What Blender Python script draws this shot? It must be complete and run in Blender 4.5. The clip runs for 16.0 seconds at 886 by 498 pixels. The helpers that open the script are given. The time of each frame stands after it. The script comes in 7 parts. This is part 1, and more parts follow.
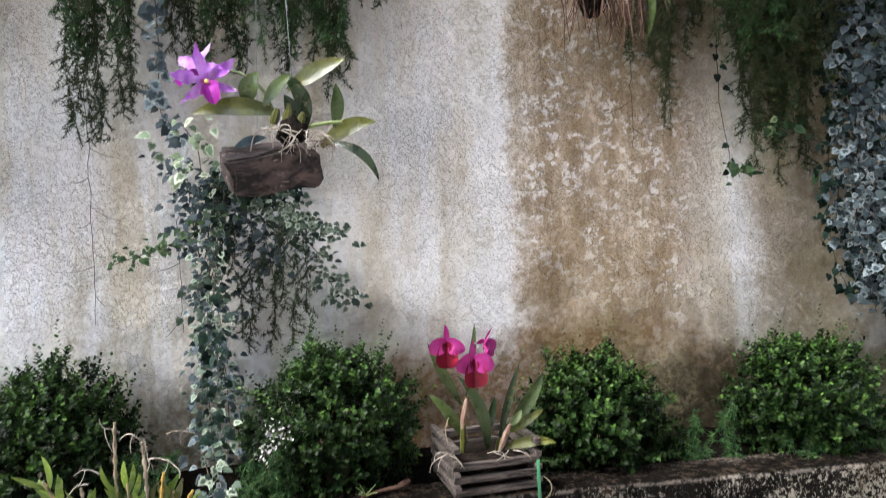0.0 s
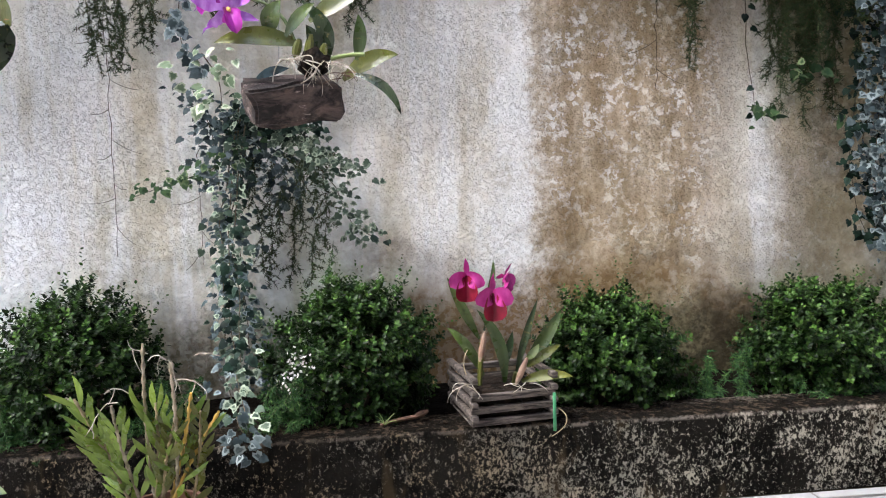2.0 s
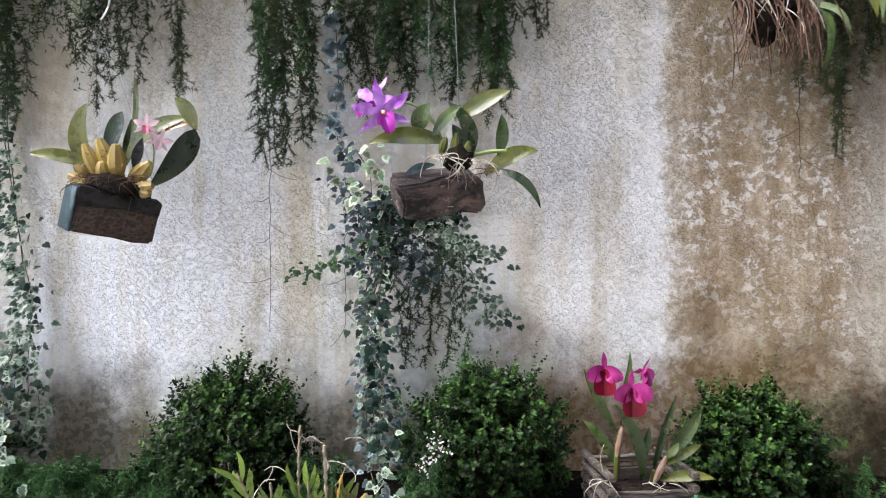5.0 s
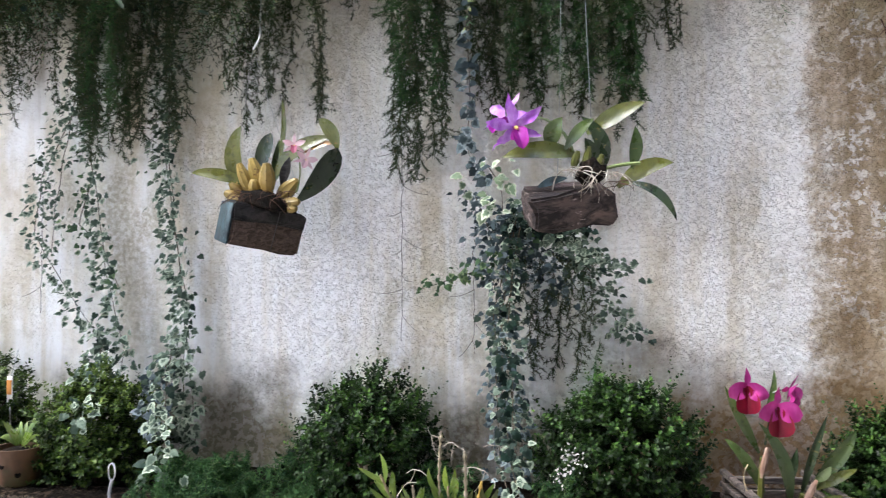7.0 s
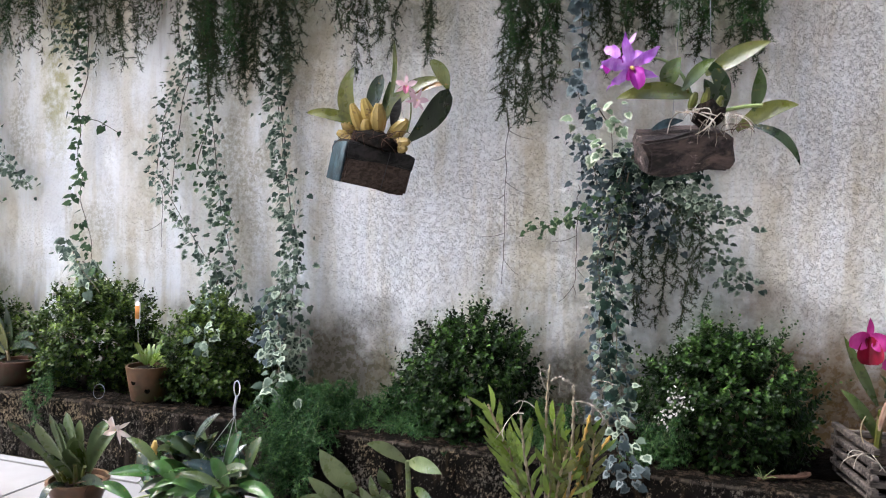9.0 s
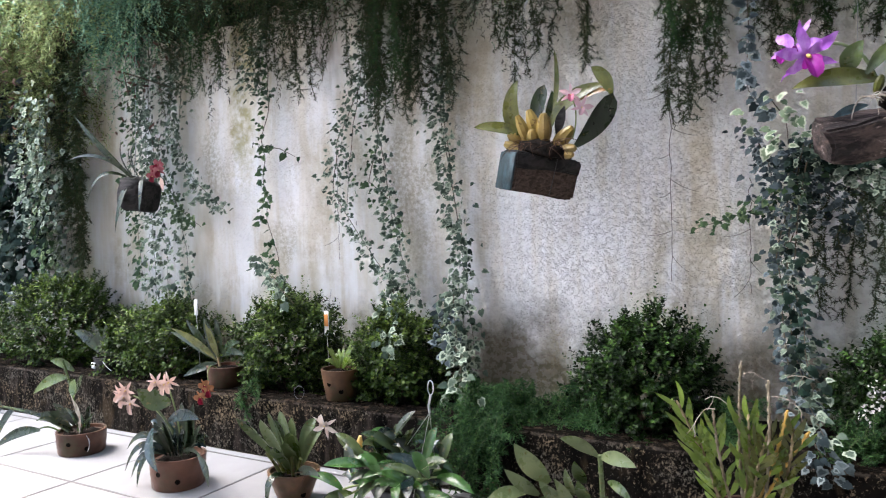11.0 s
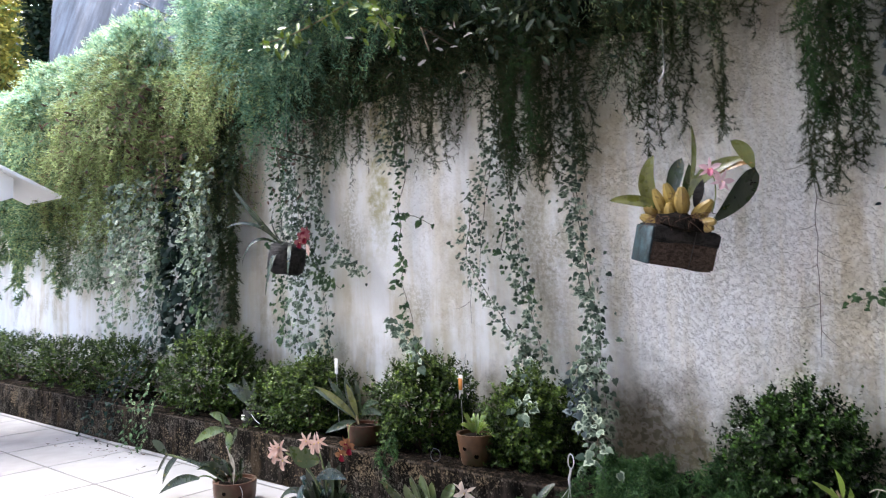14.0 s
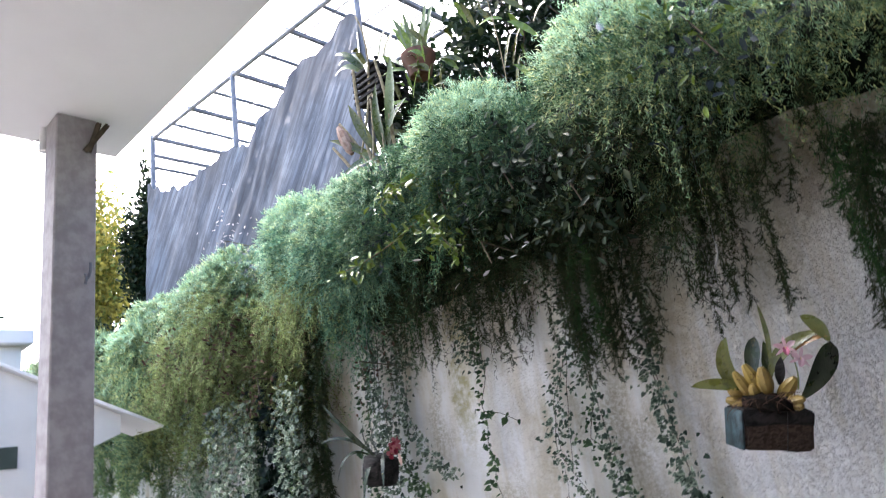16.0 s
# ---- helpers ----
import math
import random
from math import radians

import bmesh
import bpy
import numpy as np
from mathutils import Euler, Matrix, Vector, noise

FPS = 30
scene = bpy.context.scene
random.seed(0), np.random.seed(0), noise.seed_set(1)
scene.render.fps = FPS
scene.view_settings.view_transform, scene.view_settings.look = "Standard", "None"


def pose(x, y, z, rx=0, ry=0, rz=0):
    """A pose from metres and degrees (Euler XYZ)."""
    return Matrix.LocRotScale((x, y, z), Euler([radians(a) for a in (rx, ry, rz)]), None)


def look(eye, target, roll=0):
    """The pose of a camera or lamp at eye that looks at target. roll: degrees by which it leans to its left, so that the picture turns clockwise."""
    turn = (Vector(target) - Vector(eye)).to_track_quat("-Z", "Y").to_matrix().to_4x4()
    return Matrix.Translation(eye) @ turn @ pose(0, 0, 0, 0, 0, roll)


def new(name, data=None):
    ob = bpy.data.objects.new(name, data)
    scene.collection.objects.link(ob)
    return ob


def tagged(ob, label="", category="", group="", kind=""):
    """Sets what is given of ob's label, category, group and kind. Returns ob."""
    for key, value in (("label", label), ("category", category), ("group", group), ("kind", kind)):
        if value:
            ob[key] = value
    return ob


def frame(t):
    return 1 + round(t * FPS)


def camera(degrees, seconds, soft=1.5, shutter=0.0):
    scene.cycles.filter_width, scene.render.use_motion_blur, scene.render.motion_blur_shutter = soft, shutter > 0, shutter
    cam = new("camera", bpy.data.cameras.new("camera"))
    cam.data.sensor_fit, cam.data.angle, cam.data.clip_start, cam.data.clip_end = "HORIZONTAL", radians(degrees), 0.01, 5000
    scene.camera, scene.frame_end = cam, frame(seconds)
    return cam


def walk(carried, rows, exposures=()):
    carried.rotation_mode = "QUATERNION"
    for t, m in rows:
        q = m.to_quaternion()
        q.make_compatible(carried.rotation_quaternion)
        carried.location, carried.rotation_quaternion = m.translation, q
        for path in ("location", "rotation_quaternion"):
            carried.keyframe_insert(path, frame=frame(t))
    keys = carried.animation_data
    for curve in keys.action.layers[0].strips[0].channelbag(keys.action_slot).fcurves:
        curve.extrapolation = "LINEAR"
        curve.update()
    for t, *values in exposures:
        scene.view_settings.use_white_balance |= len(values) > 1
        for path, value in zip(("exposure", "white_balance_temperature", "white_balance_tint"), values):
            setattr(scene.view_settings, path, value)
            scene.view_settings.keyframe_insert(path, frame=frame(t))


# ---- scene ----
cam = camera(65.6, 16.0, soft=1.05, shutter=0.4)
PATH = [
    (0, (-0.128, -1.829, 0.709), (0.097, 0.158, 0.7), -2.7),
    (0.5, (-0.142, -1.819, 0.656), (0.066, 0.168, 0.58), -2.4),
    (1, (-0.146, -1.822, 0.659), (0.051, 0.165, 0.548), -1.8),
    (1.5, (-0.154, -1.832, 0.661), (0.06, 0.152, 0.529), -1.3),
    (2, (-0.158, -1.832, 0.664), (0.039, 0.153, 0.529), -1.7),
    (2.5, (-0.172, -1.831, 0.676), (-0.015, 0.161, 0.58), -2.3),
    (3, (-0.183, -1.86, 0.696), (-0.133, 0.139, 0.731), -0.2),
    (3.5, (-0.194, -1.873, 0.715), (-0.204, 0.126, 0.791), -0.1),
    (5.8, (-0.243, -1.885, 0.739), (-0.444, 0.105, 0.762), 0.2),
    (6, (-0.25, -1.889, 0.738), (-0.477, 0.098, 0.765), 0.4),
    (6.5, (-0.26, -1.895, 0.739), (-0.56, 0.082, 0.795), 0.0),
    (7, (-0.284, -1.918, 0.733), (-0.698, 0.037, 0.815), -0.1),
    (7.5, (-0.301, -1.928, 0.717), (-0.771, 0.015, 0.774), -0.4),
    (8, (-0.326, -1.942, 0.704), (-0.857, -0.014, 0.727), 0.2),
    (8.5, (-0.337, -1.951, 0.682), (-0.946, -0.046, 0.69), 1.8),
    (9, (-0.351, -1.959, 0.679), (-0.977, -0.06, 0.647), 1.7),
    (9.5, (-0.365, -1.975, 0.671), (-1.02, -0.086, 0.602), -0.2),
    (10, (-0.396, -2.014, 0.675), (-1.171, -0.172, 0.586), 0.2),
    (10.2, (-0.402, -2.04, 0.691), (-1.242, -0.226, 0.62), -0.7),
    (12.3, (-0.454, -2.117, 0.684), (-1.53, -0.43, 0.676), -0.5),
    (12.5, (-0.458, -2.134, 0.691), (-1.558, -0.464, 0.699), -0.8),
    (13, (-0.449, -2.142, 0.707), (-1.631, -0.53, 0.761), -0.9),
    (13.5, (-0.442, -2.138, 0.728), (-1.646, -0.542, 0.809), -1.3),
    (14, (-0.442, -2.181, 0.762), (-1.677, -0.612, 0.872), -0.9),
    (14.5, (-0.439, -2.19, 0.77), (-1.749, -0.689, 0.952), 1.7),
    (15, (-0.408, -2.204, 0.816), (-1.73, -0.747, 1.18), 0.3),
    (15.5, (-0.371, -2.246, 0.878), (-1.679, -0.846, 1.451), -0.4),
    (16, (-0.351, -2.285, 0.907), (-1.663, -0.889, 1.483), -8.2),
]
EXPOSURES = [(0, 3.61, 6250, 11.5), (2, 3.66, 6250, 11.5), (6, 3.62, 6100, 11.5), (9, 3.42, 6150, 13), (13.5, 3.16, 6150, 14), (14.4, 3.12, 6150, 14), (15, 3.16, 6150, 14), (15.5, 3.03, 6100, 13.5), (16, 2.72, 6100, 13.5)]
walk(cam, [(t, look(eye, target, roll)) for t, eye, target, roll in PATH], EXPOSURES)

# ---- light ----
SUN_ELEVATION, SUN_TURN = radians(52), radians(-68)
world = bpy.data.worlds.new("overcast_sky")
scene.world = world
world.use_nodes = True
wn = world.node_tree
sky = wn.nodes.new("ShaderNodeTexSky")
sky.sky_type, sky.sun_disc = "NISHITA", False
sky.sun_elevation, sky.sun_rotation = SUN_ELEVATION, SUN_TURN
sky.air_density, sky.dust_density, sky.ozone_density = 1.0, 6.0, 0.6
wn.links.new(sky.outputs[0], wn.nodes["Background"].inputs[0])
wn.nodes["Background"].inputs[1].default_value = 0.15
sun = new("sun", bpy.data.lights.new("sun", "SUN"))
sun.data.energy, sun.data.angle, sun.data.color = 1.05, radians(25), (1.0, 0.97, 0.92)
sun.matrix_world = look((0, 0, 10), (10 * math.cos(SUN_ELEVATION) * 0.75, 10 * math.cos(SUN_ELEVATION) * 0.3, 10 - 10 * math.sin(SUN_ELEVATION)))

# ---- materials ----


class Nodes:
    """A short way to write node trees."""

    def __init__(self, name):
        self.mat = bpy.data.materials.new(name)
        self.mat.use_nodes = True
        self.nt = self.mat.node_tree
        self.bsdf = self.nt.nodes["Principled BSDF"]
        self.coord = self.nt.nodes.new("ShaderNodeTexCoord").outputs["Object"]
        self.world = self.nt.nodes.new("ShaderNodeNewGeometry")

    def put(self, socket, value):
        if isinstance(value, bpy.types.NodeSocket):
            self.nt.links.new(value, socket)
        elif isinstance(value, tuple) and len(value) == 3 and socket.type == "RGBA":
            socket.default_value = (*value, 1)
        else:
            socket.default_value = value

    def noise(self, scale, detail=3.0, rough=0.55, distortion=0.0, vector=None):
        n = self.nt.nodes.new("ShaderNodeTexNoise")
        n.inputs["Scale"].default_value, n.inputs["Detail"].default_value = scale, detail
        n.inputs["Roughness"].default_value, n.inputs["Distortion"].default_value = rough, distortion
        self.put(n.inputs["Vector"], vector or self.coord)
        return n.outputs[0]

    def voronoi(self, scale, feature="F1", vector=None):
        n = self.nt.nodes.new("ShaderNodeTexVoronoi")
        n.feature = feature
        n.inputs["Scale"].default_value = scale
        self.put(n.inputs["Vector"], vector or self.coord)
        return n.outputs[0]

    def math(self, op, a, b=0.5, c=0.5):
        n = self.nt.nodes.new("ShaderNodeMath")
        n.operation = op
        for socket, v in zip(n.inputs, (a, b, c)):
            self.put(socket, v)
        return n.outputs[0]

    def step(self, value, low, high, out_low=0.0, out_high=1.0):
        n = self.nt.nodes.new("ShaderNodeMapRange")
        n.interpolation_type = "SMOOTHSTEP"
        for k, v in zip(("Value", "From Min", "From Max", "To Min", "To Max"), (value, low, high, out_low, out_high)):
            self.put(n.inputs[k], v)
        return n.outputs[0]

    def mix(self, fac, a, b, blend="MIX"):
        n = self.nt.nodes.new("ShaderNodeMix")
        n.data_type, n.blend_type = "RGBA", blend
        self.put(n.inputs[0], fac), self.put(n.inputs[6], a), self.put(n.inputs[7], b)
        return n.outputs[2]

    def xyz(self):
        n = self.nt.nodes.new("ShaderNodeSeparateXYZ")
        self.put(n.inputs[0], self.world.outputs["Position"])
        return n.outputs

    def place(self):
        return self.world.outputs["Position"]

    def stretched(self, sx, sy, sz, vector=None):
        n = self.nt.nodes.new("ShaderNodeMapping")
        self.put(n.inputs["Vector"], vector or self.coord)
        n.inputs["Scale"].default_value = (sx, sy, sz)
        return n.outputs[0]

    def island(self):
        return self.world.outputs["Random Per Island"]

    def chance(self):
        return self.nt.nodes.new("ShaderNodeObjectInfo").outputs["Random"]

    def attribute(self, name):
        n = self.nt.nodes.new("ShaderNodeAttribute")
        n.attribute_name = name
        return n.outputs["Fac"]

    def bump(self, height, strength=0.5, distance=0.01):
        n = self.nt.nodes.new("ShaderNodeBump")
        n.inputs["Strength"].default_value, n.inputs["Distance"].default_value = strength, distance
        self.put(n.inputs["Height"], height)
        self.put(self.bsdf.inputs["Normal"], n.outputs[0])

    def done(self, colour, rough=0.6, metal=0.0, spec=0.5):
        self.put(self.bsdf.inputs["Base Color"], colour)
        self.put(self.bsdf.inputs["Roughness"], rough)
        self.bsdf.inputs["Metallic"].default_value = metal
        self.bsdf.inputs["Specular IOR Level"].default_value = spec
        return self.mat

    def leafy(self, colour, rough=0.45, sheer=0.25, spec=0.4):
        """A leaf: some light comes through it."""
        self.done(colour, rough, 0, spec)
        t = self.nt.nodes.new("ShaderNodeBsdfTranslucent")
        self.put(t.inputs[0], colour)
        m = self.nt.nodes.new("ShaderNodeMixShader")
        m.inputs[0].default_value = sheer
        self.nt.links.new(self.bsdf.outputs[0], m.inputs[1])
        self.nt.links.new(t.outputs[0], m.inputs[2])
        self.nt.links.new(m.outputs[0], self.nt.nodes["Material Output"].inputs[0])
        return self.mat


def foliage(name, dark, light, other, share=0.15, rough=0.45, sheer=0.25, spots=9.0, spec=0.15):
    """Leaves that differ one by one and in patches."""
    n = Nodes(name)
    patch = n.noise(spots, 2, vector=n.place())
    c = n.mix(n.step(n.math("ADD", n.math("MULTIPLY", n.island(), 0.55), n.math("MULTIPLY", patch, 0.6)), 0.2, 0.95), dark, light)
    c = n.mix(n.step(n.math("FRACT", n.math("MULTIPLY", n.island(), 7.31)), 1 - share - 0.02, 1 - share + 0.02), c, other)
    return n.leafy(c, rough, sheer, spec)


def orchid_leaf(name, a, b, spot=(0.12, 0.1, 0.03), rough=0.38):
    n = Nodes(name)
    c = n.mix(n.step(n.noise(14, 3), 0.35, 0.7), a, b)
    c = n.mix(n.step(n.math("SUBTRACT", n.chance(), n.math("MULTIPLY", n.noise(40, 2), 0.2)), 0.1, 0.9, 0, 0.35), c, tuple(min(1, 1.4 * v) for v in b))
    c = n.mix(n.step(n.noise(75, 3), 0.62, 0.70, 0, 0.8), c, spot)
    c = n.mix(n.step(n.noise(18, 3, 0.7), 0.60, 0.72, 0, 0.7), c, tuple(0.22 * v for v in b))
    c = n.mix(n.step(n.noise(26, 4, 0.7), 0.5, 0.72, 0, 0.5), c, tuple(0.45 * v for v in a))
    n.bump(n.math("ADD", n.noise(60, 3, vector=n.stretched(4, 4, 1)), n.math("MULTIPLY", n.noise(22, 2), 1.5)), 0.35, 0.003)
    return n.leafy(c, n.step(n.noise(30, 3), 0.35, 0.7, rough - 0.14, rough + 0.06), 0.08, 0.42)


def petal_paint(name, a, b, rough=0.45, sheer=0.3):
    n = Nodes(name)
    c = n.mix(n.step(n.noise(45, 3, vector=n.stretched(1, 1, 0.4)), 0.3, 0.75), a, b)
    n.bump(n.noise(160, 2), 0.12, 0.001)
    return n.leafy(c, rough, sheer, 0.3)


def plain(name, a, b, scale=12.0, rough=0.6, bump=0.2, depth=0.003, metal=0.0, fine=90.0, spec=None):
    n = Nodes(name)
    c = n.mix(n.step(n.noise(scale, 4), 0.3, 0.7), a, b)
    n.bump(n.math("ADD", n.noise(fine, 3), n.math("MULTIPLY", n.noise(scale, 3), 0.6)), bump, depth)
    return n.done(c, rough, metal, spec if spec is not None else (0.08 if rough > 0.85 else 0.35))


def stucco():
    n = Nodes("stained_stucco")
    x, y, z = n.xyz()
    p = n.place()
    warp = n.noise(9, 3, vector=p)
    wx = n.math("ADD", x, n.math("ADD", n.math("MULTIPLY", n.math("SUBTRACT", n.noise(4.5, 5, 0.65, vector=p), 0.5), 0.22), n.math("MULTIPLY", n.math("SUBTRACT", n.noise(30, 5, 0.75, vector=p), 0.5), 0.16)))
    runs = n.noise(1.0, 5, 0.65, vector=n.stretched(9, 9, 0.9, p))
    # thrown stucco: sharp-edged plates of two sizes, with gritty skin
    flake = n.noise(46, 6, 0.64, 0.35, vector=p)
    chips = n.noise(110, 5, 0.62, 0.3, vector=p)
    grit = n.noise(260, 3, 0.6, vector=p)
    coarse = n.noise(3.4, 4, 0.6, vector=p)
    rugged = n.math("MULTIPLY", n.step(x, -2.4, -0.5, 0.16, 1.0), n.step(coarse, 0.36, 0.56, 0.2, 1.0))
    plates = n.step(flake, 0.475, 0.51)
    small = n.step(chips, 0.49, 0.53)
    gap = n.math("MULTIPLY", n.step(n.math("ABSOLUTE", n.math("SUBTRACT", flake, 0.474)), 0.02, 0.004), rugged)
    # old lime paint: cream and white in tall runs
    c = n.mix(n.step(runs, 0.36, 0.60), (0.86, 0.82, 0.74), (0.945, 0.94, 0.93))
    # weathered film, olive-beige between the white runs
    film = n.math("MULTIPLY", n.step(n.noise(2.6, 4, 0.6, vector=n.stretched(1.4, 1, 0.5, p)), 0.45, 0.62), n.step(runs, 0.66, 0.42, 0.15, 1.0))
    c = n.mix(n.math("MULTIPLY", film, n.step(n.noise(20, 4, 0.7, vector=p), 0.3, 0.6, 0.3, 0.8)), c, (0.58, 0.51, 0.37))
    # brown runs of damp, with clusters of pale plates left standing
    band = n.math("ADD", n.math("MULTIPLY", n.step(wx, 0.235, 0.345), n.step(wx, 0.92, 0.70)), n.math("MULTIPLY", n.math("MULTIPLY", n.step(wx, 0.92, 1.04), n.step(wx, 1.4, 1.2)), 0.7))
    low = n.step(n.math("ADD", z, n.math("MULTIPLY", runs, 0.35)), 0.40, 0.80, 0.6, 1.0)
    left = n.math("MULTIPLY", n.math("MULTIPLY", plates, n.step(n.noise(17, 4, 0.7, vector=p), 0.44, 0.60)), n.step(n.noise(4, 3, vector=n.stretched(1.6, 1, 0.7, p)), 0.40, 0.54, 0.25, 1.0))
    brown = n.mix(n.step(n.noise(1.0, 5, 0.65, vector=n.stretched(14, 14, 2.2, p)), 0.38, 0.64), (0.36, 0.26, 0.15), (0.60, 0.49, 0.355))
    brown = n.mix(n.step(n.noise(60, 4, 0.7, vector=p), 0.40, 0.62, 0.0, 0.5), brown, (0.27, 0.19, 0.10))
    brown = n.mix(n.math("MULTIPLY", n.step(z, 1.05, 1.45), n.step(x, 0.35, 0.62)), brown, (0.13, 0.10, 0.05))
    c = n.mix(n.math("MULTIPLY", n.math("MULTIPLY", band, low), n.math("SUBTRACT", 0.95, n.math("MULTIPLY", left, 0.72))), c, brown)
    # yellow-green algae run
    algae = n.math("MULTIPLY", n.math("MULTIPLY", n.step(wx, -2.60, -2.54), n.step(wx, -2.42, -2.50)), n.step(z, 0.75, 1.15))
    c = n.mix(n.math("MULTIPLY", algae, n.step(n.noise(12, 4, 0.7, vector=p), 0.35, 0.6, 0.1, 0.8)), c, (0.40, 0.36, 0.12))
    # pale run beside the brown one
    pale = n.math("MULTIPLY", n.step(wx, 0.08, 0.20), n.step(wx, 0.30, 0.25))
    c = n.mix(n.math("MULTIPLY", pale, 0.8), c, (0.92, 0.915, 0.90))
    # ochre and dark olive bloom above the bed
    ochre = n.math("MULTIPLY", n.step(wx, -0.42, -0.08), n.step(wx, 0.85, 0.45))
    damp = n.math("MULTIPLY", n.step(wx, 0.18, 0.36), n.step(wx, 1.1, 0.9))
    height = n.math("SUBTRACT", z, n.math("ADD", n.math("MULTIPLY", ochre, 0.12), n.math("ADD", n.math("MULTIPLY", damp, 0.11), n.math("MULTIPLY", n.math("MULTIPLY", n.step(wx, -1.7, -1.4), n.step(wx, -0.8, -1.2)), 0.085))))
    foot = n.step(n.math("ADD", height, n.math("MULTIPLY", n.math("SUBTRACT", n.noise(5, 5, 0.65, vector=p), 0.5), 0.75)), 0.49, 0.19)
    c = n.mix(n.math("MULTIPLY", foot, n.math("SUBTRACT", 0.94, n.math("MULTIPLY", plates, 0.12))), c, n.mix(damp, n.mix(ochre, (0.13, 0.112, 0.07), (0.19, 0.098, 0.025)), (0.15, 0.09, 0.034)))
    # black-green algae where the plaster stays wet
    wet = n.math("MULTIPLY", n.math("MULTIPLY", n.step(wx, 0.38, 0.60), n.step(wx, 1.2, 1.0)), n.step(n.math("ADD", z, n.math("MULTIPLY", n.math("SUBTRACT", n.noise(7, 5, 0.7, vector=p), 0.5), 0.35)), 0.43, 0.29))
    c = n.mix(n.math("MULTIPLY", wet, 0.9), c, (0.032, 0.026, 0.013))
    # brown drip stain under the hedge
    drip = n.step(n.math("ADD", z, n.math("MULTIPLY", n.math("SUBTRACT", runs, 0.5), 1.1)), 1.34, 1.72)
    c = n.mix(n.math("MULTIPLY", drip, n.step(n.noise(14, 4, 0.7, vector=p), 0.3, 0.6, 0.45, 0.85)), c, (0.27, 0.205, 0.125))
    high = n.math("MULTIPLY", n.math("MULTIPLY", n.step(n.math("ADD", z, n.math("MULTIPLY", runs, 0.3)), 1.05, 1.5), n.step(wx, 0.36, 0.62)), n.step(n.noise(12, 4, 0.7, vector=p), 0.3, 0.6, 0.3, 0.85))
    c = n.mix(high, c, (0.17, 0.13, 0.07))
    # grime towards the corner of the yard
    c = n.mix(n.math("MULTIPLY", n.step(wx, 0.90, 1.15), n.step(n.noise(6, 4, 0.65, vector=p), 0.35, 0.6, 0.4, 0.85)), c, (0.20, 0.165, 0.095))
    # olive algae in patches
    c = n.mix(n.math("MULTIPLY", n.step(n.noise(3.2, 4, 0.6, vector=n.stretched(1, 1, 0.55, p)), 0.52, 0.68), n.step(n.noise(70, 4, 0.7, vector=p), 0.38, 0.6, 0.15, 0.7)), c, (0.40, 0.35, 0.22))
    # soil tint between the plates; the dark edge lines paint in their crevice shade
    worn = n.math("MULTIPLY", rugged, n.step(n.noise(5, 4, 0.65, vector=p), 0.34, 0.6, 0.25, 0.9))
    c = n.mix(n.math("MULTIPLY", n.step(flake, 0.50, 0.42), worn), c, n.mix(0.16, c, (0.34, 0.28, 0.17)))
    c = n.mix(n.math("MULTIPLY", gap, n.step(n.noise(7, 4, 0.65, vector=p), 0.46, 0.68, 0.0, 0.34)), c, (0.30, 0.25, 0.17))
    rise = n.math("MULTIPLY", rugged, n.math("ADD", n.math("ADD", plates, n.math("MULTIPLY", small, 0.4)), n.math("MULTIPLY", grit, 0.4)))
    n.bump(n.math("ADD", rise, n.math("MULTIPLY", warp, 0.6)), 1.0, 0.0105)
    return n.done(c, 0.9, 0, 0.15)


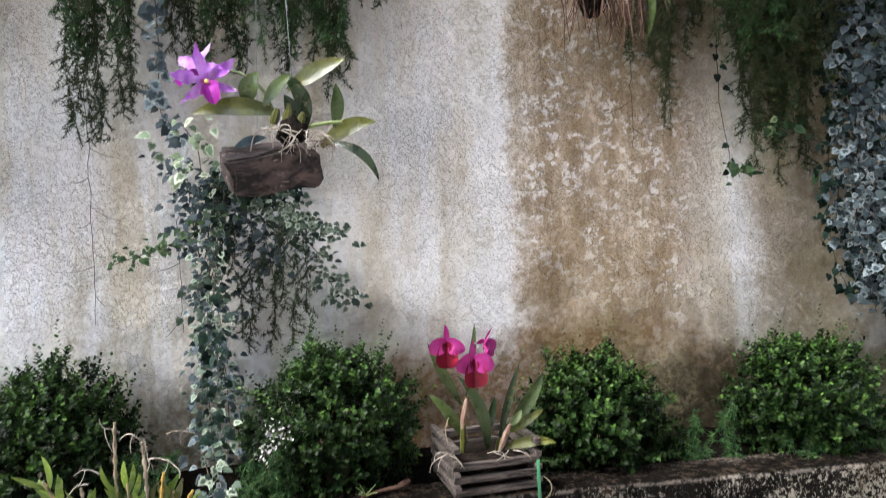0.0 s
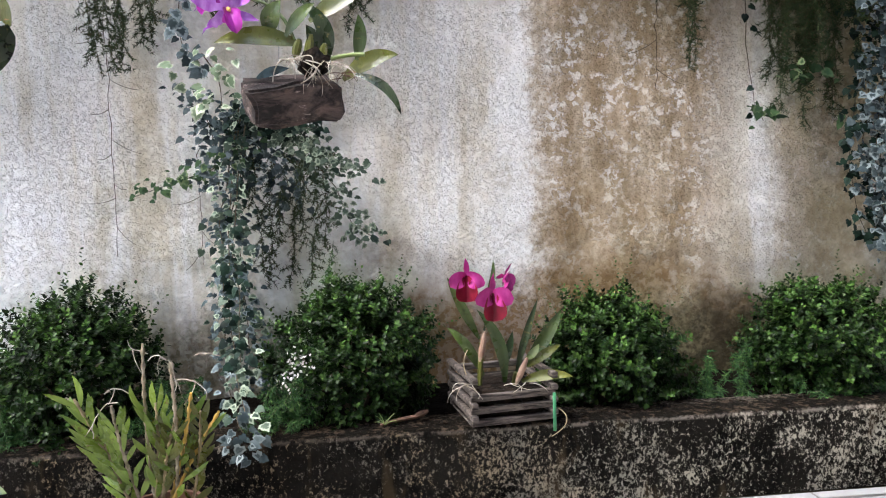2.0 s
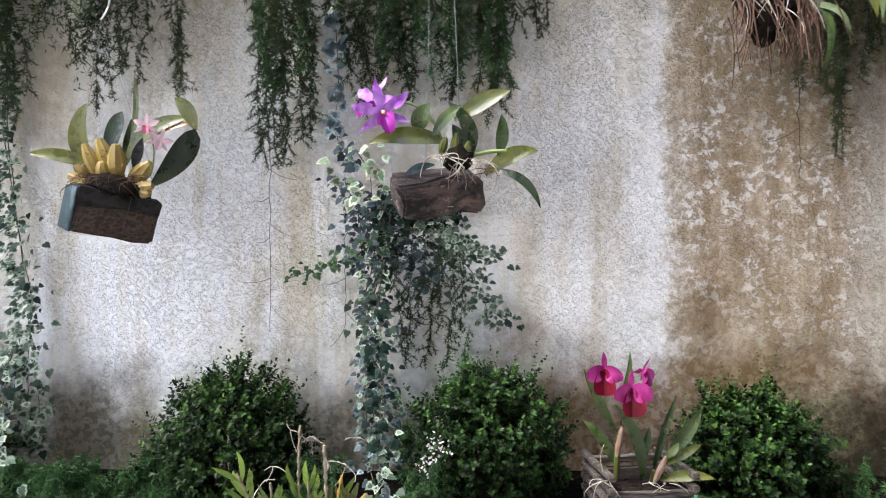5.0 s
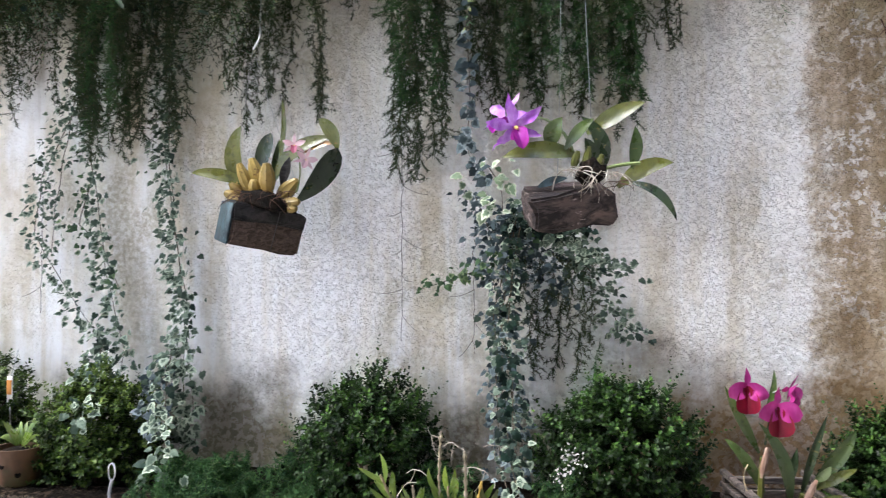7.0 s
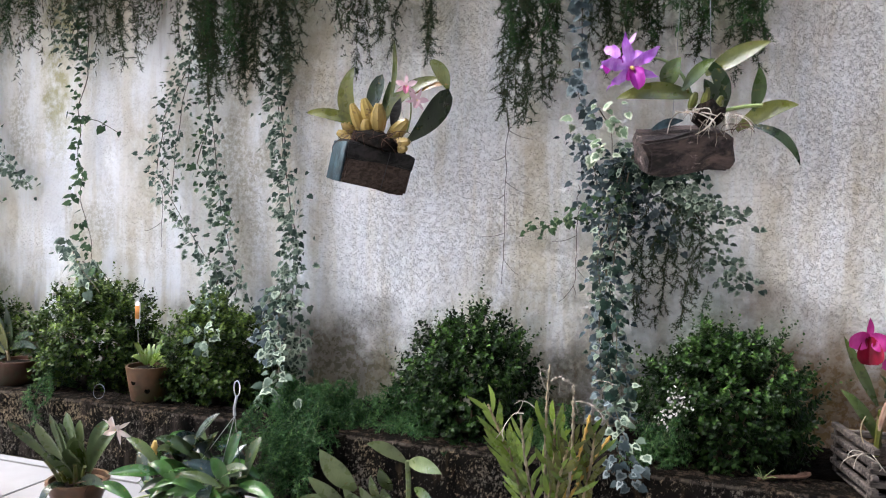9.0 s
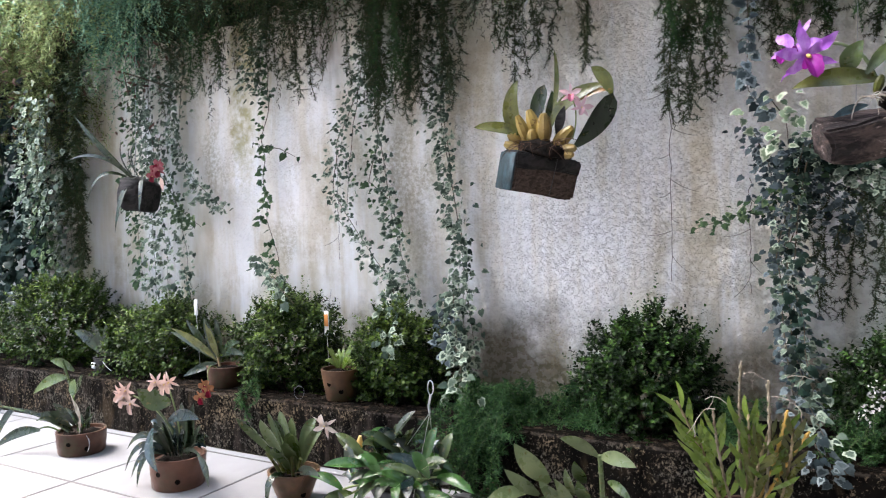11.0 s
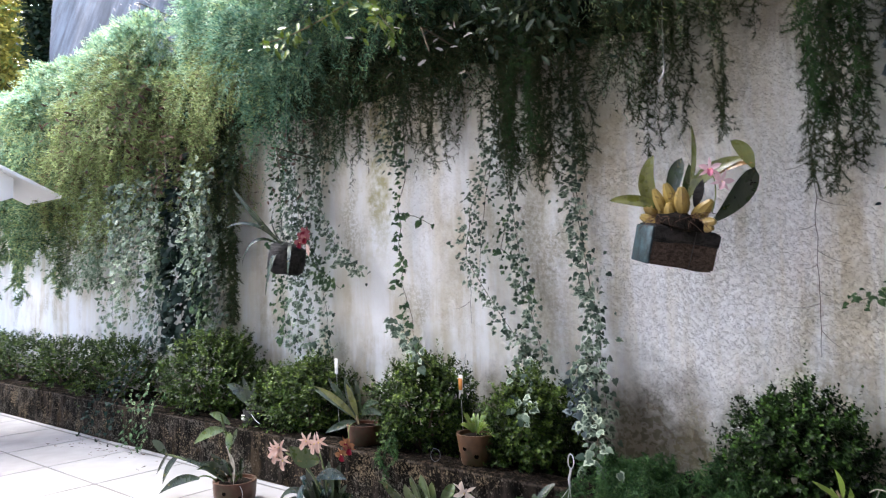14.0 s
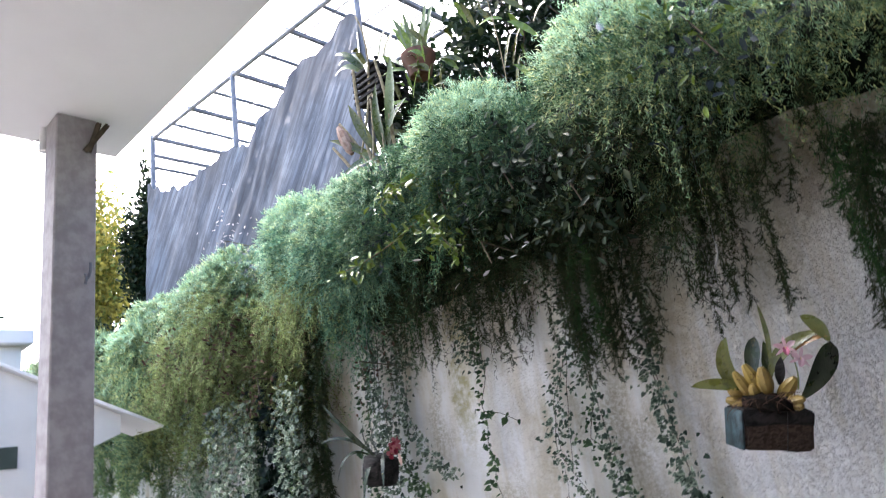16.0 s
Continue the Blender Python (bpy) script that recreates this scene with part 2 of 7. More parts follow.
def mossy_concrete():
    n = Nodes("blackened_kerb_concrete")
    x, y, z = n.xyz()
    p = n.place()
    blot = n.noise(7, 5, 0.7, vector=n.stretched(1, 1, 0.45, p))
    runs = n.noise(1.0, 5, 0.7, vector=n.stretched(34, 34, 5, p))
    speck = n.noise(150, 5, 0.72, 0.4, vector=p)
    crust = n.noise(115, 6, 0.8, 0.2, vector=p)
    c = n.mix(n.step(blot, 0.35, 0.62), (0.003, 0.0028, 0.0025), (0.014, 0.012, 0.010))
    # washed-out streaks on the older length
    c = n.mix(n.math("MULTIPLY", n.step(runs, 0.47, 0.66, 0.0, 0.75), n.step(x, -0.9, -1.6)), c, (0.055, 0.043, 0.035))
    # grey lichen crust in broken patches, paler on the newer length
    newer = n.step(x, -0.15, 0.7)
    lichen = n.noise(130, 5, 0.72, 0.5, vector=n.stretched(1, 1, 0.7, p))
    patch = n.noise(6, 5, 0.7, vector=p)
    pale = n.mix(newer, n.mix(n.step(n.noise(9, 3, vector=p), 0.45, 0.6), (0.15, 0.135, 0.11), (0.25, 0.195, 0.125)), (0.40, 0.37, 0.30))
    crusted = n.math("ADD", n.math("ADD", n.math("MULTIPLY", lichen, 0.68), n.math("MULTIPLY", patch, 0.32)), n.math("MULTIPLY", newer, 0.014))
    c = n.mix(n.step(crusted, 0.51, 0.60, 0.0, 0.35), c, pale)
    c = n.mix(n.step(crusted, 0.547, 0.577, 0.0, 0.85), c, pale)
    c = n.mix(n.math("MULTIPLY", n.step(crust, 0.55, 0.62, 0, 0.9), n.step(patch, 0.46, 0.60)), c, pale)
    c = n.mix(n.step(n.noise(5, 3, vector=n.stretched(3, 3, 1, p)), 0.58, 0.68, 0, 0.45), c, (0.075, 0.052, 0.028))
    # rubbed pale arris
    edge = n.math("MULTIPLY", n.step(z, 0.176, 0.183), n.step(n.math("ADD", z, n.math("MULTIPLY", speck, 0.01)), 0.196, 0.191))
    c = n.mix(n.math("MULTIPLY", edge, n.step(n.noise(30, 4, 0.7, vector=p), 0.42, 0.58, 0.0, 0.7)), c, n.mix(newer, (0.12, 0.10, 0.08), (0.38, 0.33, 0.28)))
    # soil and moss lying on the top, blackened to stand for the bushes' shade
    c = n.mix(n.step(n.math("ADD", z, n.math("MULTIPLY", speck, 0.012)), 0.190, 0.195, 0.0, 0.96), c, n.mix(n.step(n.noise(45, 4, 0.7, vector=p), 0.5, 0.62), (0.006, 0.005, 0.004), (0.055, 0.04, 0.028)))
    n.bump(n.math("ADD", n.math("ADD", speck, crust), blot), 1.0, 0.009)
    return n.done(c, 0.95, 0, 0.02)


def floor_tile():
    n = Nodes("white_floor_tile")
    c = n.mix(n.step(n.noise(3, 4, vector=n.place()), 0.3, 0.7), (0.25, 0.25, 0.255), (0.22, 0.22, 0.22))
    c = n.mix(n.step(n.noise(30, 3, vector=n.place()), 0.68, 0.76, 0, 0.1), c, (0.25, 0.235, 0.21))
    n.bump(n.noise(220, 2), 0.05, 0.001)
    return n.done(c, n.step(n.noise(8, 3), 0.3, 0.7, 0.42, 0.55), 0, 0.4)


def wood_grain(name, a, b, along=(1, 14, 14), rough=0.75, bump=0.5):
    n = Nodes(name)
    g = n.noise(9, 5, 0.65, 0.6, vector=n.stretched(*along))
    c = n.mix(n.step(g, 0.35, 0.65), a, b)
    c = n.mix(n.step(n.noise(22, 3), 0.62, 0.75, 0, 0.6), c, tuple(0.4 * v for v in a))
    n.bump(g, bump, 0.005)
    return n.done(c, rough, 0, 0.12)


def bark_skin():
    n = Nodes("rough_bark_log")
    g = n.noise(20, 6, 0.7, 0.5, vector=n.stretched(0.45, 1.4, 1.4))
    layer = n.noise(7, 4, 0.65, 0.6, vector=n.stretched(0.5, 1.6, 1.6))
    c = n.mix(n.step(g, 0.38, 0.62), (0.014, 0.011, 0.011), (0.095, 0.070, 0.064))
    c = n.mix(n.step(layer, 0.50, 0.60, 0, 0.75), c, (0.17, 0.12, 0.10))
    c = n.mix(n.step(n.noise(30, 5, 0.7, vector=n.stretched(0.5, 1.5, 1.5)), 0.60, 0.68, 0, 0.8), c, (0.36, 0.30, 0.27))
    n.bump(n.math("ADD", g, layer), 1.0, 0.014)
    return n.done(c, 0.75, 0, 0.25)


def variegated(name, inner_a, inner_b, rim, amount):
    """Ivy: dark centre, pale ragged margin; some leaves almost wholly pale."""
    n = Nodes(name)
    r = n.attribute("rim")
    c = n.mix(n.step(n.math("ADD", n.math("MULTIPLY", n.island(), 0.6), n.math("MULTIPLY", n.noise(8, 2, vector=n.place()), 0.4)), 0.2, 0.8), inner_a, inner_b)
    c = n.mix(n.step(n.noise(90, 3, 0.6, vector=n.place()), 0.42, 0.62, 0, 0.45), c, inner_a)
    one = n.math("FRACT", n.math("MULTIPLY", n.island(), 5.7))
    reach = n.step(one, 0.0, 1.0, 0.95, 0.45)
    edge = n.step(n.math("SUBTRACT", n.math("ADD", r, n.math("MULTIPLY", n.math("SUBTRACT", n.noise(150, 3, vector=n.place()), 0.5), 1.0)), reach), -0.12, 0.16)
    c = n.mix(n.math("MULTIPLY", edge, n.step(one, 1 - amount - 0.2, 1 - amount + 0.2, 0.0, 0.9)), c, rim)
    n.bump(n.noise(120, 2, vector=n.place()), 0.2, 0.002)
    return n.leafy(c, 0.55, 0.12, 0.1)


def shade_net():
    """Thin woven netting: partly open, with slanting streaks where it is pulled tight."""
    n = Nodes("shade_netting")
    x, y, z = n.xyz()
    v = n.nt.nodes.new("ShaderNodeCombineXYZ")
    n.put(v.inputs[0], n.math("ADD", n.math("MULTIPLY", x, 17.0), n.math("MULTIPLY", z, -13.0)))
    n.put(v.inputs[1], n.math("MULTIPLY", z, 2.4))
    folds = n.noise(1.0, 6, 0.72, 0.5, vector=v.outputs[0])
    patch = n.noise(1.3, 4, 0.65, vector=n.place())
    c = n.mix(n.step(folds, 0.34, 0.66), (0.034, 0.044, 0.066), (0.105, 0.135, 0.185))
    c = n.mix(n.step(patch, 0.38, 0.60, 0, 0.75), c, (0.024, 0.029, 0.042))
    n.done(c, 0.8)
    t = n.nt.nodes.new("ShaderNodeBsdfTransparent")
    m = n.nt.nodes.new("ShaderNodeMixShader")
    n.put(m.inputs[0], n.step(folds, 0.5, 0.8, 0.0, 0.06))
    n.nt.links.new(n.bsdf.outputs[0], m.inputs[1])
    n.nt.links.new(t.outputs[0], m.inputs[2])
    n.nt.links.new(m.outputs[0], n.nt.nodes["Material Output"].inputs[0])
    return n.mat


def terracotta_paint(name="terracotta", a=(0.085, 0.037, 0.021), b=(0.05, 0.025, 0.015), moss=(0.05, 0.044, 0.02)):
    n = Nodes(name)
    c = n.mix(n.step(n.noise(16, 4), 0.35, 0.65), a, b)
    c = n.mix(n.step(n.noise(9, 4, 0.7), 0.52, 0.66, 0, 0.75), c, moss)
    n.bump(n.noise(80, 4), 0.35, 0.002)
    return n.done(c, n.step(n.noise(14, 4), 0.35, 0.65, 0.35, 0.8), 0, 0.35)


M = {
    "stucco": stucco(), "kerb": mossy_concrete(), "tile": floor_tile(),
    "grout": plain("grey_grout", (0.06, 0.058, 0.055), (0.10, 0.096, 0.09), 30),
    "soil": plain("dark_soil", (0.003, 0.0024, 0.0018), (0.009, 0.007, 0.005), 40, 0.95, 0.9, 0.012, spec=0.03),
    "bark_chips": plain("pine_bark_chips", (0.003, 0.0025, 0.002), (0.015, 0.010, 0.007), 45, 0.9, 0.9, 0.01),
    "ceiling": plain("white_ceiling_paint", (0.74, 0.725, 0.73), (0.79, 0.78, 0.78), 2, 0.8, 0.1),
    "house": plain("white_house_paint", (0.66, 0.655, 0.64), (0.74, 0.735, 0.72), 3, 0.85, 0.2),
    "column": plain("grey_speckled_render", (0.27, 0.245, 0.25), (0.38, 0.352, 0.356), 18, 0.8, 0.5, 0.003),
    "terracotta": terracotta_paint(), "clay_dry": terracotta_paint("dry_terracotta", (0.13, 0.06, 0.036), (0.09, 0.042, 0.026), (0.07, 0.045, 0.025)),
    "clay_moss": terracotta_paint("mossy_terracotta", (0.105, 0.052, 0.024), (0.06, 0.034, 0.017), (0.05, 0.045, 0.014)),
    "slat": wood_grain("weathered_grey_slats", (0.022, 0.018, 0.016), (0.105, 0.088, 0.076)),
    "bark": bark_skin(),
    "char": wood_grain("charred_wood", (0.006, 0.006, 0.006), (0.034, 0.031, 0.030), (1, 5, 5), 0.7, 0.9),
    "block": wood_grain("brown_wood_block", (0.026, 0.018, 0.014), (0.085, 0.060, 0.046), (0.8, 12, 12), 0.75, 0.6),
    "teal": plain("worn_teal_paint", (0.008, 0.017, 0.020), (0.045, 0.085, 0.10), 30, 0.55, 0.6, 0.004),
    "roots": plain("pale_aerial_roots", (0.20, 0.165, 0.13), (0.40, 0.365, 0.31), 40, 0.8, 0.2),
    "roots_brown": plain("brown_dry_roots", (0.04, 0.022, 0.016), (0.13, 0.08, 0.058), 40, 0.9, 0.3),
    "cane": plain("dry_orchid_cane", (0.14, 0.105, 0.055), (0.28, 0.23, 0.135), 40, 0.7, 0.3),
    "cane_bleached": plain("bleached_orchid_cane", (0.13, 0.105, 0.065), (0.30, 0.26, 0.19), 60, 0.7, 0.4),
    "cane_gold": plain("golden_orchid_cane", (0.42, 0.26, 0.05), (0.3, 0.2, 0.05), 40, 0.6, 0.3),
    "bulb": orchid_leaf("yellow_pseudobulb", (0.36, 0.26, 0.07), (0.19, 0.125, 0.03), (0.10, 0.05, 0.02), 0.45),
    "sheath": plain("papery_sheath", (0.20, 0.115, 0.08), (0.33, 0.235, 0.18), 30, 0.8, 0.2),
    "wire": plain("galvanised_wire", (0.4, 0.41, 0.42), (0.55, 0.55, 0.56), 30, 0.4, 0.1, 0.001, 0.8),
    "pipe": plain("grey_metal_pipe", (0.16, 0.17, 0.2), (0.26, 0.27, 0.3), 10, 0.5, 0.1, 0.001, 0.3),
    "stem": plain("ivy_stem", (0.055, 0.042, 0.026), (0.10, 0.078, 0.048), 30, 0.8, 0.3),
    "green_stem": plain("green_stem", (0.12, 0.17, 0.05), (0.19, 0.23, 0.08), 30, 0.5, 0.1),
    "fern_stem": plain("fern_stem", (0.03, 0.045, 0.016), (0.07, 0.085, 0.03), 30, 0.7, 0.1),
    "trunk": plain("dark_twig_bark", (0.05, 0.038, 0.027), (0.11, 0.085, 0.06), 20, 0.9, 0.5),
    "tag": plain("white_plastic_tag", (0.72, 0.71, 0.68), (0.78, 0.77, 0.75), 10, 0.5, 0.05),
    "orange": plain("orange_tag_print", (0.62, 0.25, 0.05), (0.68, 0.3, 0.08), 20, 0.5, 0.05),
    "mint": plain("mint_green_plastic", (0.035, 0.17, 0.075), (0.055, 0.22, 0.10), 20, 0.4, 0.05),
    "dark_plastic": plain("black_plastic", (0.015, 0.015, 0.015), (0.03, 0.03, 0.03), 20, 0.5, 0.1),
    "net": shade_net(),
    "lawn": plain("ground_earth_and_grass", (0.05, 0.06, 0.03), (0.10, 0.085, 0.05), 3, 0.95, 0.6, 0.02),
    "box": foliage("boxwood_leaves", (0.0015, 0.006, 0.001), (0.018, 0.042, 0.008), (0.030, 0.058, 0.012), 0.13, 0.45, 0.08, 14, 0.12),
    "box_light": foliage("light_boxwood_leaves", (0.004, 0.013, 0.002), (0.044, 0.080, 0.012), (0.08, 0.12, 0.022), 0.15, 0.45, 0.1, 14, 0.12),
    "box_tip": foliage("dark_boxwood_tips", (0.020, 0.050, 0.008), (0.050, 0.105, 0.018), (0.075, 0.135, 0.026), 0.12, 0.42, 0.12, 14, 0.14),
    "box_young_lit": foliage("young_toplit_boxwood_leaves", (0.045, 0.080, 0.012), (0.115, 0.17, 0.028), (0.16, 0.22, 0.045), 0.15, 0.42, 0.15, 14, 0.14),
    "fern": foliage("asparagus_fern_needles", (0.012, 0.034, 0.014), (0.24, 0.37, 0.19), (0.38, 0.42, 0.17), 0.22, 0.55, 0.16, 3.6),
    # darker copy of the fern needles, with the shade under the hedge in its colour
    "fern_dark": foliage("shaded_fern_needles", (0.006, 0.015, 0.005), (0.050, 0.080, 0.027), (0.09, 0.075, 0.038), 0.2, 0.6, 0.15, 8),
    "fern_deep": foliage("deep_green_fern_needles", (0.006, 0.024, 0.013), (0.12, 0.26, 0.145), (0.24, 0.35, 0.15), 0.18, 0.55, 0.12, 4.5),
    "fern_teal": foliage("blue_green_fern_needles", (0.015, 0.06, 0.040), (0.28, 0.52, 0.36), (0.36, 0.52, 0.28), 0.2, 0.55, 0.2, 4.0),
    "fern_gold": foliage("yellowing_fern_needles", (0.055, 0.085, 0.024), (0.50, 0.60, 0.24), (0.18, 0.11, 0.065), 0.14, 0.6, 0.25, 5.5),
    "fern_young": foliage("toplit_fern_growth", (0.16, 0.30, 0.18), (0.48, 0.68, 0.49), (0.58, 0.65, 0.34), 0.2, 0.55, 0.33, 4.0),
    "fern_low": foliage("young_fern_needles", (0.008, 0.030, 0.010), (0.050, 0.118, 0.036), (0.09, 0.17, 0.046), 0.15, 0.55, 0.25, 12),
    "fern_shade_core": plain("fern_inner_shade", (0.003, 0.006, 0.003), (0.008, 0.013, 0.006), 14, 0.95, 0.8, 0.02),
    "ivy": variegated("variegated_ivy_leaves", (0.024, 0.044, 0.030), (0.12, 0.16, 0.115), (0.34, 0.40, 0.30), 0.55),
    "ivy_pale": variegated("pale_variegated_ivy", (0.10, 0.15, 0.085), (0.20, 0.26, 0.16), (0.52, 0.56, 0.42), 0.85),
    "ivy_dark": variegated("dark_ivy_leaves", (0.003, 0.009, 0.006), (0.014, 0.032, 0.021), (0.035, 0.058, 0.045), 0.2),
    "ivy_blue": variegated("blue_grey_ivy_leaves", (0.022, 0.034, 0.037), (0.08, 0.105, 0.11), (0.20, 0.24, 0.245), 0.45),
    "ivy_green": variegated("green_ivy_leaves", (0.020, 0.048, 0.020), (0.075, 0.13, 0.055), (0.25, 0.32, 0.16), 0.3),
    "leaf": orchid_leaf("orchid_leaf_green", (0.024, 0.046, 0.010), (0.058, 0.086, 0.020)),
    "leaf_dark": orchid_leaf("orchid_leaf_dark", (0.006, 0.014, 0.005), (0.020, 0.035, 0.011)),
    "leaf_olive": orchid_leaf("orchid_leaf_olive", (0.045, 0.056, 0.010), (0.10, 0.105, 0.018), (0.06, 0.035, 0.012)),
    "leaf_pale": orchid_leaf("orchid_leaf_pale", (0.075, 0.11, 0.04), (0.14, 0.175, 0.075)),
    "leaf_grass": orchid_leaf("cane_leaf_yellow_green", (0.065, 0.115, 0.014), (0.16, 0.23, 0.035)),
    "leaf_blue": orchid_leaf("glossy_blue_green_leaf", (0.007, 0.018, 0.015), (0.020, 0.040, 0.038), rough=0.3),
    "leaf_shiny": orchid_leaf("glossy_green_leaf", (0.02, 0.065, 0.014), (0.05, 0.12, 0.026), rough=0.25),
    "leaf_rust": orchid_leaf("rusty_orchid_leaf", (0.26, 0.115, 0.02), (0.16, 0.10, 0.026)),
    "violet": petal_paint("violet_petal", (0.40, 0.11, 0.58), (0.72, 0.43, 0.86)),
    "violet_lip": petal_paint("deep_violet_lip", (0.24, 0.008, 0.2), (0.38, 0.03, 0.36)),
    "magenta": petal_paint("magenta_petal", (0.34, 0.015, 0.17), (0.52, 0.06, 0.30)),
    "crimson": petal_paint("crimson_lip", (0.15, 0.003, 0.014), (0.25, 0.006, 0.03)),
    "pink": petal_paint("pale_pink_petal", (0.70, 0.46, 0.52), (0.80, 0.64, 0.66)),
    "rose": petal_paint("rose_lip", (0.42, 0.08, 0.18), (0.6, 0.2, 0.3)),
    "peach": petal_paint("peach_petal", (0.66, 0.46, 0.39), (0.80, 0.68, 0.62)),
    "cream": petal_paint("cream_petal", (0.76, 0.66, 0.60), (0.84, 0.78, 0.74)),
    "copper": petal_paint("copper_petal", (0.27, 0.11, 0.05), (0.40, 0.20, 0.09)),
    "red": petal_paint("red_petal", (0.26, 0.05, 0.065), (0.42, 0.16, 0.17)),
    "yellow_eye": petal_paint("yellow_throat", (0.7, 0.5, 0.15), (0.78, 0.62, 0.3)),
    "white_bloom": petal_paint("white_blossom", (0.42, 0.38, 0.38), (0.58, 0.54, 0.53)),
    "tree_gold": foliage("golden_tree_leaves", (0.20, 0.19, 0.04), (0.42, 0.37, 0.08), (0.16, 0.2, 0.05), 0.25, 0.6, 0.35, 1.2),
    "tree_dark": foliage("dark_tree_leaves", (0.005, 0.013, 0.007), (0.02, 0.038, 0.018), (0.04, 0.055, 0.022), 0.15, 0.6, 0.3, 1.5),
    "dark_paint": plain("dark_green_paint", (0.04, 0.06, 0.05), (0.06, 0.08, 0.07), 8, 0.6, 0.1),
}

# ---- building blocks ----
R = random.Random(7)
G = np.random.default_rng(11)


def part(name, shape, material, parent=None, label="", smooth=True):
    """Links (verts, faces) as one mesh, under a thing or a part."""
    verts, faces = shape
    me = bpy.data.meshes.new(name)
    me.from_pydata([tuple(v) for v in verts], [], faces)
    me.update()
    if smooth:
        me.polygons.foreach_set("use_smooth", [True] * len(me.polygons))
        me.set_sharp_from_angle(angle=radians(48))
    me.materials.append(M[material])
    ob = new(name, me)
    ob.parent = parent
    return tagged(ob, label)


def thing(name, at, label, category, group="", kind=""):
    ob = new(name)
    ob.empty_display_size = 0.05
    ob.location = at
    return tagged(ob, label, category, group, kind)


def join(*shapes):
    verts, faces = [], []
    for v, f in shapes:
        k = len(verts)
        verts += [tuple(p) for p in v]
        faces += [tuple(i + k for i in q) for q in f]
    return verts, faces


def moved(shape, m):
    return [m @ Vector(p) for p in shape[0]], shape[1]


def slab(x0, x1, y0, y1, z0, z1, bevel=0.003):
    """A box with chamfered edges."""
    b = min(bevel, (x1 - x0) / 3, (y1 - y0) / 3, (z1 - z0) / 3)
    bm = bmesh.new()
    bmesh.ops.create_cube(bm, size=1, matrix=Matrix.Translation(((x0 + x1) / 2, (y0 + y1) / 2, (z0 + z1) / 2)) @ Matrix.Diagonal((x1 - x0, y1 - y0, z1 - z0, 1)))
    bmesh.ops.bevel(bm, geom=bm.edges[:], offset=b, segments=1, affect="EDGES")
    bm.verts.index_update()
    out = [v.co.copy() for v in bm.verts], [tuple(v.index for v in f.verts) for f in bm.faces]
    bm.free()
    return out


def lump(shape, amount, scale, seed=0):
    """Uneven surface on a shape."""
    off = Vector((seed * 3.1, seed * 1.7, seed * 0.9))
    return [Vector(p) + amount * noise.noise_vector(Vector(p) * scale + off) for p in shape[0]], shape[1]


def log_block(w, d, h, seed, cuts=9, rough=0.006):
    """A sawn or split block with worn, uneven faces."""
    bm = bmesh.new()
    bmesh.ops.create_cube(bm, size=1, matrix=Matrix.Diagonal((w, d, h, 1)))
    bmesh.ops.bevel(bm, geom=bm.edges[:], offset=min(w, d, h) * 0.08, segments=2, affect="EDGES")
    bmesh.ops.subdivide_edges(bm, edges=bm.edges[:], cuts=3, use_grid_fill=True)
    bm.verts.index_update()
    out = [v.co.copy() for v in bm.verts], [tuple(v.index for v in f.verts) for f in bm.faces]
    bm.free()
    return lump(lump(out, rough, 22, seed), rough * 0.5, 60, seed + 4)


def tube(points, radius, sides=6, end=None):
    """A tube along points; the radius may run to end."""
    pts = [Vector(p) for p in points]
    end = radius if end is None else end
    verts, faces = [], []
    side = Vector((0.31, 0.87, 0.38))
    for i, p in enumerate(pts):
        d = (pts[min(i + 1, len(pts) - 1)] - pts[max(i - 1, 0)]).normalized()
        u = d.cross(side).normalized()
        v = d.cross(u)
        r = radius + (end - radius) * i / max(1, len(pts) - 1)
        verts += [p + r * (math.cos(a) * u + math.sin(a) * v) for a in (2 * math.pi * k / sides for k in range(sides))]
    for i in range(len(pts) - 1):
        for k in range(sides):
            j = (k + 1) % sides
            faces.append((i * sides + k, i * sides + j, (i + 1) * sides + j, (i + 1) * sides + k))
    faces += [tuple(range(sides - 1, -1, -1)), tuple((len(pts) - 1) * sides + k for k in range(sides))]
    return verts, faces


def bend(a, b, bow, steps=8):
    """Points on a bow from a to b."""
    a, b, c = Vector(a), Vector(b), (Vector(a) + Vector(b)) / 2 + Vector(bow)
    return [(1 - t) ** 2 * a + 2 * t * (1 - t) * c + t * t * b for t in (i / steps for i in range(steps + 1))]


